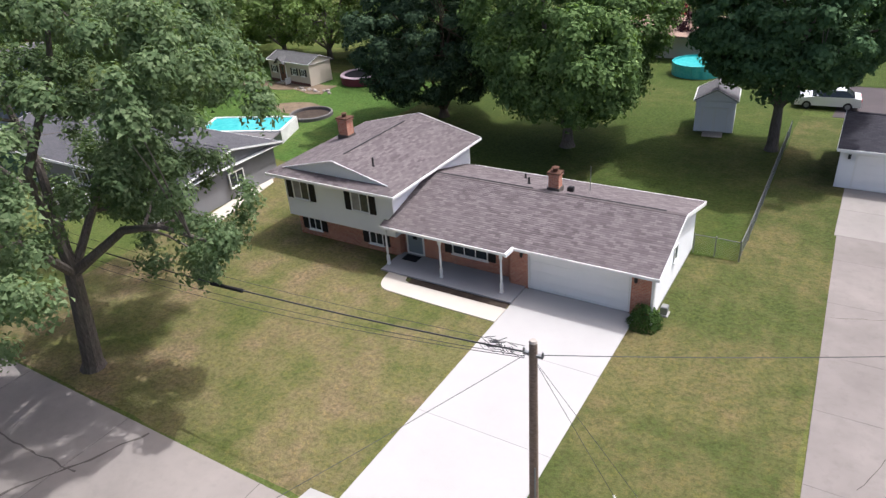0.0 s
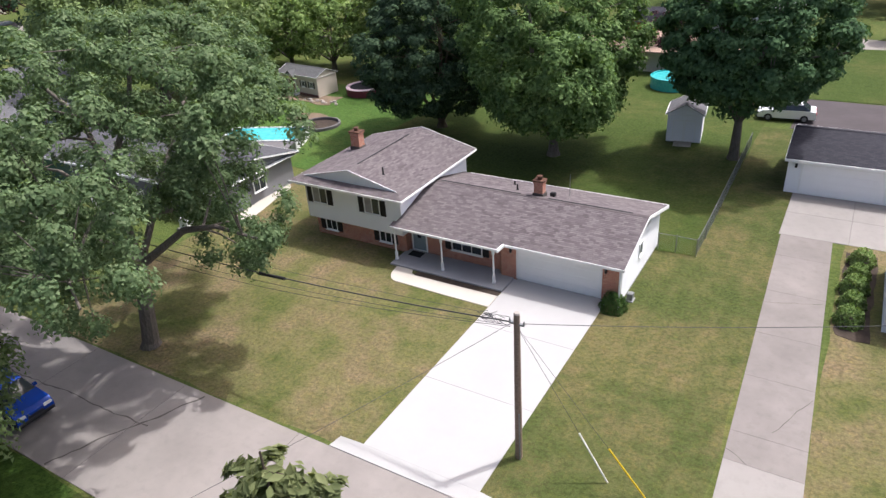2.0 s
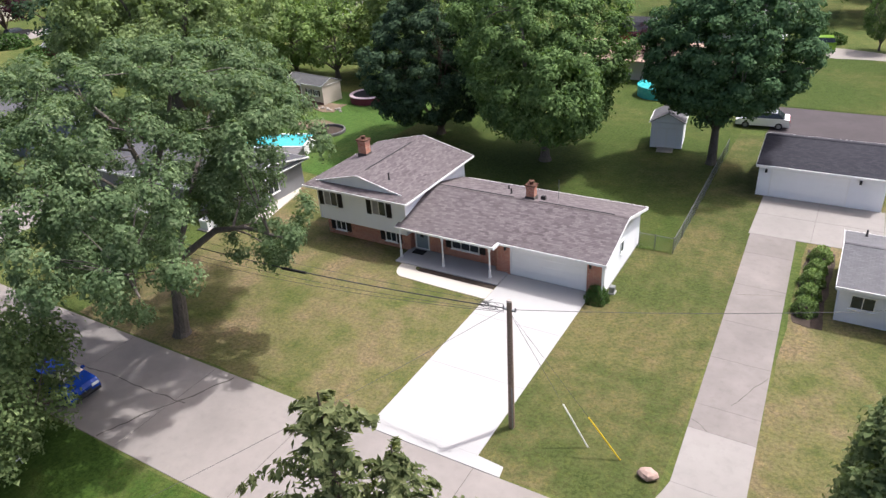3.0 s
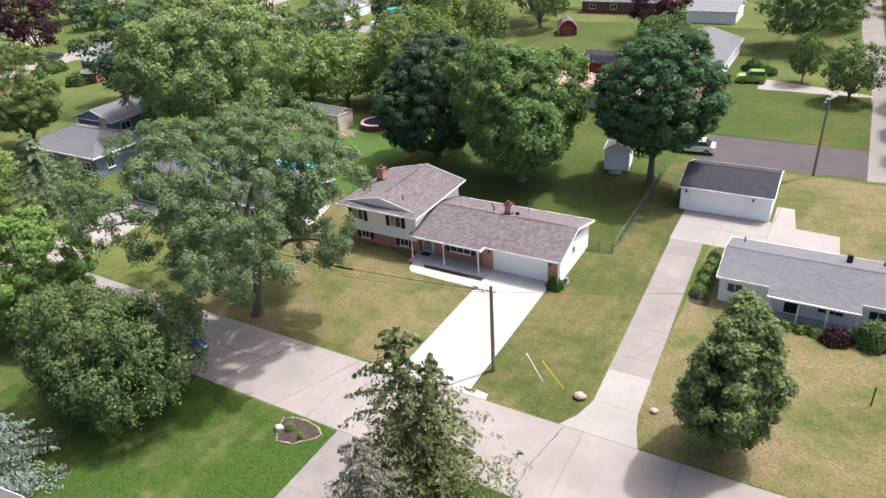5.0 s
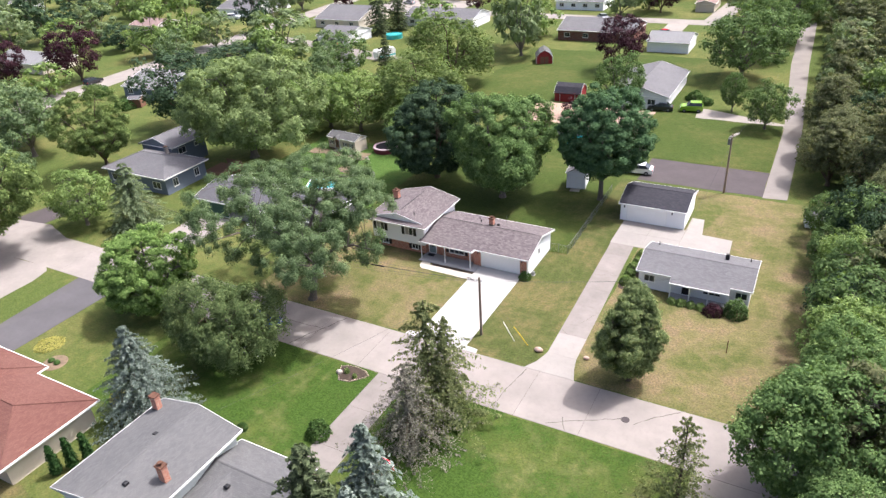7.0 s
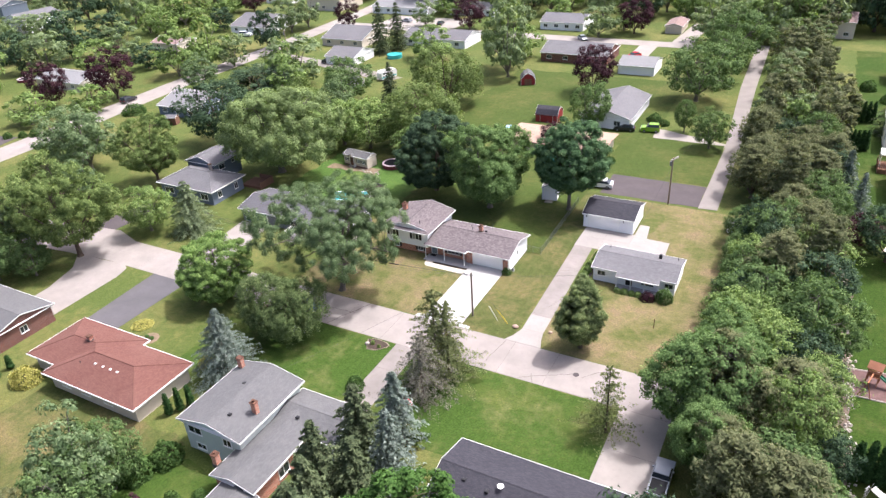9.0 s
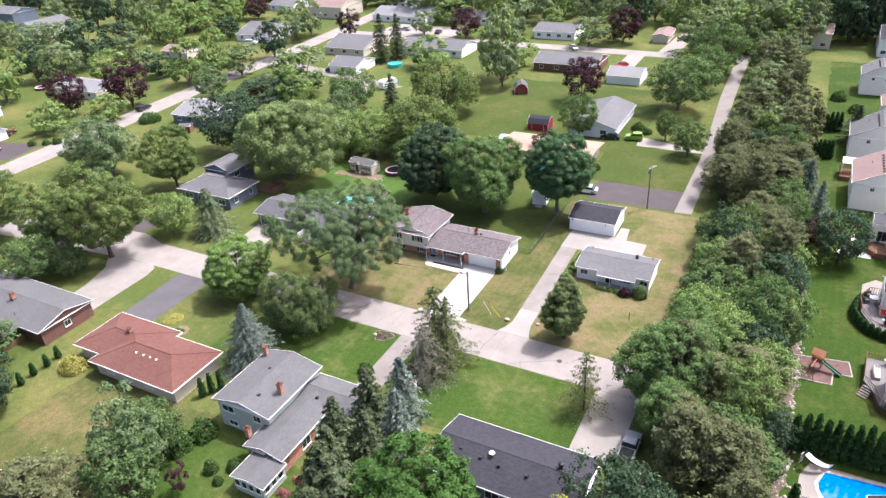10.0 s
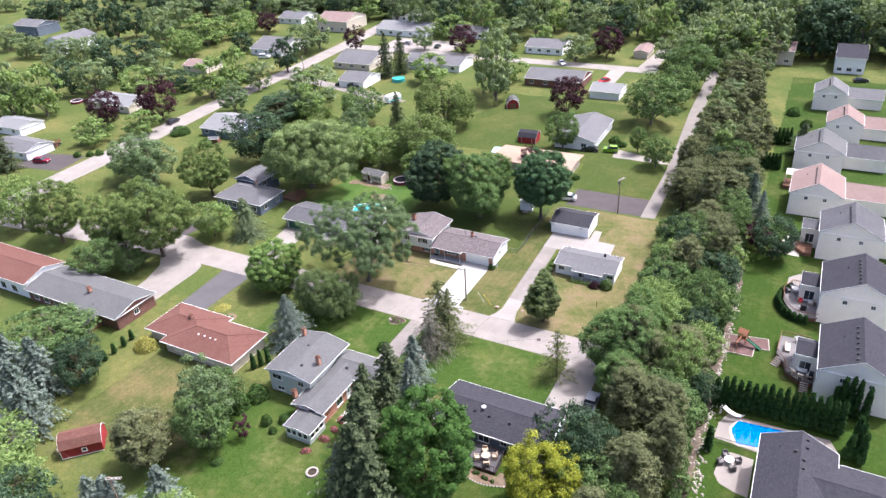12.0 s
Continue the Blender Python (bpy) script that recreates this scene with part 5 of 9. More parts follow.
for wx in (-7.4, -6.4, -5.4, -4.4):
    window(h, "S", wx, -54.32, 0.95, 0.8, 1.0, 1)
for wy in (-53.6, -52.5, -51.4):
    window(h, "E", -3.73, wy, 0.95, 0.85, 1.0, 1)
window(h, "E", -4.27, -46.0, 0.6, 1.6, 1.3, 2)
entry_door(h, "E", -4.27, -43.6, 0.1, 0.95, 2.0, M["trim"])
chimney(h, -9.6, -43.2, 4.0, 6.1, 0.6, 0.5, M["brick"])
chimney(h, -9.9, -49.2, 2.4, 4.1, 0.6, 0.6, M["brick"])
chimney(h, -16.4, -37.9, 4.1, 5.9, 0.6, 0.5, M["brick"], False)
for vx, vy in ((-13.5, -40.5), (-11.5, -45.0), (-6.0, -41.0)):
    roof_vent(h, vx, vy, 5.1 if vx < -9 else 3.4)
finish_home(h)

# dark-roofed house with the deck
h = home("house", 19.5, -40.0, "dark house with a charcoal shingle roof")
gable_block(h, 11.0, -44.5, 28.3, -35.6, 2.55, 0.3, "x", M["siding_blue"], M["roof_dark"], 0.45, 0.25)
window(h, "S", 18.9, -44.08, 0.7, 1.7, 1.5, 2)
window(h, "S", 21.9, -44.08, 1.1, 1.0, 0.9, 2)
entry_door(h, "S", 23.3, -44.08, 0.6, 0.9, 1.85, M["siding_blue"])
for vx, vy in ((14.0, -41.2), (16.5, -41.6), (18.8, -41.8), (22.0, -41.9)):
    roof_vent(h, vx, vy, 3.55)
part("turbine_vent", Build().tube((25.0, -39.6, 3.3), (25.0, -39.6, 4.2), 0.22, 0.22, 10).spin([(0.22, 4.2), (0.34, 4.35), (0.3, 4.55), (0.0, 4.65)], 10, 25.0, -39.6), M["black"], h)
part("satellite_dish", Build().spin([(0.0, 3.9), (0.2, 3.95), (0.33, 4.08), (0.3, 4.08), (0.0, 3.93)], 12, 17.6, -40.9).tube((17.6, -40.9, 3.5), (17.6, -40.9, 3.92), 0.025), M["white_pl"], h)
finish_home(h)


# white two-storey houses behind the belt
def white_house(x, y, wide, deep, eave, pitch, roof, label, wing_roof="", wall="siding_white", back_wing=True):
    """A two-storey house, gable towards the pool, with a garage wing behind it and a lower wing on the garden side."""
    ob = home("house", x + wide / 2, y + deep / 2, label)
    mid = x + wide / 2
    zr, w4 = gable_block(ob, x, y, x + wide, y + deep, eave, pitch, "y", M[wall], M[roof], 0.35, 0.25)
    gable_block(ob, mid, y + deep * 0.45, x + wide + 9.5, y + deep * 0.45 + 8.5, eave * 0.62, 0.45, "x", M[wall], M[wing_roof or roof], 0.35, 0.25)
    if back_wing:
        gable_block(ob, x - 2.9, y + deep * 0.42, mid - 0.6, y + deep * 0.42 + 4.6, eave * 0.72, 0.42, "x", M[wall], M[roof], 0.3, 0.2)
        window(ob, "S", x - 1.2, y + deep * 0.42 + 0.28, 1.2, 1.6, 1.9, 2)
        window(ob, "W", x - 2.72, y + deep * 0.42 + 2.3, 1.2, 2.4, 1.9, 3)
    for k in (0.32, 0.66):
        window(ob, "S", x + wide * k, w4[1] - 0.02, eave * 0.74, 0.75, 0.8, 2)
    part("gable_vent", Build().box(mid - 0.3, w4[1] - 0.05, zr - 1.5, mid + 0.3, w4[1] - 0.005, zr - 0.95), M["trim"], ob)
    for k in (0.16, 0.3):
        window(ob, "W", w4[0] - 0.02, y + deep * k, eave * 0.64, 1.0, 1.2, 2)
    entry_door(ob, "W", w4[0] - 0.02, y + deep * 0.2, 1.0, 1.7, 2.05, M["trim"])
    for i in range(7):
        roof_vent(ob, mid - 0.75, y + deep * (0.08 + 0.115 * i), zr - 0.75 * pitch + 0.1)
    for sx in (x + 0.3, x + wide - 0.3):
        part("downspout", Build().box(sx - 0.05, w4[1] - 0.09, 0, sx + 0.05, w4[1] - 0.02, eave - 0.15), M["trim"], ob)
    vent_pipe(ob, mid - 2.4, y + deep * 0.6, zr - 2.4 * pitch, 0.4)
    finish_home(ob)
    return ob


white_house(58.8, -16.6, 10.6, 11.6, 6.0, 0.55, "roof_dark", "white-sided two-storey house with a dark slate roof and decks")
white_house(58.4, 4.4, 12.0, 10.6, 6.0, 0.52, "roof_dark", "cream-sided two-storey house with a slate roof and a curved deck")
white_house(57.4, 26.6, 11.0, 9.4, 6.0, 0.54, "roof_slate", "white-sided two-storey house with a grey roof")
white_house(51.1, 44.6, 10.6, 11.6, 5.2, 0.54, "roof_pink", "cream two-storey house with a pinkish roof", back_wing=False)
white_house(50.5, 69.6, 11.2, 10.0, 5.2, 0.52, "roof_light", "white two-storey house with a grey roof", "roof_slate", back_wing=False)
white_house(56.8, 92.0, 8.8, 9.0, 5.2, 0.6, "roof_pink", "cream two-storey house with a rosy roof", back_wing=False)
white_house(52.7, 117.6, 9.0, 9.0, 5.2, 0.6, "roof_grey", "white two-storey house with a grey roof behind trees", back_wing=False)
h = home("house", 61.0, -41.0, "house with a broad slate hip roof beside the pool")
gable_block(h, 53.0, -52.0, 62.0, -31.7, 5.0, 0.5, "y", M["siding_white"], M["roof_dark"])
gable_block(h, 57.6, -43.5, 78.0, -33.0, 4.6, 0.36, "x", M["siding_white"], M["roof_dark"])
for vx, vy in ((58.2, -32.8), (58.2, -34.2), (57.0, -35.4), (57.9, -36.6), (57.9, -38.0)):
    roof_vent(h, vx, vy, 7.25 - 0.5 * abs(vx - 57.5) + 0.1)
vent_pipe(h, 55.2, -34.4, 6.0, 0.4)
finish_home(h)


# small far houses
def far_house(x0, y0, x1, y1, eave, axis, wall, roof, label, wins=3, garage=False):
    ob = home("house", (x0 + x1) / 2, (y0 + y1) / 2, label)
    zr, w4 = gable_block(ob, x0, y0, x1, y1, eave, 0.3, axis, M[wall], M[roof], 0.4, 0.25)
    for i in range(wins):
        window(ob, "S", w4[0] + (w4[2] - w4[0]) * (i + 0.5) / wins, w4[1] - 0.02, 0.9, 1.5, 1.1, 2)
    if garage:
        garage_door(ob, "S", w4[2] - 3.2, w4[1] - 0.03, 4.6, 2.1, M["garage"])
    finish_home(ob)
    return ob


FAR = [
    ((-9.0, 64.5, 2.7, 84.0, 2.6, "y", "siding_grey", "roof_grey", "grey house with a lime car on its drive"), 2),
    ((-12.2, 108.0, -2.0, 118.5, 2.5, "x", "siding", "roof_white", "white garage with a pale roof"), 0),
    ((-37.5, 115.0, -17.0, 129.0, 2.7, "x", "brick_dark", "roof_grey", "brick ranch house on the back street"), 4),
    ((-53.0, 155.5, -37.0, 169.0, 2.7, "x", "siding_grey", "roof_grey", "pale grey house on the back street"), 4),
    ((-10.5, 159.0, -4.5, 171.0, 2.5, "y", "siding_tan", "roof_pink", "small brown-roofed garage by a drive"), 0),
    ((36.0, 164.0, 45.0, 177.0, 5.0, "x", "siding_tan", "roof_pink", "cream two-storey house by the woods"), 2),
    ((57.6, 158.5, 67.0, 176.0, 5.4, "x", "siding_grey", "roof_dark", "slate-roofed two-storey house by the woods"), 3),
    ((-118.0, 114.0, -101.0, 133.0, 2.6, "x", "siding_tan", "roof_grey", "tan house with a grey roof"), 3),
    ((-101.5, 93.5, -90.5, 106.0, 2.5, "x", "siding_grey", "roof_grey", "grey garage beside the gravel drive"), 0),
    ((-168.0, 122.0, -151.0, 143.0, 2.7, "x", "siding_grey", "roof_grey", "long grey house by the cross street"), 3),
    ((-132.0, 168.0, -105.5, 184.0, 2.8, "x", "siding", "roof_white", "long white house beyond the back street"), 5),
    ((-90.0, 122.0, -66.0, 135.0, 2.7, "x", "siding_grey", "roof_grey", "grey house with a patio"), 4),
    ((-114.5, 37.3, -100.5, 52.0, 2.6, "x", "siding_blue", "roof_white", "low house with a pale roof by the cross street"), 3),
    ((-176.0, 44.5, -155.0, 56.0, 2.6, "x", "siding_tan", "roof_white", "low house with a white roof"), 3),
    ((-186.0, 15.5, -172.0, 25.0, 2.6, "x", "siding", "roof_white", "white garage at the edge"), 2),
    ((-166.0, 2.6, -150.0, 12.3, 2.6, "x", "siding_grey", "roof_grey", "grey house by the asphalt court"), 3),
]
for args, wins in FAR:
    far_house(*args, wins)
FAR2 = [
    ((-330, 120, -310, 134, 5.0, "x", "siding_blue", "roof_grey", "blue-grey two-storey far house"), 3),
    ((-275, 98, -259, 117, 5.0, "y", "siding", "roof_grey", "white two-storey house among far trees"), 3),
    ((-198, 178, -183, 193, 2.6, "x", "siding_grey", "roof_grey", "grey house far up the street"), 3),
    ((-166, 168, -148, 186, 5.0, "x", "siding_tan", "roof_pink", "tan two-storey far house"), 3),
    ((-140, 196, -126, 206, 2.6, "x", "siding", "roof_grey", "white far house before the woods"), 3),
    ((-98, 172, -78, 184, 2.6, "x", "siding_grey", "roof_light", "pale house far up the street"), 4),
    ((-178, 92, -165, 102, 2.6, "x", "siding_tan", "roof_pink", "brown-roofed far house under trees"), 2),
]
for args, wins in FAR2:
    far_house(*args, wins)
h = home("house", -9.0, 51.0, "low house with a flat peach-coloured roof")
lap_wall(w := Build(), -19.0, 46.5, 1.6, 55.0, 0, 2.45)
part("wall", w, M["siding_tan"], h)
part("roof", Build().slab([(-19.6, 45.5, 2.5), (2.4, 44.8, 2.5), (2.4, 50.5, 2.95), (-19.6, 50.5, 2.95)], 0.15, [(0, 0), (22, 0), (22, 5), (0, 5)]).slab([(2.4, 56.0, 2.5), (-19.6, 55.8, 2.5), (-19.6, 50.5, 2.95), (2.4, 50.5, 2.95)], 0.15, [(0, 0), (22, 0), (22, 5), (0, 5)]), M["roof_peach"], h)
finish_home(h)


# ---- trees ----
def leaf_mesh(name, centres, normals, size, rng, aspect=0.62, fold=0.25, single=False):
    """Many small leaves: folded pairs of triangles hinged along the midrib, or single blades for crowns seen from afar."""
    n = len(centres)
    nrm = normals / (np.linalg.norm(normals, axis=1, keepdims=True) + 1e-9)
    t = rng.normal(size=(n, 3))
    t -= nrm * np.sum(t * nrm, axis=1, keepdims=True)
    t /= np.linalg.norm(t, axis=1, keepdims=True) + 1e-9
    s = np.cross(nrm, t)
    k = (size * rng.uniform(0.65, 1.35, n))[:, None]
    if single:
        skew = rng.uniform(-0.25, 0.25, n)[:, None]
        a, b = centres - t * k * 0.5 - s * k * aspect * 0.4, centres + t * k * 0.5 - s * k * aspect * 0.4
        c = centres + s * k * aspect * 0.6 + t * k * skew
        verts = np.stack([a, b, c], axis=1).reshape(-1, 3)
        tris = np.arange(n * 3).reshape(-1, 3)
    else:
        a, b = centres - t * k * 0.5, centres + t * k * 0.5
        c = centres + s * k * 0.5 * aspect + nrm * k * fold * 0.5
        d = centres - s * k * 0.5 * aspect + nrm * k * fold * 0.5
        verts = np.stack([a, c, b, d], axis=1).reshape(-1, 3)
        idx = np.arange(n)[:, None] * 4
        tris = np.concatenate([idx + np.array([[0, 2, 1]]), idx + np.array([[0, 3, 2]])], axis=1).reshape(-1, 3)
    me = bpy.data.meshes.new(name)
    me.vertices.add(len(verts))
    me.vertices.foreach_set("co", verts.astype(np.float32).ravel())
    me.loops.add(len(tris) * 3)
    me.loops.foreach_set("vertex_index", tris.astype(np.int32).ravel())
    me.polygons.add(len(tris))
    me.polygons.foreach_set("loop_start", np.arange(0, len(tris) * 3, 3, dtype=np.int32))
    me.update(calc_edges=True)
    return me


def broad_tree(name, leaf, bark_mat, label, seed, height, width, clumps, leaves, leaf_size, crown_low=0.25, lobes=0.3,
               droop=0.0, open_=0.0, flat=1.0, lean=0.0, cone=0.0, fork_z=None, puff=1.0, aspect=0.7, stout=0.028, thin=0.0, voids=0, single=True, soft=0.0):
    """A broadleaf tree: trunk with limbs, and a crown of leaf clumps with gaps, drawn about its own foot."""
    rng = np.random.default_rng(seed)
    R, z0 = width / 2, height * crown_low
    hc = height - z0
    root = thing(name, 0, 0, 0, label, "tree")
    # lobed envelope: a handful of bulges
    bulge = rng.normal(size=(16, 3))
    bulge[:, 2] = np.abs(bulge[:, 2]) * 0.8 - 0.2
    bulge /= np.linalg.norm(bulge, axis=1, keepdims=True)
    gain = rng.uniform(-0.4, 1.0, 16)

    def reach(d):
        k = np.exp(7.0 * (d @ bulge.T - 1.0)) @ gain
        return 1.0 - lobes * 0.45 + lobes * np.clip(k, -0.8, 1.2)

    d = rng.normal(size=(clumps * 3, 3))
    d /= np.linalg.norm(d, axis=1, keepdims=True)
    d = d[d[:, 2] > -0.8][:clumps]
    m = len(d)
    rad = reach(d) * np.where(rng.random(m) < 0.78 - open_, rng.uniform(0.82, 1.0, m), rng.uniform(0.35, 0.8, m))
    low = np.where(d[:, 2] < 0, 0.8, 1.0)
    cz = z0 + hc * 0.43
    up = d[:, 2] * np.where(d[:, 2] < 0, 0.43, 0.57) * hc * rad * flat
    slim = 1.0 - cone * np.clip((cz + up - z0) / hc, 0, 1)
    centre = np.stack([d[:, 0] * R * rad * low ** 0.3 * slim, d[:, 1] * R * rad * low ** 0.3 * slim, cz + up], axis=1)
    keep = ~((centre[:, 2] < z0 + 0.4 * hc) & (rng.random(m) < thin))
    for i in range(voids):
        vd = rng.normal(size=3)
        vd /= np.linalg.norm(vd)
        vd[2] = vd[2] * 0.5 - 0.1
        hole = np.array([0, 0, cz]) + vd * np.array([R, R, hc * 0.5]) * rng.uniform(0.6, 1.0)
        keep &= np.linalg.norm(centre - hole, axis=1) > R * rng.uniform(0.16, 0.27)
    d, rad, centre, m = d[keep], rad[keep], centre[keep], int(keep.sum())
    centre[:, 0] += lean * (centre[:, 2] / height)
    size_c = puff * R * rng.uniform(0.16, 0.3, m) * (90 / max(clumps, 60)) ** 0.36
    per = np.maximum(6, (leaves * size_c ** 2 / np.mean(size_c ** 2)).astype(int))
    who = np.repeat(np.arange(m), per)
    n = len(who)
    o = rng.normal(size=(n, 3))
    o /= np.linalg.norm(o, axis=1, keepdims=True)
    o += d[who] * 0.5 + np.array([0, 0, 0.35])
    o /= np.linalg.norm(o, axis=1, keepdims=True) + 1e-6
    q = np.where(rng.random(n) < 0.6, rng.uniform(0.75, 1.12, n), rng.uniform(0.1, 0.75, n))
    q = q * (1.0 + soft * np.abs(rng.normal(size=n)))
    p = centre[who] + o * (size_c[who] * q)[:, None] * np.array([1.0, 1.0, 0.72])
    if droop:
        hang = rng.random(n) ** 2 * droop * hc * (np.linalg.norm(centre[who][:, :2], axis=1) / R)
        p[:, 2] = np.maximum(p[:, 2] - hang, 0.6)
    normals = o * 1.1 + np.array([0, 0, 0.4]) + rng.normal(size=(n, 3)) * 0.3
    part("crown", leaf_mesh("crown", p, normals, leaf_size, rng, aspect, 0.25, single), leaf, root)
    # trunk, main limbs and the branches that carry the clumps
    b = Build()
    r0 = max(0.09, width * stout)
    fork = Vector((lean * 0.5, 0, fork_z or z0 * 0.9 + 0.4))
    b.tube((0, 0, -0.1), (lean * 0.05, 0, 0.4), r0 * 1.6, r0 * 1.12, 10, False)
    b.tube((lean * 0.05, 0, 0.4), fork, r0 * 1.12, r0 * 0.8, 10, False)
    nodes = []
    picks = [int(np.argmax(centre[:, 2]))]
    while len(picks) < 7:
        gap = np.min(np.linalg.norm(centre[:, None, :] - centre[picks][None], axis=2), axis=1)
        picks.append(int(np.argmax(gap * (rad > 0.5) * (d[:, 2] > -0.35))))
    for j in picks:
        tip = Vector(centre[j])
        k = r0 * rng.uniform(0.42, 0.62)
        last, lr = fork - Vector((0, 0, 0.25)), k
        for s in (0.3, 0.62, 0.95):
            c = fork.lerp(tip, s) + Vector((0, 0, hc * 0.09 * math.sin(3.14 * s))) + Vector(rng.normal(size=3) * R * 0.04)
            nr = k * (1.0 - 0.8 * s)
            b.tube(last, c, lr, nr, 4 if clumps < 60 else (5 if clumps < 130 else 7), False)
            nodes.append((last.lerp(c, 0.6), (lr + nr) / 2))
            last, lr = c, nr
    for j in range(0, m, max(1, m // (1 if clumps < 60 else (7 if clumps < 130 else 70)))):
        tip = Vector(centre[j])
        src, lr = min(nodes, key=lambda e: (e[0] - tip).length)
        mid = src.lerp(tip, 0.5) + Vector((0, 0, 0.06 * (tip - src).length))
        k = min(lr * 0.5, 0.02 + r0 * 0.16)
        b.tube(src, mid, k, k * 0.7, 5, False)
        b.tube(mid, tip, k * 0.7, k * 0.25, 4, False)
    part("trunk", b, bark_mat, root, "", True)
    return root


def conifer(name, leaf, bark_mat, label, seed, height, width, whorls, per, cards, size, droop=0.35, bare=0.06, taper=1.0, ragged=0.25):
    """A conifer: a straight stem with whorls of drooping boughs made of needle sprays."""
    rng = np.random.default_rng(seed)
    root = thing(name, 0, 0, 0, label, "conifer")
    pts, nrm = [], []
    b = Build()
    r0 = max(0.06, height * 0.014)
    b.tube((0, 0, -0.1), (0, 0, height * 0.97), r0 * 1.3, 0.02, 8, False)
    for w in range(whorls):
        f = (w + rng.uniform(0.0, 0.7)) / whorls
        z = height * (bare + (1 - bare) * f * 0.98)
        reach_w = width / 2 * (1 - f) ** taper + 0.12
        k = max(4, int(per * (0.45 + 0.55 * (1 - f))))
        a0 = rng.uniform(0, 6.28)
        for i in range(k):
            a = a0 + 6.283 * i / k + rng.normal() * 0.2
            ln = reach_w * (1 + rng.normal() * ragged)
            ln = max(0.15, ln)
            u = np.array([math.cos(a), math.sin(a), 0.0])
            t = rng.random(cards) ** 0.7
            side = rng.normal(size=cards) * 0.16 * ln * (1.1 - t)
            sv = np.array([-u[1], u[0], 0.0])
            zz = z + 0.12 * ln * t - droop * ln * t ** 2 + rng.normal(size=cards) * 0.05
            pp = u * (ln * t)[:, None] + sv * side[:, None]
            pp[:, 2] = np.maximum(zz, 0.1)
            pts.append(pp)
            nn = np.array([0, 0, 1.0]) * 0.7 + u * (0.3 + 0.4 * t)[:, None] + rng.normal(size=(cards, 3)) * 0.35
            nrm.append(nn)
            if w % 2 == 0 and i % 2 == 0 and ln > 0.8:
                e = u * ln * 0.75
                b.tube((0, 0, z), (e[0], e[1], z + 0.09 * ln - droop * ln * 0.55), r0 * 0.25, 0.015, 4, False)
    p, q = np.concatenate(pts), np.concatenate(nrm)
    part("crown", leaf_mesh("crown", p, q, size, rng, 0.45, 0.2), leaf, root)
    part("trunk", b, bark_mat, root, "", True)
    return root


def bush(name, leaf, label, seed, w, d, h, n, size, category="bush"):
    """A dense low shrub of small leaves over a twiggy core."""
    rng = np.random.default_rng(seed)
    root = thing(name, 0, 0, 0, label, category)
    o = rng.normal(size=(n, 3))
    o /= np.linalg.norm(o, axis=1, keepdims=True)
    o[:, 2] = np.abs(o[:, 2]) * 1.0 - 0.12 * (rng.random(n) < 0.3)
    lump = 1 + 0.12 * np.sin(o[:, 0] * 5 + seed) * np.cos(o[:, 1] * 6 + seed * 2)
    q = rng.uniform(0.55, 1.0, n) ** 0.4 * lump
    p = o * q[:, None] * np.array([w / 2, d / 2, h * 0.92])
    p[:, 2] = np.maximum(p[:, 2], 0.03)
    part("foliage", leaf_mesh("foliage", p, o + rng.normal(size=(n, 3)) * 0.5, size, rng, 0.7), leaf, root)
    b = Build()
    for i in range(7):
        a = i * 0.9
        b.tube((0, 0, 0), (math.cos(a) * w * 0.3, math.sin(a) * d * 0.3, h * 0.6), 0.025, 0.01, 5)
    part("stem", b, M["bark_brown"], root)
    return root


def spot(ob, x, y, scale=(1, 1, 1), turn=0.0, label="", group="", sink=0.0):
    """Puts a copy of a plant at a place, stretched to its size."""
    c = copy_thing(ob, Matrix.LocRotScale((x, y, -sink), Euler((0, 0, radians(turn))), scale))
    return tagged(c, label, "", group)


def settle(ob, x, y, turn=0.0):
    ob.location, ob.rotation_euler = (x, y, 0), (0, 0, radians(turn))
    return ob


# large trees near the house, each of its own growth
settle(broad_tree("locust_tree", LEAF["locust"], M["bark_grey"], "tall grey-green shade tree with a leaning trunk beside the street", 11, 17.8, 24.0, 1000, 300, 0.19, 0.16, 0.36, 0.05, 0.22, 1.0, 2.6, 0.0, 5.4, 0.6, 0.6, 0.016, 0.34, 24), -19.6, -14.0)
settle(broad_tree("maple_tree", LEAF["maple_dark"], M["bark_brown"], "dark-leaved maple behind the house", 12, 15.0, 12.8, 560, 145, 0.26, 0.03, 0.26, puff=0.92, aspect=0.8), -23.0, 22.0)
settle(broad_tree("maple_tree", LEAF["maple_light"], M["bark_grey"], "green maple with a loose crown behind the house", 13, 14.5, 14.5, 560, 150, 0.27, 0.08, 0.42, 0.06, 0.08, puff=0.88, aspect=0.8, soft=0.2), -10.6, 19.0)
settle(broad_tree("maple_tree", LEAF["maple_deep"], M["bark_grey"], "broad dense green maple by the fence", 14, 15.4, 12.6, 560, 150, 0.27, 0.2, 0.26, cone=0.12, puff=0.92, aspect=0.8, soft=0.15), 2.6, 23.2)
settle(broad_tree("shade_tree", LEAF["olive"], M["bark_brown"], "dense round tree over the street's edge", 15, 8.9, 9.8, 520, 120, 0.21, 0.03, 0.5, 0.14, aspect=0.6, soft=0.3, puff=0.85), -20.7, -26.2)
settle(broad_tree("crab_tree", LEAF["crab"], M["bark_grey"], "round bright green tree at the drive", 16, 9.0, 10.4, 330, 170, 0.24, 0.06, 0.26, puff=0.88, aspect=0.8), -35.4, -23.2)
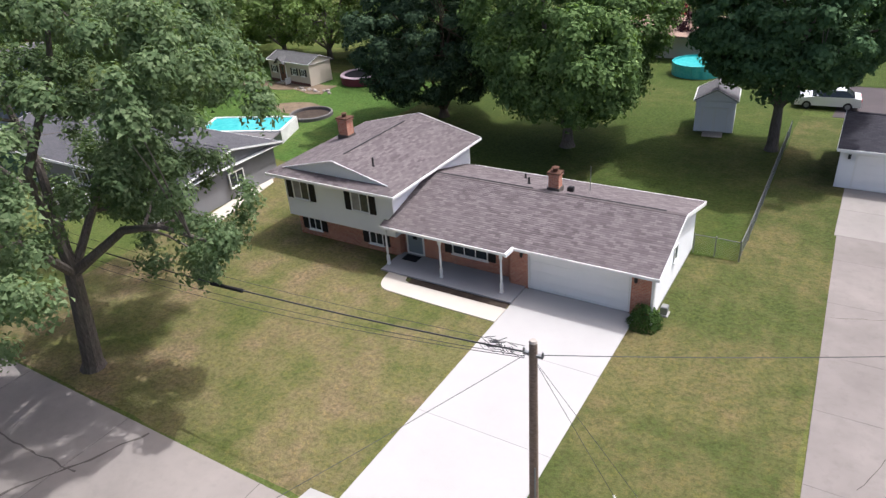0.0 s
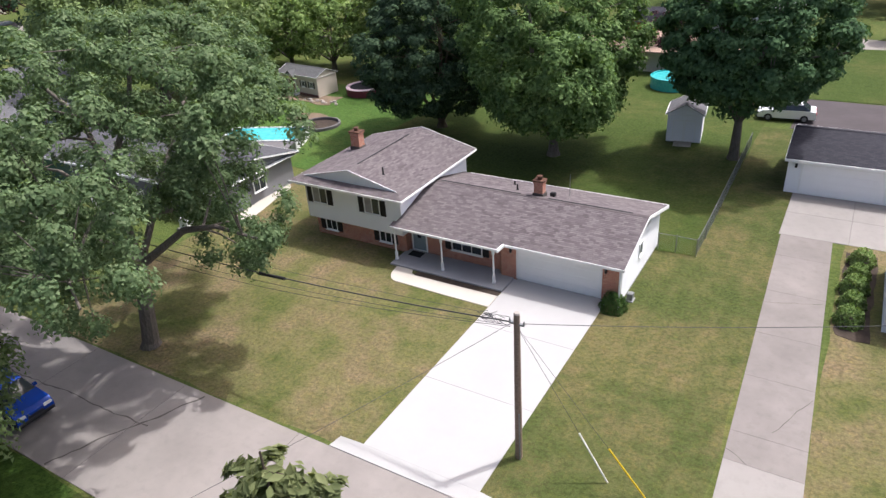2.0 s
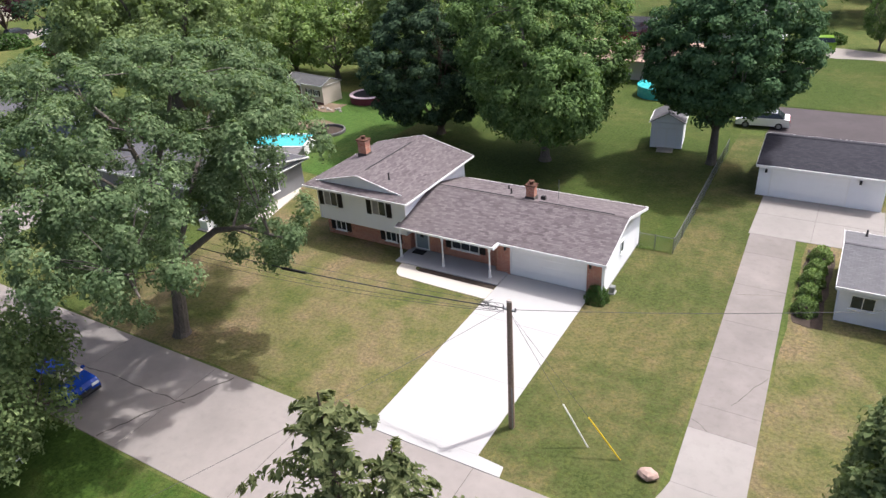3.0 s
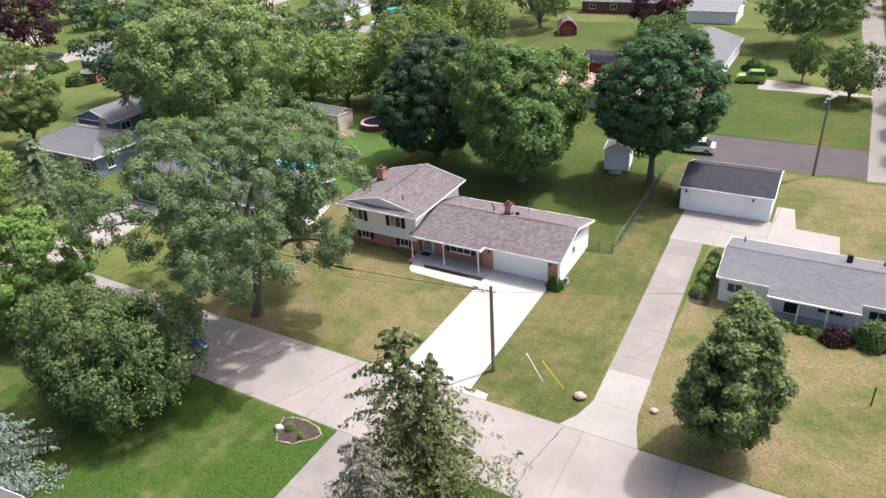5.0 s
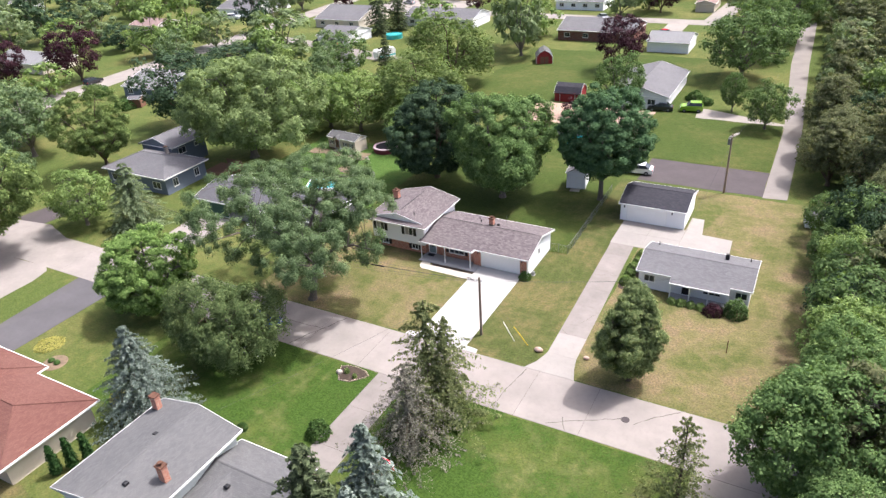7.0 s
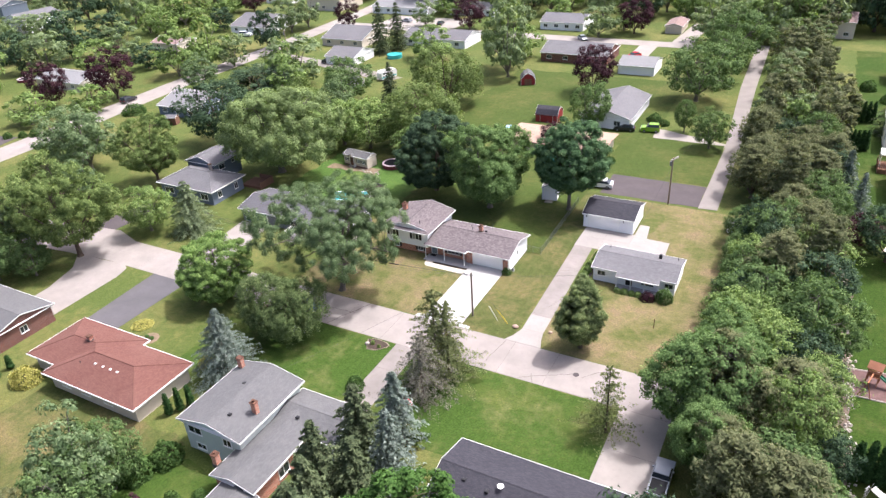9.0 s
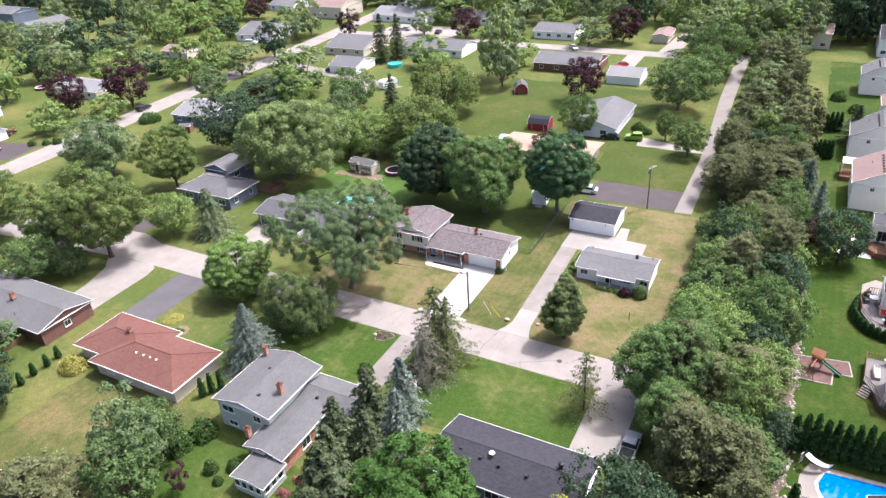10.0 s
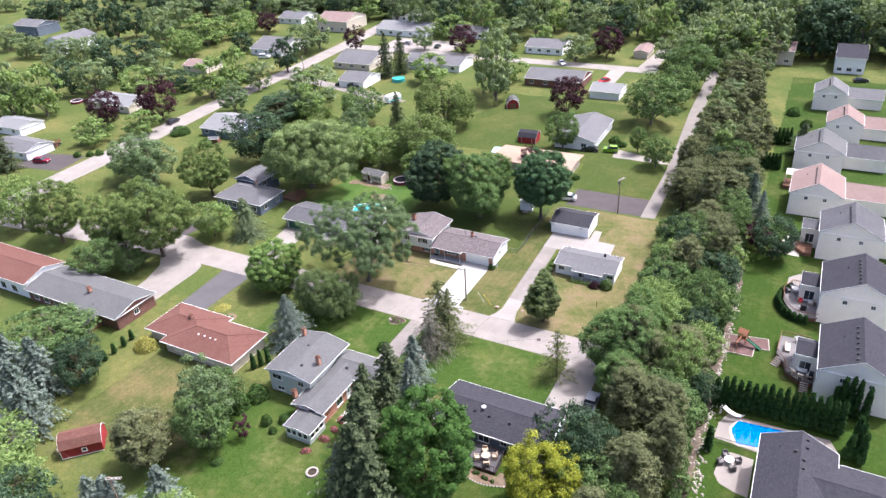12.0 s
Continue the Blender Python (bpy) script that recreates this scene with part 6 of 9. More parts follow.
settle(broad_tree("pear_tree", LEAF["pear"], M["bark_brown"], "narrow upright tree on the verge", 17, 11.0, 8.2, 620, 120, 0.2, 0.01, 0.55, cone=0.72, puff=0.72, aspect=0.75, soft=0.4), 16.4, -13.2)
settle(conifer("hemlock_tree", LEAF["spruce"], M["bark_brown"], "ragged dark hemlock on the street's edge", 18, 12.9, 8.0, 21, 10, 80, 0.27, 0.3, 0.03, 0.7, 0.45), 2.4, -25.3)
settle(conifer("hemlock_tree", LEAF["spruce"], M["bark_brown"], "shorter leaning stem of the ragged hemlock", 24, 10.9, 6.2, 18, 9, 64, 0.27, 0.3, 0.05, 0.65, 0.5), 3.6, -24.4)
settle(conifer("hemlock_tree", LEAF["grey_needle"], M["bark_brown"], "half-bare greyish hemlock beside a taller one", 19, 9.2, 7.2, 20, 10, 80, 0.19, 0.4, 0.03, 0.6, 0.45), 2.6, -29.2)
settle(conifer("blue_spruce", LEAF["blue_spruce"], M["bark_brown"], "full silver-blue spruce on the lawn", 20, 10.0, 9.4, 22, 17, 95, 0.22, 0.22, 0.03, 0.85, 0.16), -21.6, -35.6)
settle(conifer("young_spruce", LEAF["spruce"], M["bark_brown"], "slender open spruce on the lawn's edge", 21, 9.2, 6.8, 15, 9, 52, 0.22, 0.05, 0.06, 0.72, 0.3), 23.4, -26.2)
settle(conifer("norway_spruce", LEAF["norway"], M["bark_brown"], "dense green spruce before the blue house", 22, 10.0, 9.4, 15, 18, 110, 0.26, 0.3, 0.02, 0.85, 0.1), -55.2, -8.4)

settle(broad_tree("ash_tree", LEAF["ash"], M["bark_grey"], "very large light green tree behind the ranch", 25, 19.0, 22.0, 420, 165, 0.36, 0.08, 0.45, 0.05, 0.12, puff=0.88, aspect=0.8), -57.5, 18.5)
OAK = settle(broad_tree("oak_tree", LEAF["oak"], M["bark_brown"], "large spreading green tree by the brick house", 26, 15.5, 14.0, 300, 125, 0.31, 0.14, 0.42, puff=0.88, aspect=0.8), -66.8, -22.8)

settle(broad_tree("linden_tree", LEAF["linden"], M["bark_brown"], "dense deep green tree behind the dark-roofed house", 27, 16.0, 12.5, 480, 100, 0.28, 0.06, 0.28, puff=0.92, aspect=0.8), 15.4, -54.4)

# patterns for the many others, kept under their first place
P_N = settle(broad_tree("deciduous_tree", LEAF["maple_light"], M["bark_grey"], "full green tree at the near end of the belt", 45, 12.5, 10.0, 420, 80, 0.24, 0.06, 0.4, puff=0.84, aspect=0.8, soft=0.4), 31.6, -21.5)
tagged(P_N, group="tree belt")
P_A = settle(broad_tree("deciduous_tree", LEAF["maple"], M["bark_grey"], "full green shade tree in a garden", 31, 12, 11.4, 210, 38, 0.4, 0.1, 0.3, puff=0.86, aspect=0.8, soft=0.3), -72.5, -33.5)
P_B = settle(broad_tree("deciduous_tree", LEAF["bright"], M["bark_grey"], "light green shade tree in a garden", 32, 12, 11.4, 210, 38, 0.4, 0.1, 0.32, 0, 0.08, puff=0.86, aspect=0.8, soft=0.3), -62.6, -11.4)
P_C = settle(broad_tree("deciduous_tree", LEAF["locust"], M["bark_grey"], "loose grey-green shade tree in a garden", 33, 12, 11.6, 120, 62, 0.41, 0.12, 0.36, 0, 0.12, puff=0.86, aspect=0.7), -62.0, 45.5)
P_W = settle(broad_tree("willow_tree", LEAF["willow"], M["bark_brown"], "pale green drooping willow tree", 34, 12, 12, 150, 95, 0.34, 0.1, 0.4, 0.3, puff=0.88), -37.5, 42.0)
P_R = settle(broad_tree("plum_tree", LEAF["plum"], M["bark_brown"], "round purple-leaved plum tree", 35, 12, 12, 100, 70, 0.42, 0.06, 0.2, puff=0.96, aspect=0.8), -13.7, 90.3)
P_D = settle(broad_tree("deciduous_tree", LEAF["maple_dark"], M["bark_brown"], "dark green shade tree in a garden", 36, 12, 11.4, 210, 38, 0.4, 0.1, 0.28, puff=0.90, aspect=0.8, soft=0.3), -81.7, 27.0)
P_Y = settle(broad_tree("golden_locust", LEAF["yellow"], M["bark_grey"], "yellow-green ornamental tree behind the deck", 37, 12, 12, 180, 120, 0.3, 0.08, 0.42, aspect=0.8), 28.8, -51.0)
P_P = settle(broad_tree("pine_tree", LEAF["pine"], M["bark_brown"], "soft greyish green pine of the tree belt", 38, 14, 8, 330, 34, 0.4, 0.04, 0.6, 0, 0.15, cone=0.45, puff=0.72, aspect=0.36, soft=0.5), 34.0, -20.0)
P_S = settle(conifer("spruce_tree", LEAF["spruce_dark"], M["bark_brown"], "tall dark green spruce tree", 39, 12, 6, 24, 13, 26, 0.4, 0.28, 0.03, 0.8, 0.22), 2.5, -48.0)
P_B2 = settle(conifer("blue_spruce", LEAF["blue_spruce"], M["bark_brown"], "silver-blue spruce in a garden", 40, 12, 7, 24, 11, 16, 0.5, 0.25, 0.03, 0.85, 0.15), -44.5, -69.0)
FAR_P = settle(broad_tree("pine_tree", LEAF["pine"], M["bark_brown"], "soft greyish green pine of the tree belt", 44, 14, 8, 70, 50, 0.6, 0.04, 0.45, 0, 0.1, cone=0.5, puff=0.80, aspect=0.5), 32.0, 122.0)
# the far leaf colour carries the haze of distance
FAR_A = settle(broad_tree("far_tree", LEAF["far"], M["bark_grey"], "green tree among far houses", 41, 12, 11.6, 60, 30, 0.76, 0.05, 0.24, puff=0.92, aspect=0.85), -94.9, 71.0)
FAR_B = settle(broad_tree("far_tree", LEAF["bright"], M["bark_grey"], "light green tree among far houses", 42, 12, 11.6, 60, 30, 0.76, 0.05, 0.24, puff=0.92, aspect=0.85), -71.0, 109.0)
FAR_D = settle(broad_tree("far_tree", LEAF["maple_dark"], M["bark_brown"], "dark tree of the far woods", 43, 12, 11.6, 60, 30, 0.76, 0.05, 0.24, puff=0.92, aspect=0.85), -25.0, 232.0)
for ob, (sx, sz) in ((P_A, (0.8, 0.7)), (P_B, (0.72, 0.72)), (P_C, (0.83, 0.98)), (P_W, (1.6, 1.15)), (P_R, (0.9, 1.0)), (P_D, (1.37, 1.25)),
                     (P_Y, (0.74, 0.86)), (P_S, (1.2, 1.05)), (P_B2, (1.3, 1.15)), (FAR_A, (1.55, 1.1)), (FAR_B, (1.15, 0.85)), (FAR_D, (1.6, 1.7))):
    ob.scale = (sx, sx, sz)


def grove(kind, places, base_w, base_h, group=""):
    """Copies of one pattern: x, y, height, width in turn."""
    for i, (x, y, h, w) in enumerate(places):
        c = copy_thing(kind, Matrix.Identity(4))
        c.location, c.rotation_euler = (x, y, 0), (0, 0, i * 2.4 + x)
        c.scale = (w / base_w, w / base_w, h / base_h)
        if group:
            tagged(c, group=group)


grove(P_A, [(-68.0, -30.0, 6, 6), (12.0, 90.4, 14.5, 16), (15.5, 127, 15.5, 16), (19.9, 60.1, 8.2, 7.4), (13.5, 67.8, 7.4, 4.6),
            (-6.0, 63.8, 10.5, 9), (-59.0, -55.0, 8, 15), (-70.0, 62.0, 12, 13), (15.5, 108, 13, 12)], 12, 12)
grove(P_B, [(-47.0, 36.0, 11, 12), (-54.0, 36.0, 10, 12), (-32.0, 36.5, 10, 10), (-110.0, -26.0, 13, 12), (-34.0, 32.5, 8, 9), (-60.0, 33.0, 9, 10)], 12, 12)
grove(P_C, [(-76.0, -24.5, 10, 8), (-106.0, 6.0, 12, 16), (-98.0, 4.0, 13, 14), (-19.1, -57.9, 12, 9), (-85.0, -8.0, 9, 9)], 12, 12)
grove(P_W, [(-44.6, 68.8, 14.7, 19), (-68.0, 40.0, 12, 13)], 12, 12)
grove(P_R, [(-19.7, 156.5, 12, 10.4), (-77.2, 148.5, 11.3, 12), (-189, 160, 9.4, 11.5), (-124.2, 139.7, 10.6, 8.2), (-138.2, 44.1, 13.9, 12.4), (-151, 32.6, 12.3, 9.4), (-9.5, 49.0, 6.0, 5.0), (47.0, 27.5, 5.0, 5.5)], 12, 12)
grove(P_D, [(50.4, 23.6, 9.2, 9.0), (-99.6, 60.4, 8, 20), (31.8, -44.6, 12, 9), (-26.5, -84.0, 12.6, 11)], 12, 12)
grove(P_S, [(-90.9, 110.4, 16.6, 7.2), (-88.2, 116.7, 15.4, 6.7), (-57.8, 62.5, 11.9, 5.2), (1.5, -40.4, 10.4, 6.0), (8.7, -57.6, 17.6, 9.0), (4.5, -52.0, 13, 6.5), (9.8, -61.0, 16, 8.5), (5.6, -47.0, 11, 5.5), (12.8, -62.5, 15, 8), (-149, -4.0, 14, 7), (52.0, 80.0, 9, 6)], 5, 12)
grove(P_B2, [(3.8, -36.7, 10.0, 6.8), (6.0, -41.6, 10.0, 6.0), (4.7, -58.4, 8.3, 4.7), (-49.5, -73.0, 12, 8), (44.2, 42.2, 10, 6), (46.5, 38.0, 8, 5), (-18.5, -75.5, 9, 7)], 7, 12)
def split_grove(kind, places, base_w, base_h):
    """As grove(), with a broad crown made of two or three neighbouring trees."""
    out = []
    for x, yy, h, w in places:
        if w < 17:
            out.append((x, yy, h, w))
            continue
        n = 2 if w < 24 else 3
        for i in range(n):
            a = x + 6.28 * i / n
            out.append((x + math.cos(a) * w * 0.24, yy + math.sin(a) * w * 0.24, h * (1.0 - 0.08 * i), w * 0.6))
    grove(kind, out, base_w, base_h)


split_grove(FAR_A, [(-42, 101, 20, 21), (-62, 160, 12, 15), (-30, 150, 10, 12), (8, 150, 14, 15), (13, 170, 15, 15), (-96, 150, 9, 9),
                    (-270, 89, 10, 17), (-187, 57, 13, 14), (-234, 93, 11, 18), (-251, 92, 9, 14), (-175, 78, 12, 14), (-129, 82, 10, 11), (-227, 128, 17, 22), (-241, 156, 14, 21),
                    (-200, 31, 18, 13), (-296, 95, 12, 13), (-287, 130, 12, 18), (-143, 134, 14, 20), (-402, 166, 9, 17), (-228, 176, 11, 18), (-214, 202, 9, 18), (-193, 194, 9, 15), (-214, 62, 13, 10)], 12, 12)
split_grove(FAR_B, [(-134, 31.5, 8, 11), (-50, 168, 9, 10), (-45, 118, 10, 12), (-24, 160, 7, 8), (-142, 20, 8, 11),
                    (-188, 31, 18, 22), (-198, 113, 12, 19), (-137, 73, 16, 22), (-204, 134, 13, 26), (-196, 152, 12, 20), (-92, 64, 13, 17), (-96, 172, 10, 16), (-171, 64, 10, 15)], 12, 12)
split_grove(FAR_D, [(-197, 54, 14, 12), (-195, 74, 17, 16), (-205, 98, 11, 15), (-174, 125, 9, 10), (-253, 129, 18, 20), (-288, 145, 15, 19), (-341, 150, 13, 24), (-133, 104, 14, 10),
                    (-157, 72, 8, 11), (-141, 204, 12, 16), (-167, 212, 12, 17), (-196, 212, 12, 18), (-244, 202, 13, 19), (-263, 192, 13, 20), (-293, 186, 13, 21), (-342, 172, 13, 20)], 12, 12)
grove(P_C, [(-119, 58, 10, 12)], 12, 12)

for x, yy, k, r in ((-78.5, -25.2, 0.78, 1.0), (-94.3, -27.0, 0.85, 2.0), (-78.5, 4.7, 0.8, 4.0)):
    c = copy_thing(OAK, Matrix.Identity(4))
    c.location, c.rotation_euler, c.scale = (x, yy, 0), (0, 0, r), (k, k, k)
    tagged(c, "full green shade tree in a garden")

# the belt of pines and broadleaf trees between the lane and the white houses
belt = random.Random(5)
y = -70.0
while y < 215:
    for x in ((30.0, 35.5, 41.0) if y < 75 else (31.5, 38.5)):
        lim = 27.0 if y > 28 else (29.5 if y < -25 else 32.0)
        xx = x + belt.uniform(-1.8, 1.8)
        if xx < lim + (2.5 if y < 28 else 0.5) or (24 < y < 46 and xx < 30.0):
            continue
        if -44 < y < -20 and xx < 33:
            continue
        h, w = belt.uniform(9.5, 14.5), belt.uniform(6.5, 10.0)
        if y > 60:
            xx -= (y - 60) * 0.035
        k = belt.random()
        far_off = y > 62
        src, bw, bh = (P_P, 8, 14) if k < 0.5 else ((P_A, 12, 12) if k < 0.72 else ((P_B, 12, 12) if k < 0.8 else (P_D, 12, 12)))
        if far_off and src is not P_P:
            src, bw, bh = (FAR_A if k < 0.8 else FAR_B), 12, 12
        elif far_off:
            src = FAR_P
        if bh == 12:
            h *= 0.78
        c = copy_thing(src, Matrix.Identity(4))
        c.location, c.rotation_euler = (xx, y + belt.uniform(-1.5, 1.5), 0), (0, 0, belt.uniform(0, 6.28))
        c.scale = (w / bw, w / bw, h / bh)
        tagged(c, group="tree belt")
    y += 5.8 if y < 110 else 9.0

# broad trees and shrubs at the edge of the belt, overhanging the drive's end
grove(P_N, [(33.4, -14.5, 10.5, 8.5), (33.6, -27.5, 9.5, 7.0)], 10, 12.5, "tree belt")
grove(P_A, [(33.6, 4.5, 8.5, 8.0), (31.6, 14.0, 5.5, 5.5), (30.6, 22.0, 6.0, 5.0)], 12, 12, "tree belt")
grove(P_B, [(33.6, -8.0, 9.0, 8.0), (33.2, 9.0, 8.0, 6.5), (41.5, 12.0, 9.0, 8.5), (42.2, -2.0, 8.0, 8.0), (43.0, -14.0, 7.0, 6.5)], 12, 12, "tree belt")
grove(P_D, [(33.0, 1.0, 7.5, 6.0), (33.4, 17.5, 9.5, 7.0), (44.0, -24.0, 6.0, 5.0)], 12, 12, "tree belt")

B_H = settle(bush("hedge_shrub", LEAF["maple"], "loose green shrub at the foot of the tree belt", 61, 2.6, 2.4, 2.2, 700, 0.28), 44.4, 47.0)
grove(P_A, [(-19.6, -54.6, 9, 7), (-17.0, -60.5, 10, 8)], 12, 12)
grove(P_B, [(-39.5, -78.0, 9, 13), (-31.5, -81.0, 8, 11), (-9.0, -74.5, 7, 7)], 12, 12)
grove(P_P, [(-23.0, -67.0, 11.0, 10.5)], 8, 14)
grove(P_D, [(-46.5, -58.5, 9, 8)], 12, 12)
grove(P_B2, [(-13.5, -71.5, 9, 7), (-21.5, -76.0, 8, 6), (-50.5, -62.5, 11.5, 9), (-55.5, -64.0, 12, 9.5)], 7, 12)

# hedgerow shrubs along the belt's garden side
for i in range(26):
    yy = -46 + i * 3.1 + belt.uniform(-1, 1)
    c = copy_thing(B_H, Matrix.Identity(4))
    c.location, c.rotation_euler = (45.0 - 0.02 * (yy + 48) + belt.uniform(-1.2, 0.3), yy, 0), (0, 0, i * 1.7)
    k = belt.uniform(0.8, 1.7)
    c.scale = (k, k, k * belt.uniform(0.8, 1.3))
    tagged(c, group="belt shrubs")

# trees that close the lane and line the far gardens
fill = random.Random(17)
grove(FAR_B, [(17.0, 152, 15, 13), (30.0, 158, 17, 14), (-8.0, 186, 13, 12)], 12, 12)
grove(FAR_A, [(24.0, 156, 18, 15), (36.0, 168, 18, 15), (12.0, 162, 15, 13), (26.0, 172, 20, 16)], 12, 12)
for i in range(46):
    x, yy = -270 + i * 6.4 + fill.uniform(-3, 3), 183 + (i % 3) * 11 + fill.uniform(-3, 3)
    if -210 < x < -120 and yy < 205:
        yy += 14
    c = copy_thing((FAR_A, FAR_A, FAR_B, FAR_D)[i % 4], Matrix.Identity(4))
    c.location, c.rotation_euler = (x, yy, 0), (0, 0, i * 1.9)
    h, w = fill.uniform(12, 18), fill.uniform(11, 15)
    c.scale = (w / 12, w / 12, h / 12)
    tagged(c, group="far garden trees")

# the woods that close the view
woods = random.Random(9)
for row, (yy, n) in enumerate(((216, 25), (234, 22))):
    for i in range(n):
        x = -330 + i * (470 / n) + woods.uniform(-4, 4)
        c = copy_thing(FAR_D if woods.random() < 0.7 else FAR_A, Matrix.Identity(4))
        c.location, c.rotation_euler = (x, yy + woods.uniform(-6, 6) - max(0, -x - 150) * 0.1, 0), (0, 0, woods.uniform(0, 6.28))
        h, w = woods.uniform(17, 25), woods.uniform(14, 20)
        c.scale = (w / 12, w / 12, h / 12)
        tagged(c, group="far woods")
for i in range(28):
    x, yy = 40 + (i % 12) * 9 + woods.uniform(-3, 3), 178 + (i // 12) * 13 + woods.uniform(-3, 3)
    c = copy_thing(FAR_D if i % 3 else FAR_A, Matrix.Identity(4))
    c.location, c.rotation_euler = (x, yy, 0), (0, 0, i * 1.3)
    h, w = woods.uniform(17, 24), woods.uniform(14, 18)
    c.scale = (w / 12, w / 12, h / 12)
    tagged(c, group="far woods")
P_P.scale = (1.0, 1.0, 1.0)


# ---- plants round the houses ----
settle(bush("boxwood_bush", LEAF["shrub"], "round clipped green bush at the garage corner", 51, 1.5, 1.4, 1.15, 2600, 0.09), 0.98, -0.62)
B_G = settle(bush("round_shrub", LEAF["bright"], "low round shrub in a row by the drive", 52, 1.5, 1.5, 1.1, 1000, 0.14), 11.7, 3.0)
tagged(B_G, group="shrubs by the drive")
for sx, sy, k in ((11.75, 4.6, 0.95), (11.75, 6.2, 1.05), (11.85, 7.8, 0.9), (11.95, 9.5, 1.0)):
    spot(B_G, sx, sy, (k, k, k), sx * 40, "low round yellow-green shrub by the drive", "shrubs by the drive")
for sx, k in ((17.2, 0.9), (18.2, 1.0), (19.2, 0.9), (20.2, 0.95)):
    spot(B_G, sx, 1.0, (k * 0.9, k * 0.8, k * 0.75), sx * 70, "low clipped hedge shrub before the porch", "porch hedge")
settle(bush("barberry_bush", LEAF["plum"], "rounded maroon barberry bush before the grey house", 53, 2.2, 1.8, 1.3, 1400, 0.15), 21.5, 0.6)
settle(bush("viburnum_bush", LEAF["maple"], "large rounded green bush at the house corner", 54, 2.6, 2.4, 2.1, 1800, 0.19), 23.6, 1.2)
B_Y = settle(bush("golden_bush", LEAF["gold_shrub"], "spreading golden-leaved bush by the red house", 55, 4.2, 3.6, 2.3, 1800, 0.24), -44.6, -47.6)
spot(B_Y, -40.5, -32.8, (0.75, 0.8, 0.2), 40, "low golden groundcover by the asphalt drive")
spot(B_Y, -25.6, -35.6, (0.5, 0.5, 0.6), 80, "small golden shrub at the house corner")
B_M = settle(bush("lawn_shrub", LEAF["shrub"], "round green shrub on the lawn", 56, 2.3, 2.3, 1.7, 1200, 0.2), -5.6, -31.2)
for sx, sy, k, kz in ((-12.2, -33.6, 0.45, 0.5), (-14.0, -62.5, 0.8, 0.5), (-10.2, -52.0, 0.9, 0.9), (-10.5, -54.5, 0.6, 0.7), (-12.5, -53.5, 0.8, 1.1), (-17.5, -49.5, 1.6, 1.6),
                      (-19.0, -52.5, 1.8, 1.9), (-106.0, 31.0, 2.2, 1.4), (-122.0, 36.0, 2.8, 1.6), (-138.0, 10.5, 1.0, 1.0), (-134.8, 12.5, 1.0, 1.0), (-132.5, 14.0, 1.1, 1.1), (-129.5, 15.5, 1.0, 1.0),
                      (8.5, 71.0, 1.2, 0.9), (6.0, 73.0, 1.5, 1.2), (3.4, 46.2, 1.0, 0.8), (54.5, 33.5, 1.3, 1.2), (55.8, 31.5, 1.0, 1.4), (45.5, 1.0, 0.7, 0.5), (52.5, 102.0, 1.6, 1.4), (48.5, 111.0, 1.8, 1.6)):
    spot(B_M, sx, sy, (k, k, kz), sx * 33, "round green garden shrub")
B_F = settle(bush("flower_border", LEAF["flower"], "pink and cream flower border along the path", 57, 1.8, 1.2, 0.8, 500, 0.17, "flowers"), -2.6, -52.6)
for sx, sy in ((-2.3, -50.4), (-2.5, -48.4), (-3.6, -55.6), (-20.2, -56.0), (-19.6, -60.0)):
    spot(B_F, sx, sy, (0.9, 0.9, 0.9), sx * 90)
settle(broad_tree("young_plum", LEAF["plum"], M["bark_brown"], "slim young purple-leaved tree on the lawn", 58, 4.2, 2.2, 26, 40, 0.22, 0.12, 0.2), -13.6, -57.0)

# arborvitae: columns of flat sprays
ARB = settle(conifer("arborvitae", LEAF["cedar"], M["bark_brown"], "tall clipped arborvitae column of the pool hedge", 59, 5.0, 1.1, 34, 9, 7, 0.36, -0.9, 0.0, 0.5, 0.06), 46.6, -22.6)
tagged(ARB, group="pool hedge")
for i in range(1, 17):
    k = 1.0 + 0.014 * i + 0.14 * ((i * 7) % 5) / 5
    spot(ARB, 46.6 + i * 1.0, -22.6 + 0.05 * ((i * 3) % 4), (1.0, 1.0, k), i * 50, "", "pool hedge")
for i, (sx, sy, k) in enumerate(((62.6, -17.5, 1.3), (63.5, -17.6, 1.38), (64.4, -17.8, 1.36), (65.6, -18.3, 1.25), (61.9, -17.4, 0.9), (64.5, -24.3, 1.2), (64.9, -25.6, 1.2), (65.2, -27.0, 1.1), (63.8, -26.6, 0.9), (47.1, -32.3, 0.88))):
    spot(ARB, sx, sy, (1.0, 1.0, k), i * 61, "tall narrow arborvitae by the white house", "arborvitae")
for i in range(9):
    spot(ARB, 41.5 + i * 0.95, 84.5 + i * 0.25, (1, 1, 0.95), i * 44, "arborvitae of a back garden screen", "garden screen")
for i in range(7):
    spot(ARB, 43.0 + i * 0.8, 67.6 + i * 0.2, (1, 1, 0.85), i * 44, "arborvitae of a back garden screen", "garden screen")
for i in range(13):
    a = 2.35 + i * 0.2
    spot(ARB, 57.0 + 4.5 * math.cos(a), 8.6 + 5.4 * math.sin(a), (0.8, 0.8, 0.36), i * 33, "low arborvitae round the curved deck", "deck hedge")
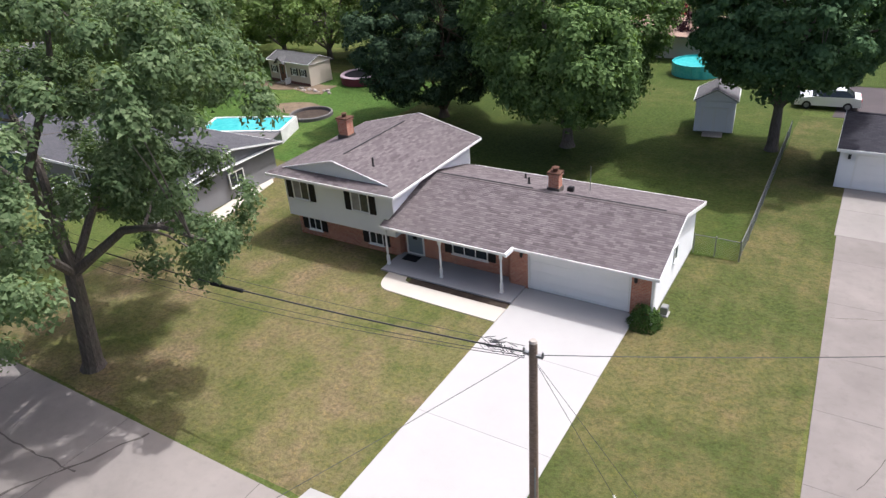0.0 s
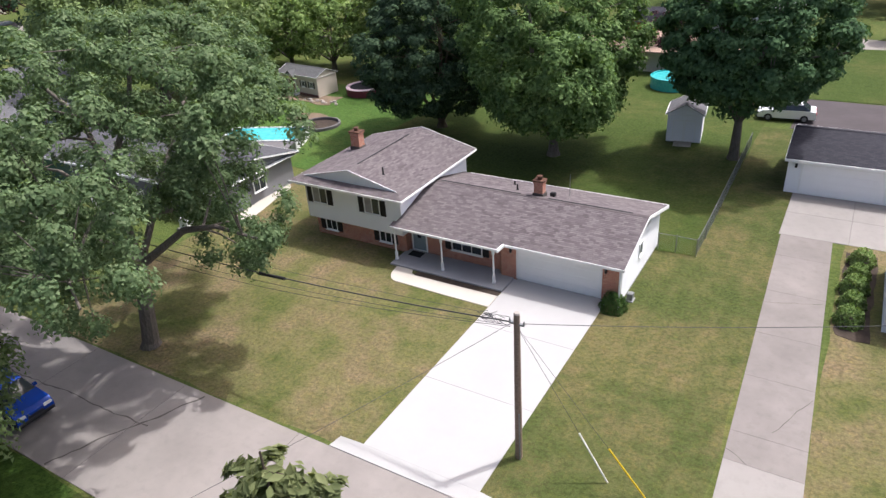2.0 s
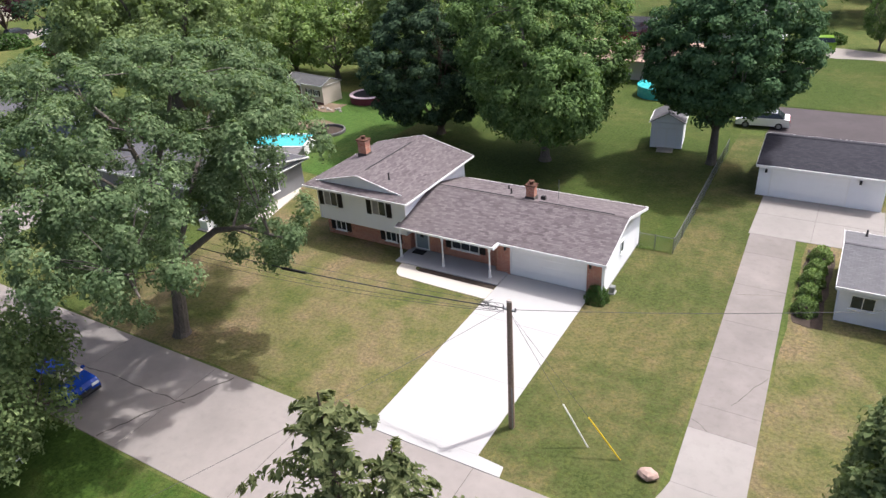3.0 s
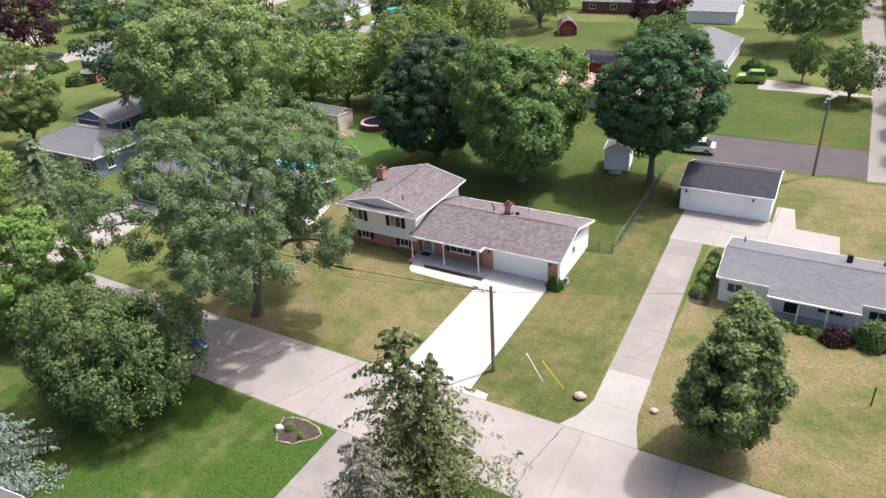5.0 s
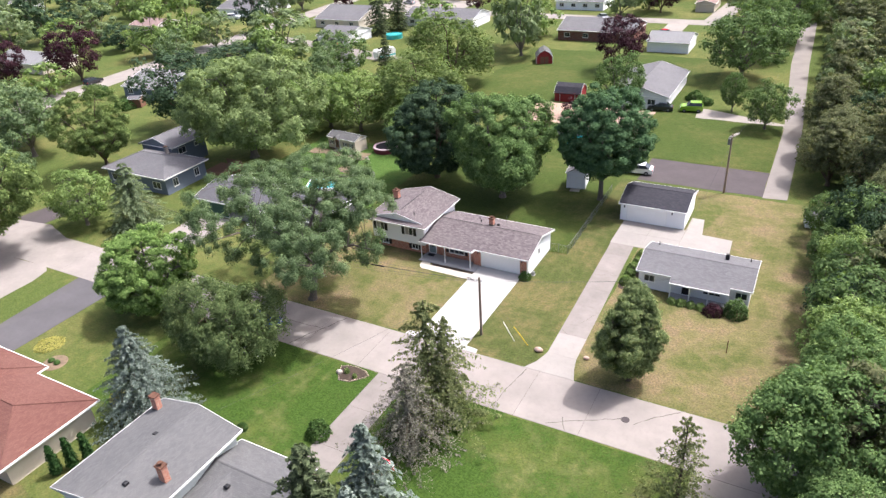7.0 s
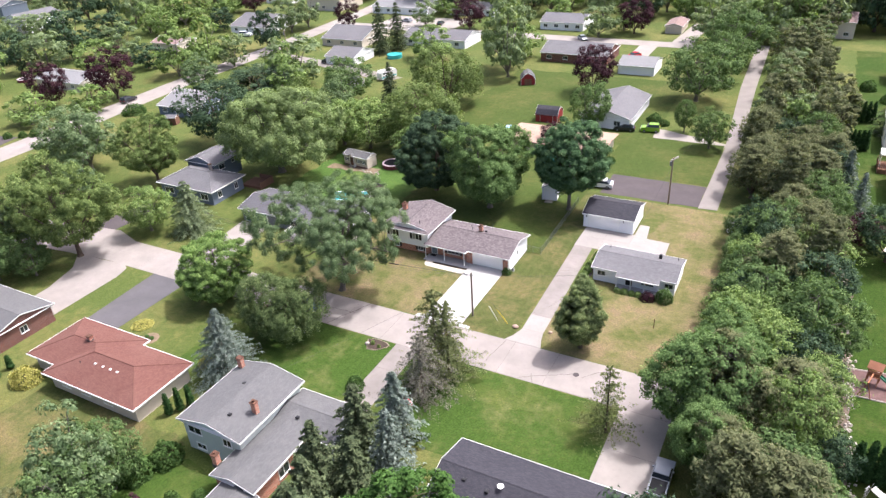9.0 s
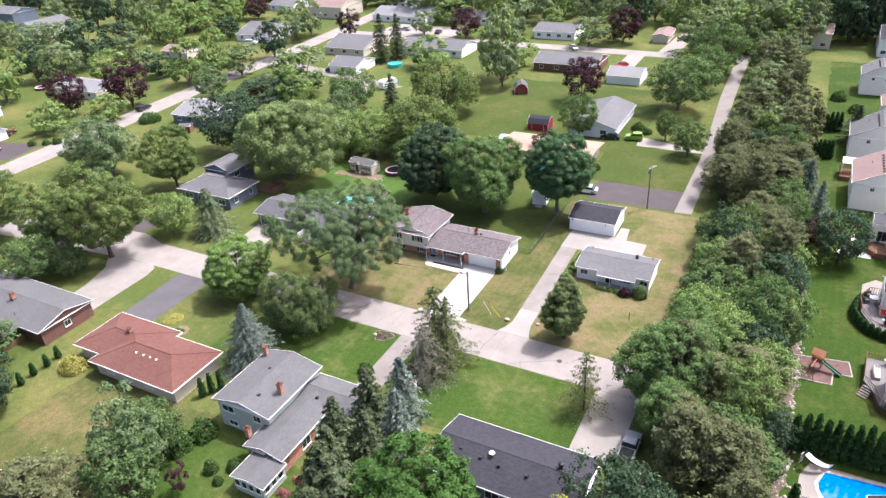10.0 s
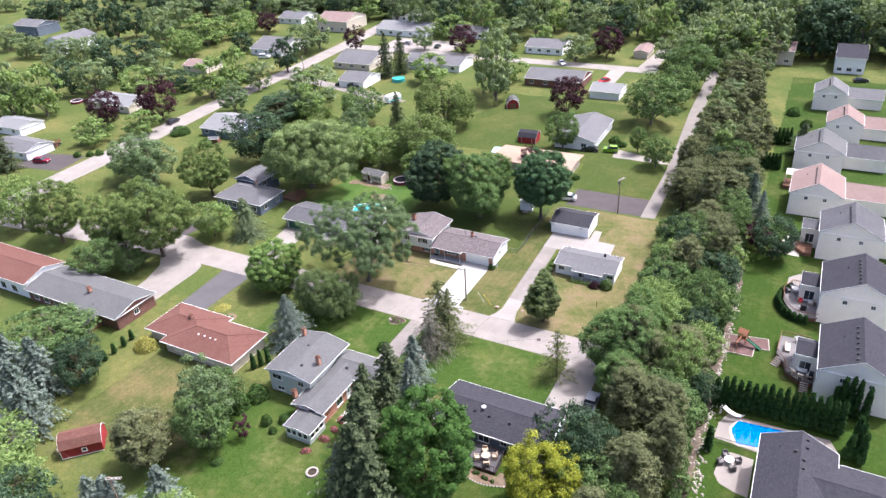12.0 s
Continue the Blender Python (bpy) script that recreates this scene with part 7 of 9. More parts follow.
for i, (sx, sy, k) in enumerate(((-48.5, -53.0, 0.42), (-48.7, -50.9, 0.42), (-48.7, -48.8, 0.42), (-49.0, -46.8, 0.42), (-22.9, -44.2, 0.62), (-22.3, -43.1, 0.66), (-21.7, -42.0, 0.62))):
    spot(ARB, sx, sy, (0.75, 0.75, k), i * 50, "small upright cedar along the garden edge", "garden cedars")


# ---- poles, wires and fence ----
def sagging(b, p, q, sag, r, n=14):
    p, q = Vector(p), Vector(q)
    last = p
    for i in range(1, n + 1):
        k = i / n
        c = p.lerp(q, k) - Vector((0, 0, 4 * sag * k * (1 - k)))
        b.tube(last, c, r, r, 5, False)
        last = c
    return b


pl = thing("utility_pole", 1.0, -12.4, 0.0, "weathered brown wooden utility pole beside the drive", "utility pole")
b = Build()
b.tube((0, 0, -0.2), (0, 0, 3.4), 0.15, 0.135, 12, False).tube((0, 0, 3.4), (0.0, 0, 6.95), 0.135, 0.115, 12)
part("shaft", b, M["pole"], pl)
part("top_cap", Build().tube((0, 0, 6.95), (0, 0, 7.02), 0.125, 0.09, 12), M["stone"], pl)
part("cable_bracket", Build().box(-0.3, -0.05, 6.5, 0.3, 0.05, 6.58).tube((-0.28, 0, 6.58), (-0.28, 0, 6.7), 0.04, 0.03, 8).tube((0.28, 0, 6.58), (0.28, 0, 6.7), 0.04, 0.03, 8), M["metal"], pl)
part("riser_pipe", Build().tube((0.1, -0.12, 0), (0.09, -0.11, 2.4), 0.03, 0.03, 6), M["metal"], pl)
cb = Build()
rg = random.Random(3)
for i in range(46):
    p = Vector((-0.6 - rg.random() * 1.0, rg.uniform(-0.16, 0.16), 6.5 + rg.uniform(-0.2, 0.14)))
    cb.tube(p, p + Vector((rg.uniform(-0.32, 0.32), rg.uniform(-0.15, 0.15), rg.uniform(-0.13, 0.13))), 0.012, 0.012, 4)
part("cable_coil", cb, M["wire"], pl, "tangled coil of telephone cable")
wires = thing("overhead_cables", 1.0, -12.4, 6.5, "sagging black overhead cables on the pole", "cable")
for k, (z, r, sg) in enumerate(((0.05, 0.028, 1.5), (-0.1, 0.01, 1.9), (-0.16, 0.01, 2.2), (0.25, 0.008, 1.2))):
    part("cable", sagging(Build(), (-0.25, 0.0, z), (-47.0, -0.6, 0.9 + z), sg, r, 22), M["wire"], wires)
part("splice_sleeve", Build().tube((-11.2, -0.14, -0.83), (-12.8, -0.16, -0.92), 0.075, 0.075, 8), M["rubber"], wires, "black splice sleeve")
part("cable", sagging(Build(), (0.25, 0.0, 0.1), (17.0, 15.0, -4.2), 0.25, 0.012), M["wire"], wires)
part("cable", sagging(Build(), (0.0, 0.0, 0.2), (-13.5, -24.3, -2.4), 0.5, 0.008), M["wire"], wires)
for k, (ax, ay, mt, lb) in enumerate(((4.6, -12.1, "white_pl", "white plastic guy-wire guard leaning on the lawn"), (6.1, -12.2, "yellow", "yellow plastic guy-wire guard leaning on the lawn"))):
    gy = thing("guy_wire", ax, ay, 0.0, lb, "guy wire")
    d = Vector((1.0 - ax, -12.4 - ay, 6.5)).normalized()
    part("guard", Build().tube(d * 0.05, d * 2.45, 0.032, 0.032, 8), M[mt], gy)
    part("strand", Build().tube(d * 2.45, Vector((1.0 - ax, -12.4 - ay, 6.4)), 0.008, 0.008, 4), M["wire"], gy)
    part("anchor_rod", Build().tube((0, 0, -0.1), d * 0.12, 0.02, 0.02, 6), M["metal"], gy)

lp = thing("power_pole", 17.8, 31.5, 0.0, "tall dark power pole with a crossarm and transformer", "utility pole")
part("shaft", Build().tube((0, 0, -0.2), (0, 0, 8.7), 0.16, 0.1, 12), M["pole"], lp)
for k in (-0.16, 0.1):
    part("crossarm", Build().box(-0.5, k, 8.3, 1.5, k + 0.1, 8.42), M["stone"], lp, "pale weathered crossarm").rotation_euler = (0, 0, radians(68))
for k in (-0.4, 0.4, 0.9, 1.4):
    part("insulator", Build().spin([(0.03, 8.42), (0.06, 8.47), (0.05, 8.53), (0.0, 8.58)], 8, k, -0.11), M["white_pl"], lp).rotation_euler = (0, 0, radians(68))
part("transformer", Build().tube((-0.3, 0.15, 7.1), (-0.3, 0.15, 7.9), 0.2, 0.2, 12).spin([(0.2, 7.9), (0.12, 7.98), (0.0, 8.0)], 12, -0.3, 0.15), M["metal"], lp)
part("service_wire", sagging(Build(), (0, 0, 7.6), (1.2, 60, 1.0), 1.0, 0.012), M["wire"], lp)
part("service_wire", sagging(Build(), (0, 0, 7.2), (-4.0, -22.3, -3.9), 0.5, 0.012), M["wire"], lp)
for x, y, hh in ((-133.5, 33.0, 8.5), (-158.0, 32.0, 9.0), (-120.0, 98.0, 8.0)):
    c = copy_thing(lp, pose(x, y, 0, 0, 0, 60))
    for w in [o for o in c.children if o.name.startswith("service_wire")]:
        bpy.data.objects.remove(w)
    tagged(c, "grey power pole beside the cross street")

np_ = copy_thing(lp, pose(-17.3, -75.2, 0, 0, 0, -40))
for w in [o for o in np_.children if o.name.startswith("service_wire")]:
    bpy.data.objects.remove(w)
tagged(np_, "weathered power pole with a pale crossarm behind the gardens")
ow = thing("overhead_wires", -17.3, -75.2, 8.3, "thin grey overhead wires behind the gardens", "cable")
for k in (-0.7, 0.0, 0.7):
    part("wire", sagging(Build(), (k * 0.5, -k * 0.6, 0), (-60 + k * 0.5, 2.0 - k * 0.6, 0.3), 1.2, 0.014, 12), M["wire"], ow)
    part("wire", sagging(Build(), (k * 0.5, -k * 0.6, 0), (40 + k * 0.5, -2.0 - k * 0.6, 0.3), 0.9, 0.014, 10), M["wire"], ow)

fn = thing("chain_link_fence", 3.65, 6.75, 0.0, "low grey chain-link fence with a gate", "fence")
FP = [(-2.35, 0.0), (-1.3, 0.02), (-0.1, 0.0)] + [(-0.05 - 0.035 * i, 2.45 * i) for i in range(1, 9)]
for x, y in FP:
    part("post", Build().tube((x, y, -0.05), (x, y, 1.15), 0.03, 0.03, 8).spin([(0.038, 1.15), (0.03, 1.19), (0.0, 1.21)], 8, x, y), M["metal"], fn)
for (xa, ya), (xb, yb) in zip(FP, FP[1:]):
    part("top_rail", Build().tube((xa, ya, 1.1), (xb, yb, 1.1), 0.02, 0.02, 6), M["metal"], fn)
    b = Build()
    ln = math.hypot(xb - xa, yb - ya)
    n = int(ln / 0.16)
    for i in range(-6, n):
        for s in (0, 1):
            k0, k1 = i / n, (i + 7) / n
            if k1 <= 0:
                continue
            ka, kb = max(k0, 0), min(k1, 1)
            za, zb = 0.06 + 1.0 * (ka - k0) / (k1 - k0), 0.06 + 1.0 * (kb - k0) / (k1 - k0)
            if s:
                za, zb = 1.12 - za, 1.12 - zb
            b.tube((xa + (xb - xa) * ka, ya + (yb - ya) * ka, za), (xa + (xb - xa) * kb, ya + (yb - ya) * kb, zb), 0.004, 0.004, 3, False)
    tagged(part("wire_mesh", b, M["metal"], fn), kind="stuff")


# ---- sheds ----
def boulder(name, x, y, r, material, label, group="", seed=1):
    q = random.Random(seed)
    b = Build()
    n, rows = 9, 5
    pts = [[(r * math.sin(math.pi * (j + 0.6) / (rows + 0.6)) * (1 + q.uniform(-0.18, 0.18)) * math.cos(6.283 * i / n),
             r * math.sin(math.pi * (j + 0.6) / (rows + 0.6)) * (1 + q.uniform(-0.18, 0.18)) * math.sin(6.283 * i / n) * 0.8,
             max(0.0, r * 0.45 + r * 0.6 * math.cos(math.pi * (j + 0.6) / (rows + 0.6)))) for i in range(n)] for j in range(rows)]
    for j in range(rows - 1):
        for i in range(n):
            k = (i + 1) % n
            b.face([pts[j][i], pts[j + 1][i], pts[j + 1][k], pts[j][k]])
    b.face(list(pts[0]))
    return solo(name, b, material, label, "rock", group, at=(x, y, 0))


def shed(name, x, y, turn, w, d, eave, pitch, axis, wall, roof, label, doors=True, ramp=False):
    ob = thing(name, x, y, 0.0, label, "shed", turn=turn)
    gable_block(ob, -w / 2, -d / 2, w / 2, d / 2, eave, pitch, axis, M[wall], M[roof], 0.15, 0.12, 0.08, True, 0.07)
    part("skids", Build().box(-w / 2 + 0.2, -d / 2 + 0.3, 0, w / 2 - 0.2, -d / 2 + 0.42, 0.08).box(-w / 2 + 0.2, d / 2 - 0.42, 0, w / 2 - 0.2, d / 2 - 0.3, 0.08), M["deck_grey"], ob)
    fy = -d / 2 + (0.12 if axis == "y" else 0.15) - 0.02
    if doors:
        for s in (-1, 1):
            q = part("door", Build().box(-0.44, -0.03, 0, 0.44, 0.0, min(1.8, eave - 0.35)), M[wall], ob)
            q.location = (s * 0.46, fy, 0.12)
            part("door_trim", frame_bars(0.88, min(1.8, eave - 0.35), 0.07, 0.05), M["trim"], q)
    if ramp:
        part("ramp", Build().slab([(-0.7, fy - 1.1, 0.03), (0.7, fy - 1.1, 0.03), (0.7, fy, 0.14), (-0.7, fy, 0.14)], 0.03), M["stone"], ob)
    return ob


def gambrel_barn(name, x, y, turn, w, d, eave, rise, wall, roof, label):
    """A small barn with a broken-pitch roof, its gable ends along its own y."""
    ob = thing(name, x, y, 0.0, label, "shed", turn=turn)
    hw, hd = w / 2, d / 2
    prof = [(-hw - 0.12, eave - 0.15), (-hw * 0.58, eave + rise * 0.66), (0.0, eave + rise), (hw * 0.58, eave + rise * 0.66), (hw + 0.12, eave - 0.15)]
    part("wall", lap_wall(Build(), -hw, -hd, hw, hd, 0.06, eave), M[wall], ob)
    for sy in (-hd, hd - 0.06):
        e = Build()
        face = [(-hw, eave)] + [(px * 0.96, pz - 0.06) for px, pz in prof[1:4]] + [(hw, eave)]
        e.face([(px, sy, pz) for px, pz in reversed(face)])
        e.face([(px, sy + 0.06, pz) for px, pz in face])
        part("gable", e, M[wall], ob)
    for i in range(4):
        (ax, az), (bx, bz) = prof[i], prof[i + 1]
        run = math.hypot(bx - ax, bz - az)
        q = [(ax, -hd - 0.12, az), (bx, -hd - 0.12, bz), (bx, hd + 0.12, bz), (ax, hd + 0.12, az)]
        part("roof", Build().slab(q, 0.06, [(0, 0), (0, run), (d + 0.24, run), (d + 0.24, 0)]), M[roof], ob)
        for sy in (-hd - 0.15, hd + 0.125):
            part("rake_board", Build().slab([(ax, sy, az - 0.01), (bx, sy, bz - 0.01), (bx, sy + 0.03, bz - 0.01), (ax, sy + 0.03, az - 0.01)], 0.12), M["trim"], ob)
    for sx in (-hw - 0.02, hw - 0.06):
        part("corner_board", Build().box(sx, -hd - 0.03, 0.06, sx + 0.08, -hd + 0.04, eave), M["trim"], ob)
    return ob


shed("garden_shed", -2.0, 27.0, 8, 3.0, 3.4, 2.45, 0.55, "y", "siding", "roof_grey", "small white garden shed with double doors and a ramp", True, True)
cs = shed("playhouse_shed", -44.0, 27.6, -8, 6.6, 3.2, 2.3, 0.4, "x", "siding_tan", "roof_light", "pinkish white cottage shed with a gabled dark doorway", False)
for wx in (-2.35, 0.85, 2.2):
    window(cs, "S", wx, -1.46, 1.0, 0.6, 0.7, 2, 0.22)
entry_door(cs, "S", -1.0, -1.48, 0.1, 0.95, 1.85, M["deck"])
part("door_gable", Build().slab([(-1.75, -1.95, 2.1), (-1.0, -1.95, 2.75), (-1.0, -0.9, 2.75), (-1.75, -0.9, 2.1)][::-1], 0.07).slab([(-0.25, -1.95, 2.1), (-1.0, -1.95, 2.75), (-1.0, -0.9, 2.75), (-0.25, -0.9, 2.1)], 0.07), M["roof_light"], cs, "small gable over the door")
part("base_skirt", Build().box(-3.15, -1.5, 0.0, 3.15, -1.455, 0.32), M["brick_dark"], cs, "dark base boards")
part("step", Build().box(-1.5, -2.2, 0, -0.5, -1.5, 0.14), M["stone"], cs)
part("step_rail", Build().box(0.0, -2.2, 0, 0.06, -1.5, 0.7).box(0.06, -2.2, 0.62, 0.5, -2.14, 0.7), M["white_pl"], cs, "white picket rail")
b = Build()
b.solid(wavy(-49.6, 23.9, -38.6, 26.4, 0.45, 1.2, 91), -0.03, 0.066)
solo("bare_patch", b, M["soil"], "bare brown soil before the cottage shed", "soil patch", kind="structure")
for i in range(14):
    boulder("edging_rock", -42.2 + i * 0.36, 24.6 + 0.35 * math.sin(i * 1.3), 0.16 + 0.05 * (i % 3), M["stone"], "pale rock before the cottage shed", "rocks by the shed", 70 + i)
rs = gambrel_barn("red_shed", -16.8, 66.4, 92, 4.2, 5.2, 1.9, 1.5, "red_paint", "roof_dark", "barn-red garden shed with a dark gambrel roof")
part("shed_door", Build().box(-2.14, -1.5, 0.1, -2.1, 1.5, 1.75), M["red_paint"], rs)
for sy in (-1.56, 1.5):
    part("door_trim", Build().box(-2.15, sy, 0.1, -2.1, sy + 0.06, 1.8), M["trim"], rs)
br = gambrel_barn("barn_shed", -32.6, 92.8, 24, 3.8, 4.6, 1.7, 1.6, "red_paint", "roof_light", "rust-red barn shed with a pale gambrel roof")
for sx in (-0.5, 0.5):
    part("shed_door", Build().box(sx - 0.45, -2.36, 0.1, sx + 0.45, -2.32, 1.7), M["deck"], br)
r2 = gambrel_barn("red_shed", -34.4, -68.2, -46, 3.7, 5.6, 1.9, 1.35, "red_paint", "roof_red", "bright red shed with a brown-red gambrel roof and white trim")
window(r2, "E", 1.88, 0.4, 0.75, 0.7, 0.6, 1)
part("sill_board", Build().box(1.86, -2.8, 0.06, 1.92, 2.8, 0.16), M["trim"], r2)
shed("tool_shed", -104.5, 33.0, 20, 3.0, 2.4, 2.0, 0.4, "x", "deck", "roof_grey", "small brown tool shed by the hedge", False)
shed("white_shed", -78.0, 75.5, -20, 5.0, 4.0, 2.2, 0.35, "x", "siding", "roof_light", "white metal shed on the lawn", False)
shed("white_shed", 29.8, 25.4, 10, 3.0, 2.0, 1.8, 0.3, "x", "siding", "roof_light", "low white shed half under the belt", False)


# ---- garden things ----
tr = thing("trampoline", -37.0, 29.0, 0.0, "round trampoline with a maroon skirt and pink pad", "trampoline")
part("jumping_mat", Build().spin([(1.75, 0.84), (1.75, 0.86), (0.0, 0.85)], 28), M["mesh"], tr)
part("rim_pad", Build().spin([(1.75, 0.85), (1.78, 0.93), (2.15, 0.93), (2.2, 0.84), (1.75, 0.82)], 28), M["pad_pink"], tr)
part("skirt", Build().spin([(2.12, 0.08), (2.16, 0.84)], 28), M["pad_red"], tr)
for i in range(6):
    a = i * math.pi / 3
    part("leg", Build().tube((2.0 * math.cos(a), 2.0 * math.sin(a), 0), (2.05 * math.cos(a), 2.05 * math.sin(a), 0.85), 0.03), M["metal"], tr)
c = copy_thing(tr, pose(-186.0, 47.5, 0))
tagged(c, "round trampoline with a blue pad on a far lawn")

pw = thing("raised_pool", -36.0, 11.9, 0.0, "rectangular turquoise swimming pool with a pale rim", "swimming pool", turn=22)
part("water", Build().box(-3.5, -1.7, 0, 3.5, 1.7, 1.04), M["pool_teal"], pw)
part("pool_wall", Build().box(-3.7, -1.9, 0, 3.7, -1.72, 1.12).box(-3.7, 1.72, 0, 3.7, 1.9, 1.12).box(-3.7, -1.9, 0, -3.52, 1.9, 1.12).box(3.52, -1.9, 0, 3.7, 1.9, 1.12), M["white_pl"], pw)
part("pool_deck", Build().box(-3.6, -4.6, 0.9, 3.6, -1.9, 1.0).box(-3.5, -4.5, 0, -3.3, -4.3, 0.9).box(3.3, -4.5, 0, 3.5, -4.3, 0.9).box(-3.6, -4.6, 0.0, 3.6, -4.52, 0.9), M["deck_grey"], pw)
b = Build()
b.solid([(2.6 * math.cos(a) + 0.3 * math.cos(3 * a), 1.7 * math.sin(a)) for a in steps(0, 2 * math.pi, 22)[:-1]], -0.05, 0.045)
solo("bare_patch", b, M["soil"], "bare brown soil beside the round pit", "soil patch", kind="structure", at=(-37.4, 19.6, 0))
rp = thing("round_pit", -34.6, 18.2, 0.0, "round dark pit with a grey rim on the lawn", "garden pit")
part("pit_soil", Build().spin([(1.75, 0.05), (0.0, 0.06)], 24), M["mulch"], rp)
part("pit_rim", Build().spin([(1.95, 0.0), (1.95, 0.3), (1.8, 0.34), (1.75, 0.3), (1.75, 0.02)], 28), M["deck_grey"], rp)
c = thing("raised_pool", -83.5, 106.5, 0.0, "round turquoise raised pool on a far lawn", "swimming pool")
part("water", Build().spin([(2.3, 1.05), (0.0, 1.06)], 24), M["pool_teal"], c)
part("pool_wall", Build().spin([(2.4, 0.0), (2.42, 1.2), (2.28, 1.22), (2.28, 1.0)], 24), M["pool_teal"], c)
c2 = copy_thing(c, pose(-6.6, 41.5, 0))
tagged(c2, "round blue raised pool behind the maples")
cv = thing("tarp_frame", -19.8, 53.0, 0.0, "pale blue tarpaulin over a frame", "canopy")
part("tarp", Build().slab([(-2, -2, 1.9), (2, -2, 1.9), (2, 0, 2.6), (-2, 0, 2.6)], 0.03).slab([(2, 2, 1.9), (-2, 2, 1.9), (-2, 0, 2.6), (2, 0, 2.6)], 0.03), plain("pale_blue_tarp", (0.35, 0.55, 0.68), 0.6), cv)
for sx in (-1.9, 1.9):
    for sy in (-1.9, 1.9):
        part("leg", Build().tube((sx, sy, 0), (sx, sy, 1.9), 0.03), M["metal"], cv)

st = random.Random(21)


boulder("boulder", 7.35, -12.6, 0.42, M["rock_pink"], "pale pinkish boulder beside the drive", seed=4)
boulder("boulder", 12.0, -11.9, 0.3, M["rock_pink"], "small pinkish boulder on the verge", seed=6)
bd = thing("planting_bed", -7.6, -23.4, 0.0, "stone-edged planting bed with a few plants", "flower bed")
b = Build()
fan = [(-1.7, 0.7), (-1.3, -0.4), (-0.7, -1.1), (0.4, -0.9), (1.4, 0.2), (1.5, 0.6), (0.9, 1.0), (0.0, 1.15), (-0.9, 1.1)]
b.solid(fan, 0, 0.08)
part("soil", b, M["mulch"], bd)
for i in range(9):
    (ax, ay), (bx0, by0) = fan[i], fan[(i + 1) % 9]
    for k in range(max(2, int(math.hypot(bx0 - ax, by0 - ay) / 0.24))):
        f = k / max(2, int(math.hypot(bx0 - ax, by0 - ay) / 0.24))
        s = st.uniform(0.09, 0.13)
        q = part("edging_stone", Build().chamfer(-s, -s * 0.5, 0, s, s * 0.5, s * 1.1, 0.03), M["edge_stone"], bd)
        q.location, q.rotation_euler = (ax + (bx0 - ax) * f, ay + (by0 - ay) * f, 0), (0, 0, math.atan2(by0 - ay, bx0 - ax) + st.uniform(-0.2, 0.2))
spot(B_G, -8.2, -23.3, (0.4, 0.4, 0.5), 10, "small yellow-flowered clump in the bed", sink=-0.1)
spot(B_G, -7.1, -23.6, (0.35, 0.35, 0.4), 60, "small leafy clump in the bed", sink=-0.1)
boulder("boulder", -8.9, -23.6, 0.35, M["stone"], "grey boulder at the bed's edge", seed=9)

fp = thing("fire_pit", -0.4, -58.4, 0.0, "round pale stone fire pit on the lawn", "fire pit")
for i in range(14):
    a = 6.283 * i / 14
    q = part("stone", Build().chamfer(-0.2, -0.14, 0, 0.2, 0.14, 0.35, 0.04), M["stone"], fp)
    q.location, q.rotation_euler = (0.75 * math.cos(a), 0.75 * math.sin(a), 0.02), (0, 0, a + 1.57)
part("gravel_ring", Build().spin([(1.1, 0.0), (1.08, 0.03), (0.0, 0.03)], 24), M["soil"], fp)
part("ash", Build().spin([(0.6, 0.12), (0.0, 0.1)], 14), M["mulch"], fp)
bx = thing("flower_ring", -37.1, -34.6, 0.0, "ring of stones round two clumps on the lawn", "flower bed")
part("soil", Build().spin([(1.3, 0.0), (1.25, 0.06), (0.0, 0.1)], 18), M["soil"], bx)
for s in (-0.45, 0.45):
    part("plant_clump", Build().spin([(0.3, 0.05), (0.36, 0.25), (0.2, 0.45), (0.0, 0.5)], 9, s, 0.0), LEAF["shrub"], bx)
gb = Build()
gb.solid(list(reversed([(-3.3, -55.6), (-4.0, -56.2), (-2.6, -55.4), (-0.9, -52.0), (-0.7, -46.5), (-2.2, -45.0), (-3.2, -45.2), (-3.3, -50.4)])), -0.02, 0.03)
solo("garden_path", gb, M["walk"], "pale paved path beside the sunroom", "path", kind="structure")

# white picket bench and table under the round tree
bn = thing("picket_bench", -18.9, -24.9, 0.0, "white slatted garden bench under the tree", "bench", turn=20)
for i in range(5):
    part("slat", Build().box(-0.7 + i * 0.32, 0.0, 0.35, -0.52 + i * 0.32, 0.04, 0.95), M["white_pl"], bn)
part("seat", Build().box(-0.75, -0.45, 0.4, 0.8, 0.0, 0.45), M["white_pl"], bn)
for sx in (-0.7, 0.75):
    part("leg", Build().box(sx - 0.03, -0.42, 0, sx + 0.03, -0.36, 0.4).box(sx - 0.03, -0.03, 0, sx + 0.03, 0.03, 0.95), M["white_pl"], bn)
sp = thing("yard_post", 23.8, -5.6, 0.0, "slim dark yard post on the lawn", "post")
part("post", Build().box(-0.04, -0.04, 0, 0.04, 0.04, 1.5), M["rust"], sp)
ac = thing("air_conditioner", -29.0, -3.2, 0.0, "pale air conditioner on a slab before the ranch", "air conditioner")
part("casing", Build().chamfer(-0.42, -0.42, 0.08, 0.42, 0.42, 0.85, 0.05), M["white_pl"], ac)
part("fan_grille", Build().spin([(0.34, 0.851), (0.33, 0.875), (0.0, 0.88)], 16), M["metal"], ac)
part("slab", Build().box(-0.6, -0.6, 0, 0.6, 0.6, 0.08), M["stone"], ac)
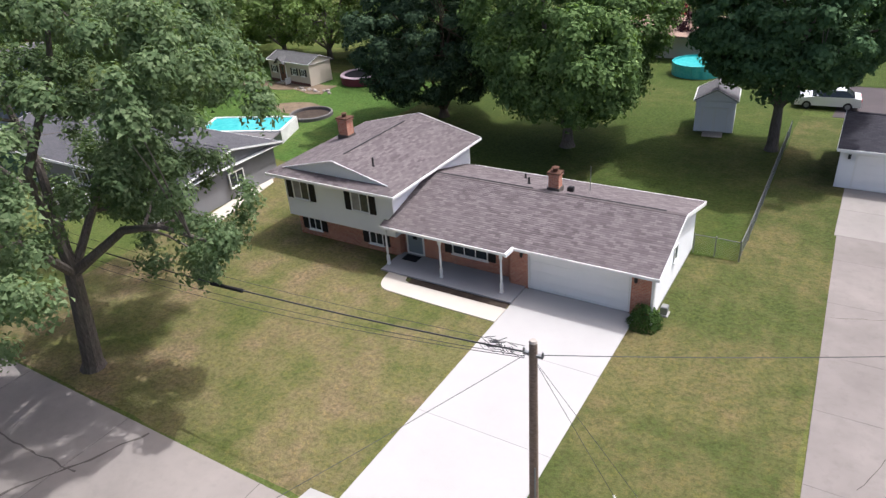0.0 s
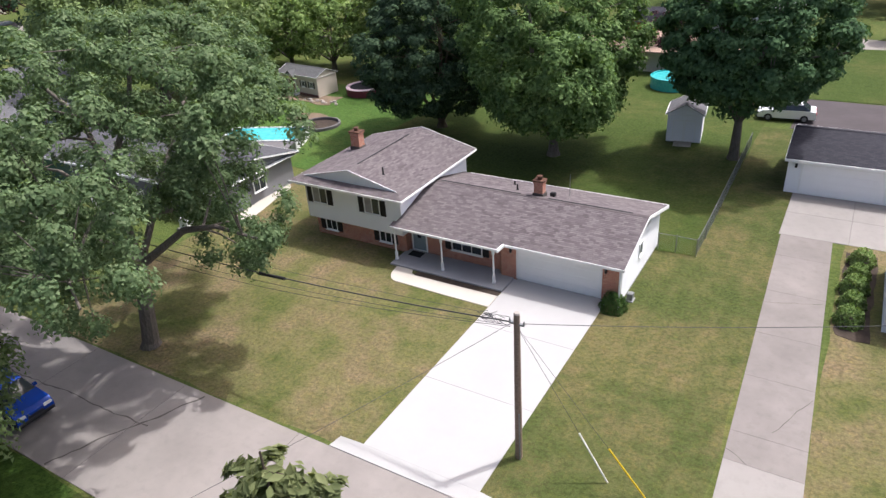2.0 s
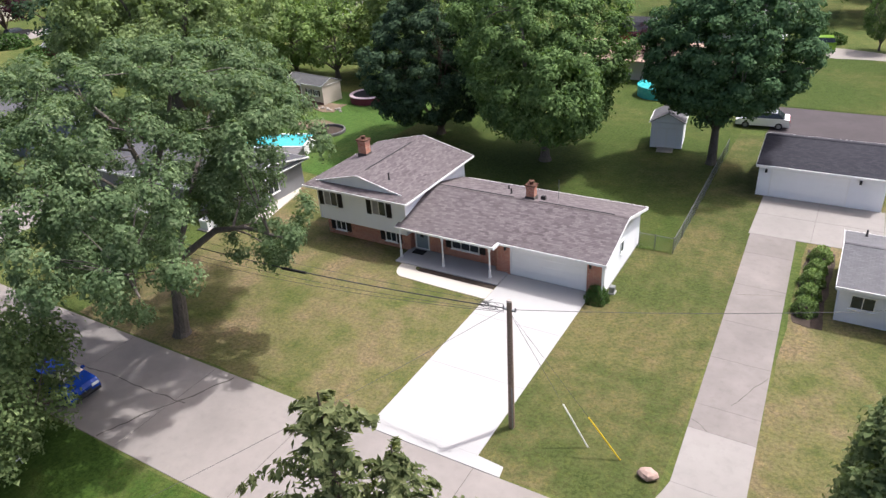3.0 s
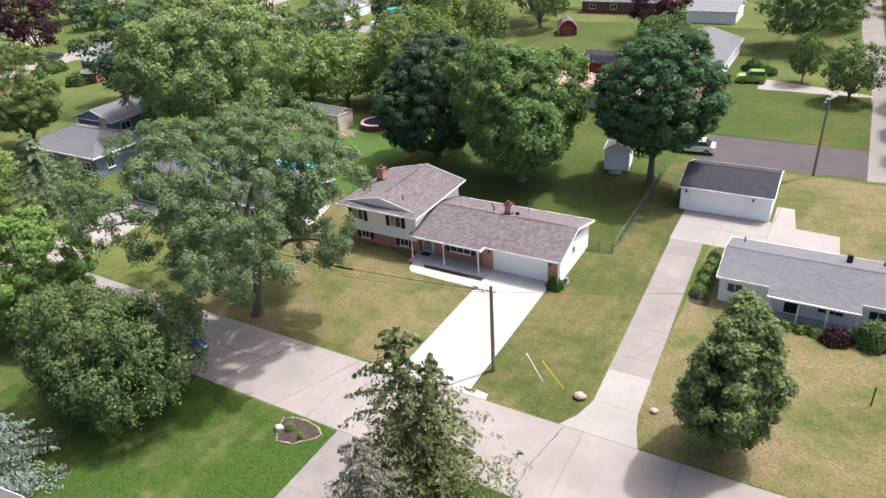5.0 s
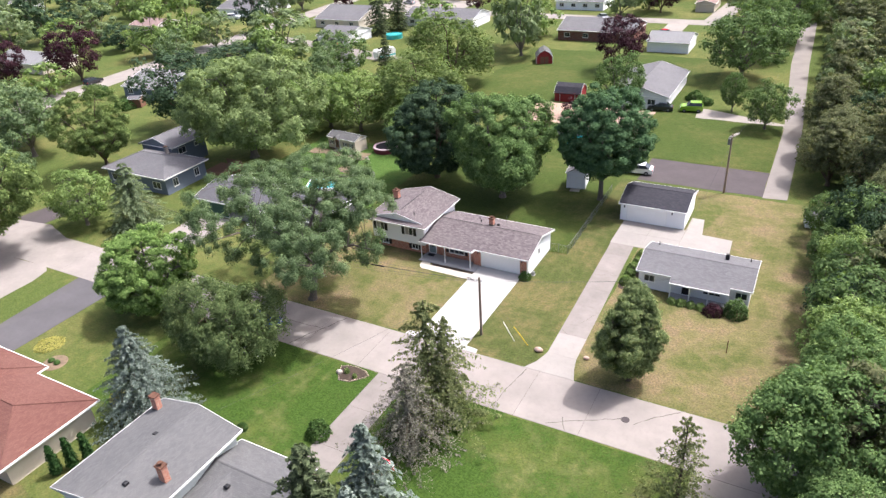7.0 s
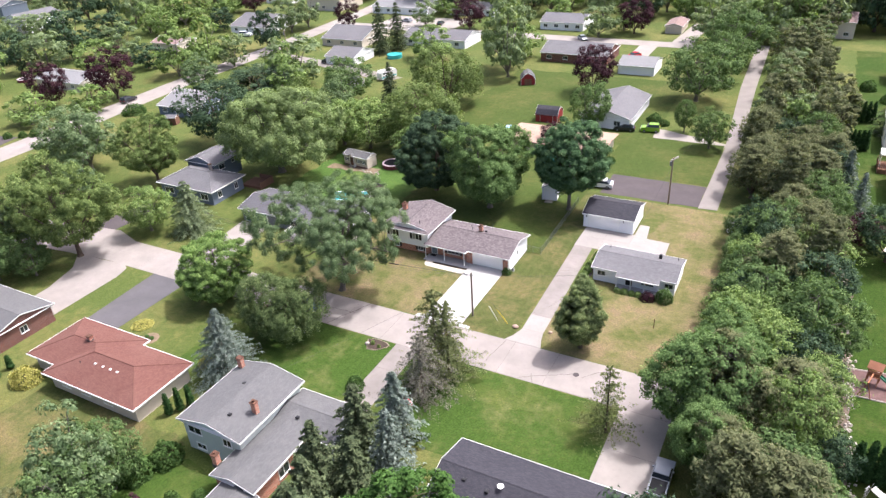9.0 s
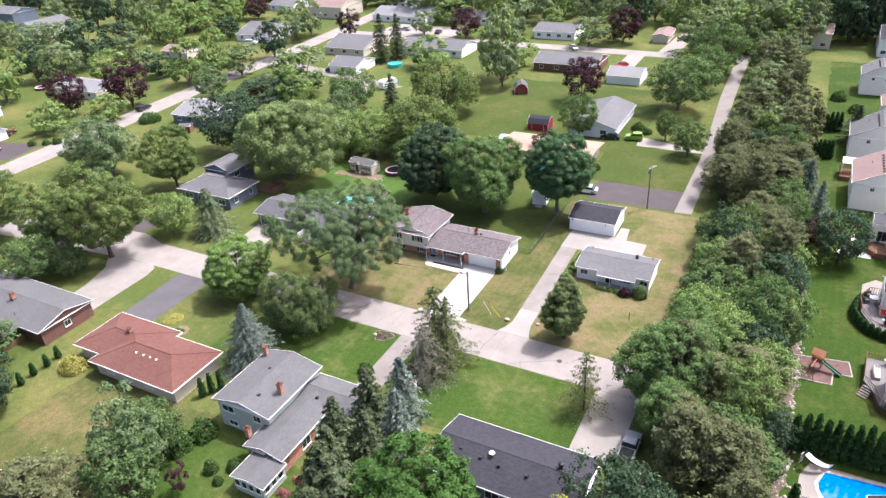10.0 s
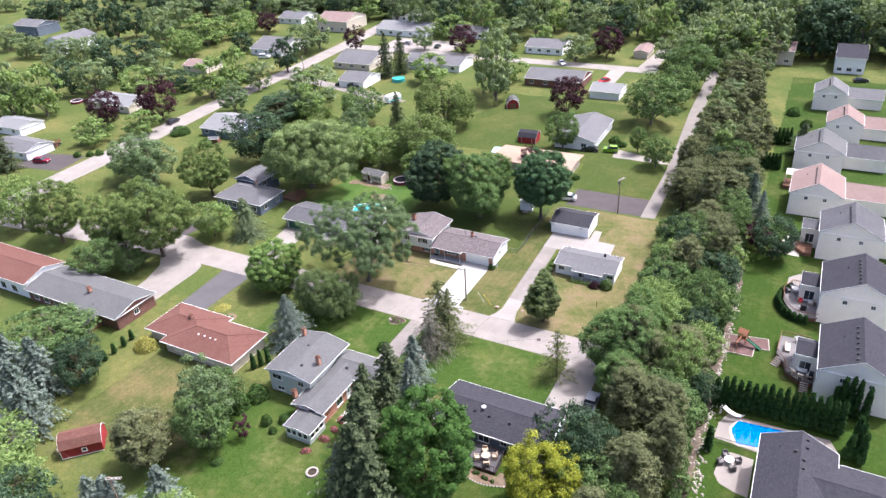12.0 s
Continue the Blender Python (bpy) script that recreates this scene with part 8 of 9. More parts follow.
dk = thing("entry_steps", -36.4, -4.2, 0.0, "white-railed wooden entry steps of the ranch", "steps")
part("landing", Build().box(-1.6, -0.2, 0.5, 1.6, 2.2, 0.58), M["deck_grey"], dk)
for i in range(3):
    part("tread", Build().box(-0.9, -0.5 - i * 0.28, 0.36 - i * 0.16, 0.9, -0.22 - i * 0.28, 0.42 - i * 0.16), M["deck_grey"], dk)
for i in range(12):
    for sx in (-1.6, 1.6):
        part("baluster", Build().box(sx - 0.03, -0.2 + i * 0.2, 0.0 if i in (0, 11) else 0.5, sx + 0.03, -0.14 + i * 0.2, 1.4), M["white_pl"], dk)
for sx in (-1.6, 1.6):
    part("handrail", Build().box(sx - 0.05, -0.22, 1.4, sx + 0.05, 2.2, 1.46), M["white_pl"], dk)


# ---- vehicles ----
PAINT = {}


def paint(name, colour):
    if name not in PAINT:
        PAINT[name] = plain(name, colour, 0.25, 0.15, 0.05, 2, 0.02, 0.6)
    return PAINT[name]


def car(x, y, turn, colour, label, length=4.6, width=1.82, height=1.5, style="sedan"):
    """A car drawn along its own x, bonnet towards +x."""
    ob = thing("car", x, y, 0.0, label, "car", turn=turn)
    L, W = length / 2, width / 2
    hood = 0.62 * height
    if style == "suv":
        prof = [(-L, 0.35), (-L, hood + 0.05), (-L + 0.1, hood + 0.12), (L * 0.42, hood + 0.1), (L * 0.9, hood - 0.02), (L, hood - 0.2), (L, 0.35)]
        top = [(-L + 0.12, hood + 0.1), (-L + 0.32, height), (L * 0.12, height), (L * 0.45, hood + 0.1)]
    elif style == "pickup":
        prof = [(-L, 0.4), (-L, hood + 0.1), (-L * 0.15, hood + 0.1), (L * 0.45, hood + 0.12), (L * 0.92, hood + 0.02), (L, hood - 0.15), (L, 0.4)]
        top = [(-L * 0.18, hood + 0.1), (-L * 0.12, height), (L * 0.3, height), (L * 0.52, hood + 0.1)]
    else:
        prof = [(-L, 0.32), (-L + 0.04, hood + 0.02), (-L * 0.75, hood + 0.08), (L * 0.42, hood + 0.06), (L * 0.88, hood - 0.08), (L, hood - 0.25), (L, 0.32)]
        top = [(-L * 0.8, hood + 0.06), (-L * 0.5, height), (L * 0.08, height), (L * 0.48, hood + 0.06)]
    b = Build()
    n = len(prof)
    for s in (-1, 1):
        pts = [(px, s * W * (0.97 if pz < 0.5 else 1.0), pz) for px, pz in prof]
        b.face(pts if s > 0 else pts[::-1])
    for i in range(n):
        (ax, az), (bx, bz) = prof[i], prof[(i + 1) % n]
        b.face([(ax, -W, az), (bx, -W, bz), (bx, W, bz), (ax, W, az)])
    body = part("body", b, paint(label.split()[0] + "_paint", colour), ob)
    wi = W * 0.8
    for s in (-1, 1):
        pts = [(px, s * (W * 0.95 if i in (0, 3) else wi), pz) for i, (px, pz) in enumerate(top)]
        c = Build()
        c.face(pts[::-1] if s > 0 else pts)
        part("side_window", c, M["glass"], ob)
    for i in (0, 2):
        (ax, az), (bx, bz) = top[i], top[i + 1]
        wa, wb = (W * 0.95, wi) if i == 0 else (wi, W * 0.95)
        c = Build()
        c.face([(ax, -wa, az), (bx, -wb, bz), (bx, wb, bz), (ax, wa, az)])
        part("windscreen" if i else "rear_window", c, M["glass"], ob)
    part("roof", Build().chamfer(top[1][0] - 0.03, -wi - 0.02, top[1][1] - 0.05, top[2][0] + 0.03, wi + 0.02, top[1][1] + 0.03, 0.04), paint(label.split()[0] + "_paint", colour), ob)
    if style == "pickup":
        part("bed", Build().box(-L + 0.12, -W + 0.15, hood + 0.05, -L * 0.22, W - 0.15, hood + 0.108), M["black"], ob)
    for sx in (-L * 0.62, L * 0.62):
        for s in (-1, 1):
            t = part("wheel", Build().tube((sx, s * (W - 0.2), 0.33), (sx, s * (W + 0.012), 0.33), 0.33, 0.33, 14), M["rubber"], ob)
            part("rim", Build().tube((sx, s * (W - 0.01), 0.33), (sx, s * (W + 0.02), 0.33), 0.2, 0.19, 12), M["metal"], t)
    for s in (-1, 1):
        part("headlight", Build().chamfer(L - 0.12, s * W * 0.72 - 0.2, hood - 0.3, L + 0.012, s * W * 0.72 + 0.2, hood - 0.16, 0.03), M["white_pl"], ob)
        part("tail_light", Build().box(-L - 0.012, s * W * 0.78 - 0.14, hood - 0.22, -L + 0.08, s * W * 0.78 + 0.14, hood - 0.04), M["cloth_red"], ob)
        part("mirror", Build().chamfer(L * 0.3, s * (W + 0.08) - 0.08, hood + 0.08, L * 0.3 + 0.14, s * (W + 0.08) + 0.08, hood + 0.22, 0.03), paint(label.split()[0] + "_paint", colour), ob)
    part("grille", Build().box(L - 0.02, -W * 0.42, 0.45, L + 0.01, W * 0.42, hood - 0.32), M["black"], ob)
    part("bumper", Build().chamfer(L - 0.1, -W * 0.96, 0.3, L + 0.05, W * 0.96, 0.46, 0.03), M["black"], ob)
    return ob


car(-21.4, -20.4, 0, (0.005, 0.05, 0.36), "blue hatchback parked under the tree at the street's edge", 4.1, 1.75, 1.5, "suv")
car(-34.6, -19.6, 175, (0.35, 0.37, 0.4), "silver car parked in the street's shade", 4.5, 1.8, 1.48)
car(4.9, 34.4, 185, (0.75, 0.76, 0.76), "white car parked on the asphalt behind the garage", 4.6, 1.85, 1.55)
car(6.7, 66.0, 190, (0.2, 0.36, 0.03), "lime-green jeep parked on a pale drive", 4.0, 1.85, 1.85, "suv")
car(1.3, 64.8, 190, (0.03, 0.03, 0.035), "black car beside the grey house", 4.6, 1.82, 1.5)
car(30.2, -30.8, 90, (0.6, 0.61, 0.63), "silver pickup parked on the concrete drive", 5.2, 1.8, 1.75, "pickup")
car(-95.5, 94.0, 160, (0.02, 0.02, 0.025), "black pickup on the gravel drive", 5.4, 1.9, 1.85, "pickup")
car(-101.0, 95.0, 20, (0.02, 0.03, 0.03), "dark car on the gravel drive", 4.6, 1.82, 1.5)
car(-144.6, 3.6, 20, (0.22, 0.01, 0.03), "maroon car on the asphalt court", 4.6, 1.85, 1.6, "suv")
car(-152.5, 13.2, 100, (0.02, 0.08, 0.2), "dark blue car beside a deck", 4.6, 1.85, 1.5)
car(-132.5, 43.0, 95, (0.02, 0.022, 0.025), "black car at the kerb of the cross street", 4.7, 1.85, 1.6, "suv")
car(-157.0, 118.5, 15, (0.72, 0.72, 0.72), "white van by the long grey house", 5.0, 1.95, 1.95, "suv")
for i, (cx, cy, cl, lb) in enumerate(((-100, 158, (0.03, 0.03, 0.035), "black car parked in the far court"), (-92, 154, (0.05, 0.06, 0.08), "dark car in the far court"), (-108, 156, (0.5, 0.5, 0.52), "silver car in the far court"), (-12.2, 126.5, (0.5, 0.02, 0.03), "red car by the white garage"), (-33.5, 144.0, (0.55, 0.56, 0.58), "pale car on the back street"), (66, 150, (0.02, 0.02, 0.03), "black car before the slate-roofed house"))):
    car(cx, cy, 30 + i * 70, cl, lb)
cp = thing("camper_trailer", -72.8, 84.8, 0.0, "white camper trailer with a blue stripe", "trailer", turn=70)
b = Build()
pr = [(-2.8, 0.5), (-2.9, 2.2), (-2.5, 2.7), (2.3, 2.7), (2.8, 2.0), (2.5, 0.5)]
for s in (-1.15, 1.15):
    b.face([(px, s, pz) for px, pz in (pr if s < 0 else pr[::-1])])
for i in range(6):
    (ax, az), (bx_, bz) = pr[i], pr[(i + 1) % 6]
    b.face([(ax, -1.15, az), (ax, 1.15, az), (bx_, 1.15, bz), (bx_, -1.15, bz)])
part("body", b, M["white_pl"], cp)
part("stripe", Build().box(-2.75, -1.17, 0.8, 2.5, -1.152, 1.15).box(-2.75, 1.152, 0.8, 2.5, 1.17, 1.15), M["pool_teal"], cp)
for s in (-1.0, 1.0):
    part("wheel", Build().tube((0, s - 0.1, 0.35), (0, s + 0.1, 0.35), 0.35, 0.35, 12), M["rubber"], cp)


# ---- play set, pool and decks behind the white houses ----
b = Build()
b.solid([(45.8, -9.5), (50.3, -9.4), (50.4, -6.9), (52.6, -6.7), (52.2, -3.7), (45.5, -4.7)], -0.02, 0.05)
solo("play_mulch", b, plain("red_brown_mulch", (0.12, 0.072, 0.066), 0.95, 0, 0.3, 9, 0.8), "red-brown mulch pad under the play set", "mulch", kind="structure")
b = Build()
for (ax, ay), (bx_, by) in zip([(45.8, -9.5), (50.3, -9.4), (50.4, -6.9), (52.6, -6.7), (52.2, -3.7), (45.5, -4.7)], [(50.3, -9.4), (50.4, -6.9), (52.6, -6.7), (52.2, -3.7), (45.5, -4.7), (45.8, -9.5)]):
    b.tube((ax, ay, 0.08), (bx_, by, 0.08), 0.09, 0.09, 6)
solo("play_border", b, M["stone"], "pale timber edging round the mulch", "edging", kind="structure")
ps = thing("play_set", 48.4, -6.4, 0.05, "cedar play set with a tower, swing beam and green slide", "play set", turn=-15)
for sx in (-0.7, 0.7):
    for sy in (-0.7, 0.7):
        part("post", Build().box(sx - 0.06, sy - 0.06, 0, sx + 0.06, sy + 0.06, 2.9), M["timber"], ps)
part("platform", Build().box(-0.75, -0.75, 1.4, 0.75, 0.75, 1.5), M["timber"], ps)
for sy in (-0.72, 0.72):
    part("railing", Build().box(-0.7, sy - 0.02, 1.6, 0.7, sy + 0.02, 2.15), M["timber"], ps)
part("canopy", Build().slab([(-0.95, -0.95, 2.8), (0.95, -0.95, 2.8), (0.95, 0, 3.5), (-0.95, 0, 3.5)], 0.06).slab([(0.95, 0.95, 2.8), (-0.95, 0.95, 2.8), (-0.95, 0, 3.5), (0.95, 0, 3.5)], 0.06), plain("rust_canopy", (0.26, 0.11, 0.065), 0.75), ps)
sl_b = Build()
for k in range(8):
    x0, x1 = 0.75 + k * 0.36, 0.75 + (k + 1) * 0.36
    z0, z1 = 1.5 - 1.35 * (k / 8) ** 0.9, 1.5 - 1.35 * ((k + 1) / 8) ** 0.9
    sl_b.slab([(x0, -0.28, z0), (x1, -0.28, z1), (x1, 0.28, z1), (x0, 0.28, z0)], 0.05)
    sl_b.slab([(x0, -0.34, z0 + 0.18), (x1, -0.34, z1 + 0.18), (x1, -0.28, z1 + 0.18), (x0, -0.28, z0 + 0.18)], 0.22)
    sl_b.slab([(x0, 0.28, z0 + 0.18), (x1, 0.28, z1 + 0.18), (x1, 0.34, z1 + 0.18), (x0, 0.34, z0 + 0.18)], 0.22)
part("slide", sl_b, M["slide_green"], ps, "green plastic slide")
ps.scale = (0.82, 0.82, 0.86)
part("swing_beam", Build().box(-0.08, -3.6, 2.2, 0.08, -0.7, 2.34), M["timber"], ps)
for sx in (-0.8, 0.8):
    part("swing_leg", Build().tube((sx, -3.7, 0), (0, -3.5, 2.25), 0.06, 0.06, 6), M["timber"], ps)
for sy in (-1.6, -2.7):
    part("swing", Build().box(-0.12, sy - 0.22, 0.45, 0.12, sy + 0.22, 0.48).tube((0, sy - 0.2, 0.47), (0, sy - 0.2, 2.2), 0.01, 0.01, 4).tube((0, sy + 0.2, 0.47), (0, sy + 0.2, 2.2), 0.01, 0.01, 4), M["black"], ps)

pl2 = thing("swimming_pool", 54.6, -26.85, 0.05, "bright blue in-ground pool with a pale coping", "swimming pool", turn=4)


def pool_outline(grow):
    """A long pool with one clipped and one rounded end."""
    g = grow
    out = [(-4.35 - g, -2.35 - g * 0.7), (-4.0 - g * 0.4, -2.5 - g), (4.2, -2.0 - g)]
    out += [(4.2 + (0.6 + g) * math.sin(k * 0.393), -1.4 - (0.6 + g) * math.cos(k * 0.393)) for k in range(1, 5)]
    out += [(4.8 + g, 1.5), (4.5 + g * 0.7, 1.95 + g * 0.7), (4.1, 2.15 + g), (-4.3 - g * 0.3, 2.15 + g), (-5.05 - g, 0.35), (-5.0 - g, -0.6)]
    return out


part("coping", Build().solid(pool_outline(0.4), 0.0, 0.05), M["stone"], pl2)
part("water", Build().solid(pool_outline(0.0), 0.0, 0.056), M["pool"], pl2)
sw = thing("pool_slide", 48.0, -25.0, 0.05, "pale curved pool slide", "pool slide", turn=-30)
b = Build()
for k in range(9):
    a0, a1 = k * 0.2, (k + 1) * 0.2
    z0, z1 = 2.0 - 1.7 * k / 9, 2.0 - 1.7 * (k + 1) / 9
    p0, p1 = (1.9 * math.sin(a0), 1.9 - 1.9 * math.cos(a0)), (1.9 * math.sin(a1), 1.9 - 1.9 * math.cos(a1))
    b.slab([(p0[0], p0[1] - 0.35, z0), (p1[0], p1[1] - 0.35, z1), (p1[0], p1[1] + 0.35, z1), (p0[0], p0[1] + 0.35, z0)], 0.1)
part("chute", b, M["canvas"], sw)
for k in range(4):
    part("rung", Build().box(-0.5, -0.3, 0.4 + 0.4 * k, -0.42, 0.3, 0.45 + 0.4 * k), M["metal"], sw)
for s in (-0.3, 0.3):
    part("rail", Build().tube((-0.46, s, 0), (-0.2, s, 2.1), 0.03), M["metal"], sw)
pf = thing("pool_fence", 47.9, -30.5, 0.0, "black metal picket fence beside the pool", "fence", turn=1)
for i in range(21):
    part("picket", Build().box(i * 0.24, -0.015, 0, i * 0.24 + 0.03, 0.015, 1.2), M["black"], pf)
part("rail", Build().box(0, -0.02, 1.1, 4.9, 0.02, 1.14), M["black"], pf)
part("rail", Build().box(0, -0.02, 0.2, 4.9, 0.02, 0.24), M["black"], pf)


def patio_set(x, y, z, n, label, top="white_pl", seat="wicker", r=0.6):
    ob = thing("patio_table", x, y, z, label, "table")
    part("tabletop", Build().spin([(r, 0.68), (r + 0.03, 0.72), (r, 0.74), (0.0, 0.74)], 18), M[top], ob)
    part("pedestal", Build().tube((0, 0, 0), (0, 0, 0.7), 0.06, 0.05).tube((0, 0, 0), (0, 0, 0.05), 0.3, 0.26, 12), M["metal"], ob)
    for i in range(n):
        a = 6.283 * i / n + 0.5
        ch = thing("patio_chair", x + math.cos(a) * (r + 0.6), y + math.sin(a) * (r + 0.6), z, "cushioned patio chair at a round table", "chair", "patio chairs", turn=math.degrees(a) + 90)
        part("seat", Build().chamfer(-0.32, -0.32, 0.28, 0.32, 0.32, 0.46, 0.05), M[seat], ch)
        part("backrest", Build().chamfer(-0.32, -0.4, 0.42, 0.32, -0.28, 0.95, 0.05), M[seat], ch)
        for sx in (-0.34, 0.34):
            part("arm", Build().box(sx - 0.05, -0.36, 0.0, sx + 0.05, 0.3, 0.62), M[seat], ch)
    return ob


def deck(name, outline, z, label, mt="deck_grey", rail=True, rail_mt="deck"):
    cx, cy = sum(p[0] for p in outline) / len(outline), sum(p[1] for p in outline) / len(outline)
    ob = thing(name, cx, cy, 0.0, label, "deck")
    loc = [(px - cx, py - cy) for px, py in outline]
    part("platform", Build().solid(loc, z - 0.12, z), M[mt], ob)
    part("skirt", Build().solid([(px * 0.97, py * 0.97) for px, py in loc], 0, z - 0.12), M["deck"], ob)
    if rail:
        n = len(loc)
        for i in range(n - 1):
            (ax, ay), (bx, by) = loc[i], loc[i + 1]
            part("handrail", Build().tube((ax, ay, z + 0.9), (bx, by, z + 0.9), 0.05, 0.05, 6), M[rail_mt], ob)
            m = max(2, int(math.hypot(bx - ax, by - ay) / 0.3))
            for k in range(m):
                px, py = ax + (bx - ax) * k / m, ay + (by - ay) * k / m
                part("baluster", Build().box(px - 0.025, py - 0.025, z, px + 0.025, py + 0.025, z + 0.9), M[rail_mt], ob)
    return ob


deck("deck", [(22.4, -44.3), (22.6, -48.4), (17.8, -48.5), (17.8, -44.3)], 0.6, "low dark deck with black rails behind the dark-roofed house", "deck_dark", True, "black")
b = Build()
b.solid([(17.2, -48.7), (17.4, -49.6), (18.8, -50.2), (20.4, -50.5), (22.6, -50.2), (24.9, -49.8), (24.6, -47.6), (22.9, -47.8), (22.8, -48.6)], -0.02, 0.1)
solo("flower_bed", b, M["soil"], "curved planted bed of soil round the deck", "garden bed", kind="structure")
bed = random.Random(71)
for i, (ex, ey) in enumerate([(17.15 + k * 0.42, -49.3 - 1.15 * math.sin(k * 0.17) - 0.1) for k in range(19)]):
    boulder("edging_stone", ex, ey, 0.17, M["stone"], "small pale edging stone of the curved bed", "bed edging", i)
for i in range(11):
    spot(B_M if i % 3 else B_F, 18.0 + i * 0.46, -49.3 + bed.uniform(-0.3, 0.2), (0.3, 0.3, 0.32), i * 70, "low leafy plant in the bed by the deck", "bed plants", 0.0)
patio_set(20.4, -46.7, 0.6, 4, "round table among four cushioned chairs on the deck", "wicker")
deck("deck", [(58.2, -3.0), (53.9, -3.0), (53.6, -8.0), (54.8, -10.2), (55.2, -12.2), (57.0, -13.6), (59.2, -13.6)], 1.0, "dark two-level deck with rails behind the white house")
patio_set(57.3, -11.6, 1.0, 6, "white round table with chairs on the deck", "white_pl", "canvas", 0.75)
deck("deck", [(58.2, 14.2), (54.4, 14.0), (53.2, 11.2), (53.4, 8.2), (54.7, 5.0), (56.4, 3.9), (58.9, 4.2)], 0.9, "wide curved brown deck behind the white house")
patio_set(55.0, 11.6, 0.9, 4, "white table with grey chairs on the deck", "white_pl", "deck_grey")


def grill(x, y, z, turn):
    ob = thing("gas_grill", x, y, z, "black covered gas grill on a deck", "grill", "deck grills", turn=turn)
    part("cabinet", Build().chamfer(-0.45, -0.28, 0.08, 0.45, 0.28, 0.82, 0.03), M["black"], ob)
    part("lid", Build().chamfer(-0.42, -0.27, 0.82, 0.42, 0.27, 1.15, 0.1), M["black"], ob)
    for sx in (-1, 1):
        part("side_shelf", Build().box(sx * 0.46 if sx > 0 else -0.8, -0.24, 0.78, 0.8 if sx > 0 else -0.46, 0.24, 0.82), M["metal"], ob)
    for sx in (-0.36, 0.36):
        part("caster", Build().tube((sx, -0.2, 0.05), (sx, 0.2, 0.05), 0.05, 0.05, 8), M["black"], ob)


def lounge(x, y, z, turn, w, cushion, label):
    ob = thing("outdoor_sofa", x, y, z, label, "sofa", turn=turn)
    part("frame", Build().chamfer(-w / 2, -0.4, 0.02, w / 2, 0.4, 0.32, 0.03), M["wicker"], ob)
    part("backrest", Build().chamfer(-w / 2, 0.26, 0.32, w / 2, 0.42, 0.8, 0.05), M["wicker"], ob)
    n = max(1, round(w / 0.7))
    for i in range(n):
        a = -w / 2 + w * i / n
        part("cushion", Build().chamfer(a + 0.02, -0.4, 0.32, a + w / n - 0.02, 0.26, 0.46, 0.05), M[cushion], ob)


def deck_stairs(x, y, turn, n, rise, label):
    ob = thing("deck_stairs", x, y, 0.0, label, "stairs", turn=turn)
    for i in range(n):
        part("tread", Build().box(-0.55, -0.3 * (i + 1), rise * (n - i) - 0.05, 0.55, -0.3 * i - 0.02, rise * (n - i)), M["patio"], ob)
    for sx in (-0.6, 0.6):
        part("stringer", Build().slab([(sx - 0.03, 0, rise * n), (sx + 0.03, 0, rise * n), (sx + 0.03, -0.3 * n, rise * 0.6), (sx - 0.03, -0.3 * n, rise * 0.6)], 0.24), M["deck"], ob)


grill(56.6, 6.0, 0.9, 10)
lounge(57.7, 9.2, 0.9, -90, 2.1, "white_pl", "wicker outdoor sofa with pale cushions on the deck")
lounge(56.0, 8.6, 0.9, 90, 1.5, "cloth_red", "wicker outdoor bench with red cushions on the deck")
grill(56.6, -3.8, 1.0, 0)
grill(58.6, -12.6, 1.0, 80)
lounge(55.0, -6.4, 1.0, 90, 2.0, "canvas", "wicker outdoor sofa with pale cushions on the deck")
deck_stairs(54.2, -9.0, -28, 5, 0.18, "dark timber stairs with pale treads down to the lawn")
deck_stairs(57.9, -13.7, 0, 5, 0.18, "dark timber stairs with pale treads down to the lawn")
b = Build()
b.solid([(53.6, 14.3), (57.9, 14.3), (58.0, 18.8), (55.6, 19.6), (53.8, 17.6)], -0.02, 0.05)
solo("patio", b, M["patio"], "pale paved patio beside the curved deck", "paving", kind="structure")
deck("deck", [(57.0, 31.5), (54.8, 31.2), (54.0, 28.8), (55.4, 26.8), (57.0, 26.8)], 0.9, "white-railed rounded deck of a white house", "deck")
deck("deck", [(54.0, 62.0), (49.6, 62.0), (49.6, 57.6), (54.0, 57.6)], 0.9, "brown deck with a canvas shade", "deck")
cn = thing("shade_canopy", 51.8, 60.6, 0.0, "cream canvas shade on posts", "canopy")
part("canvas_top", Build().slab([(-2.0, -1.5, 3.2), (2.0, -1.5, 3.2), (2.0, 1.5, 3.4), (-2.0, 1.5, 3.4)], 0.05), M["canvas"], cn)
for sx in (-1.9, 1.9):
    for sy in (-1.4, 1.4):
        part("post", Build().box(sx - 0.05, sy - 0.05, 0, sx + 0.05, sy + 0.05, 3.2), M["white_pl"], cn)
b = Build()
b.solid([(50.0, 26.5), (55.0, 26.2), (55.2, 33.0), (52.4, 34.5)], -0.02, 0.05)
solo("patio", b, M["walk"], "pale pinkish paved patio", "paving", kind="structure")
b = Build()
b.solid([(48.5, -36.2), (49.3, -37.6), (51.2, -38.3), (52.9, -38.6), (52.9, -31.7), (50.0, -31.5), (48.8, -32.8)], -0.02, 0.05)
solo("patio", b, M["patio"], "pale paved patio below the pool", "paving", kind="structure")
patio_set(50.0, -33.6, 0.05, 4, "white round patio table with grey chairs", "white_pl", "deck_grey")
deck("deck", [(-156.5, 13.5), (-153.2, 16.4), (-151.0, 13.2), (-154.0, 11.2)], 0.8, "red-brown deck of a far house", "timber")

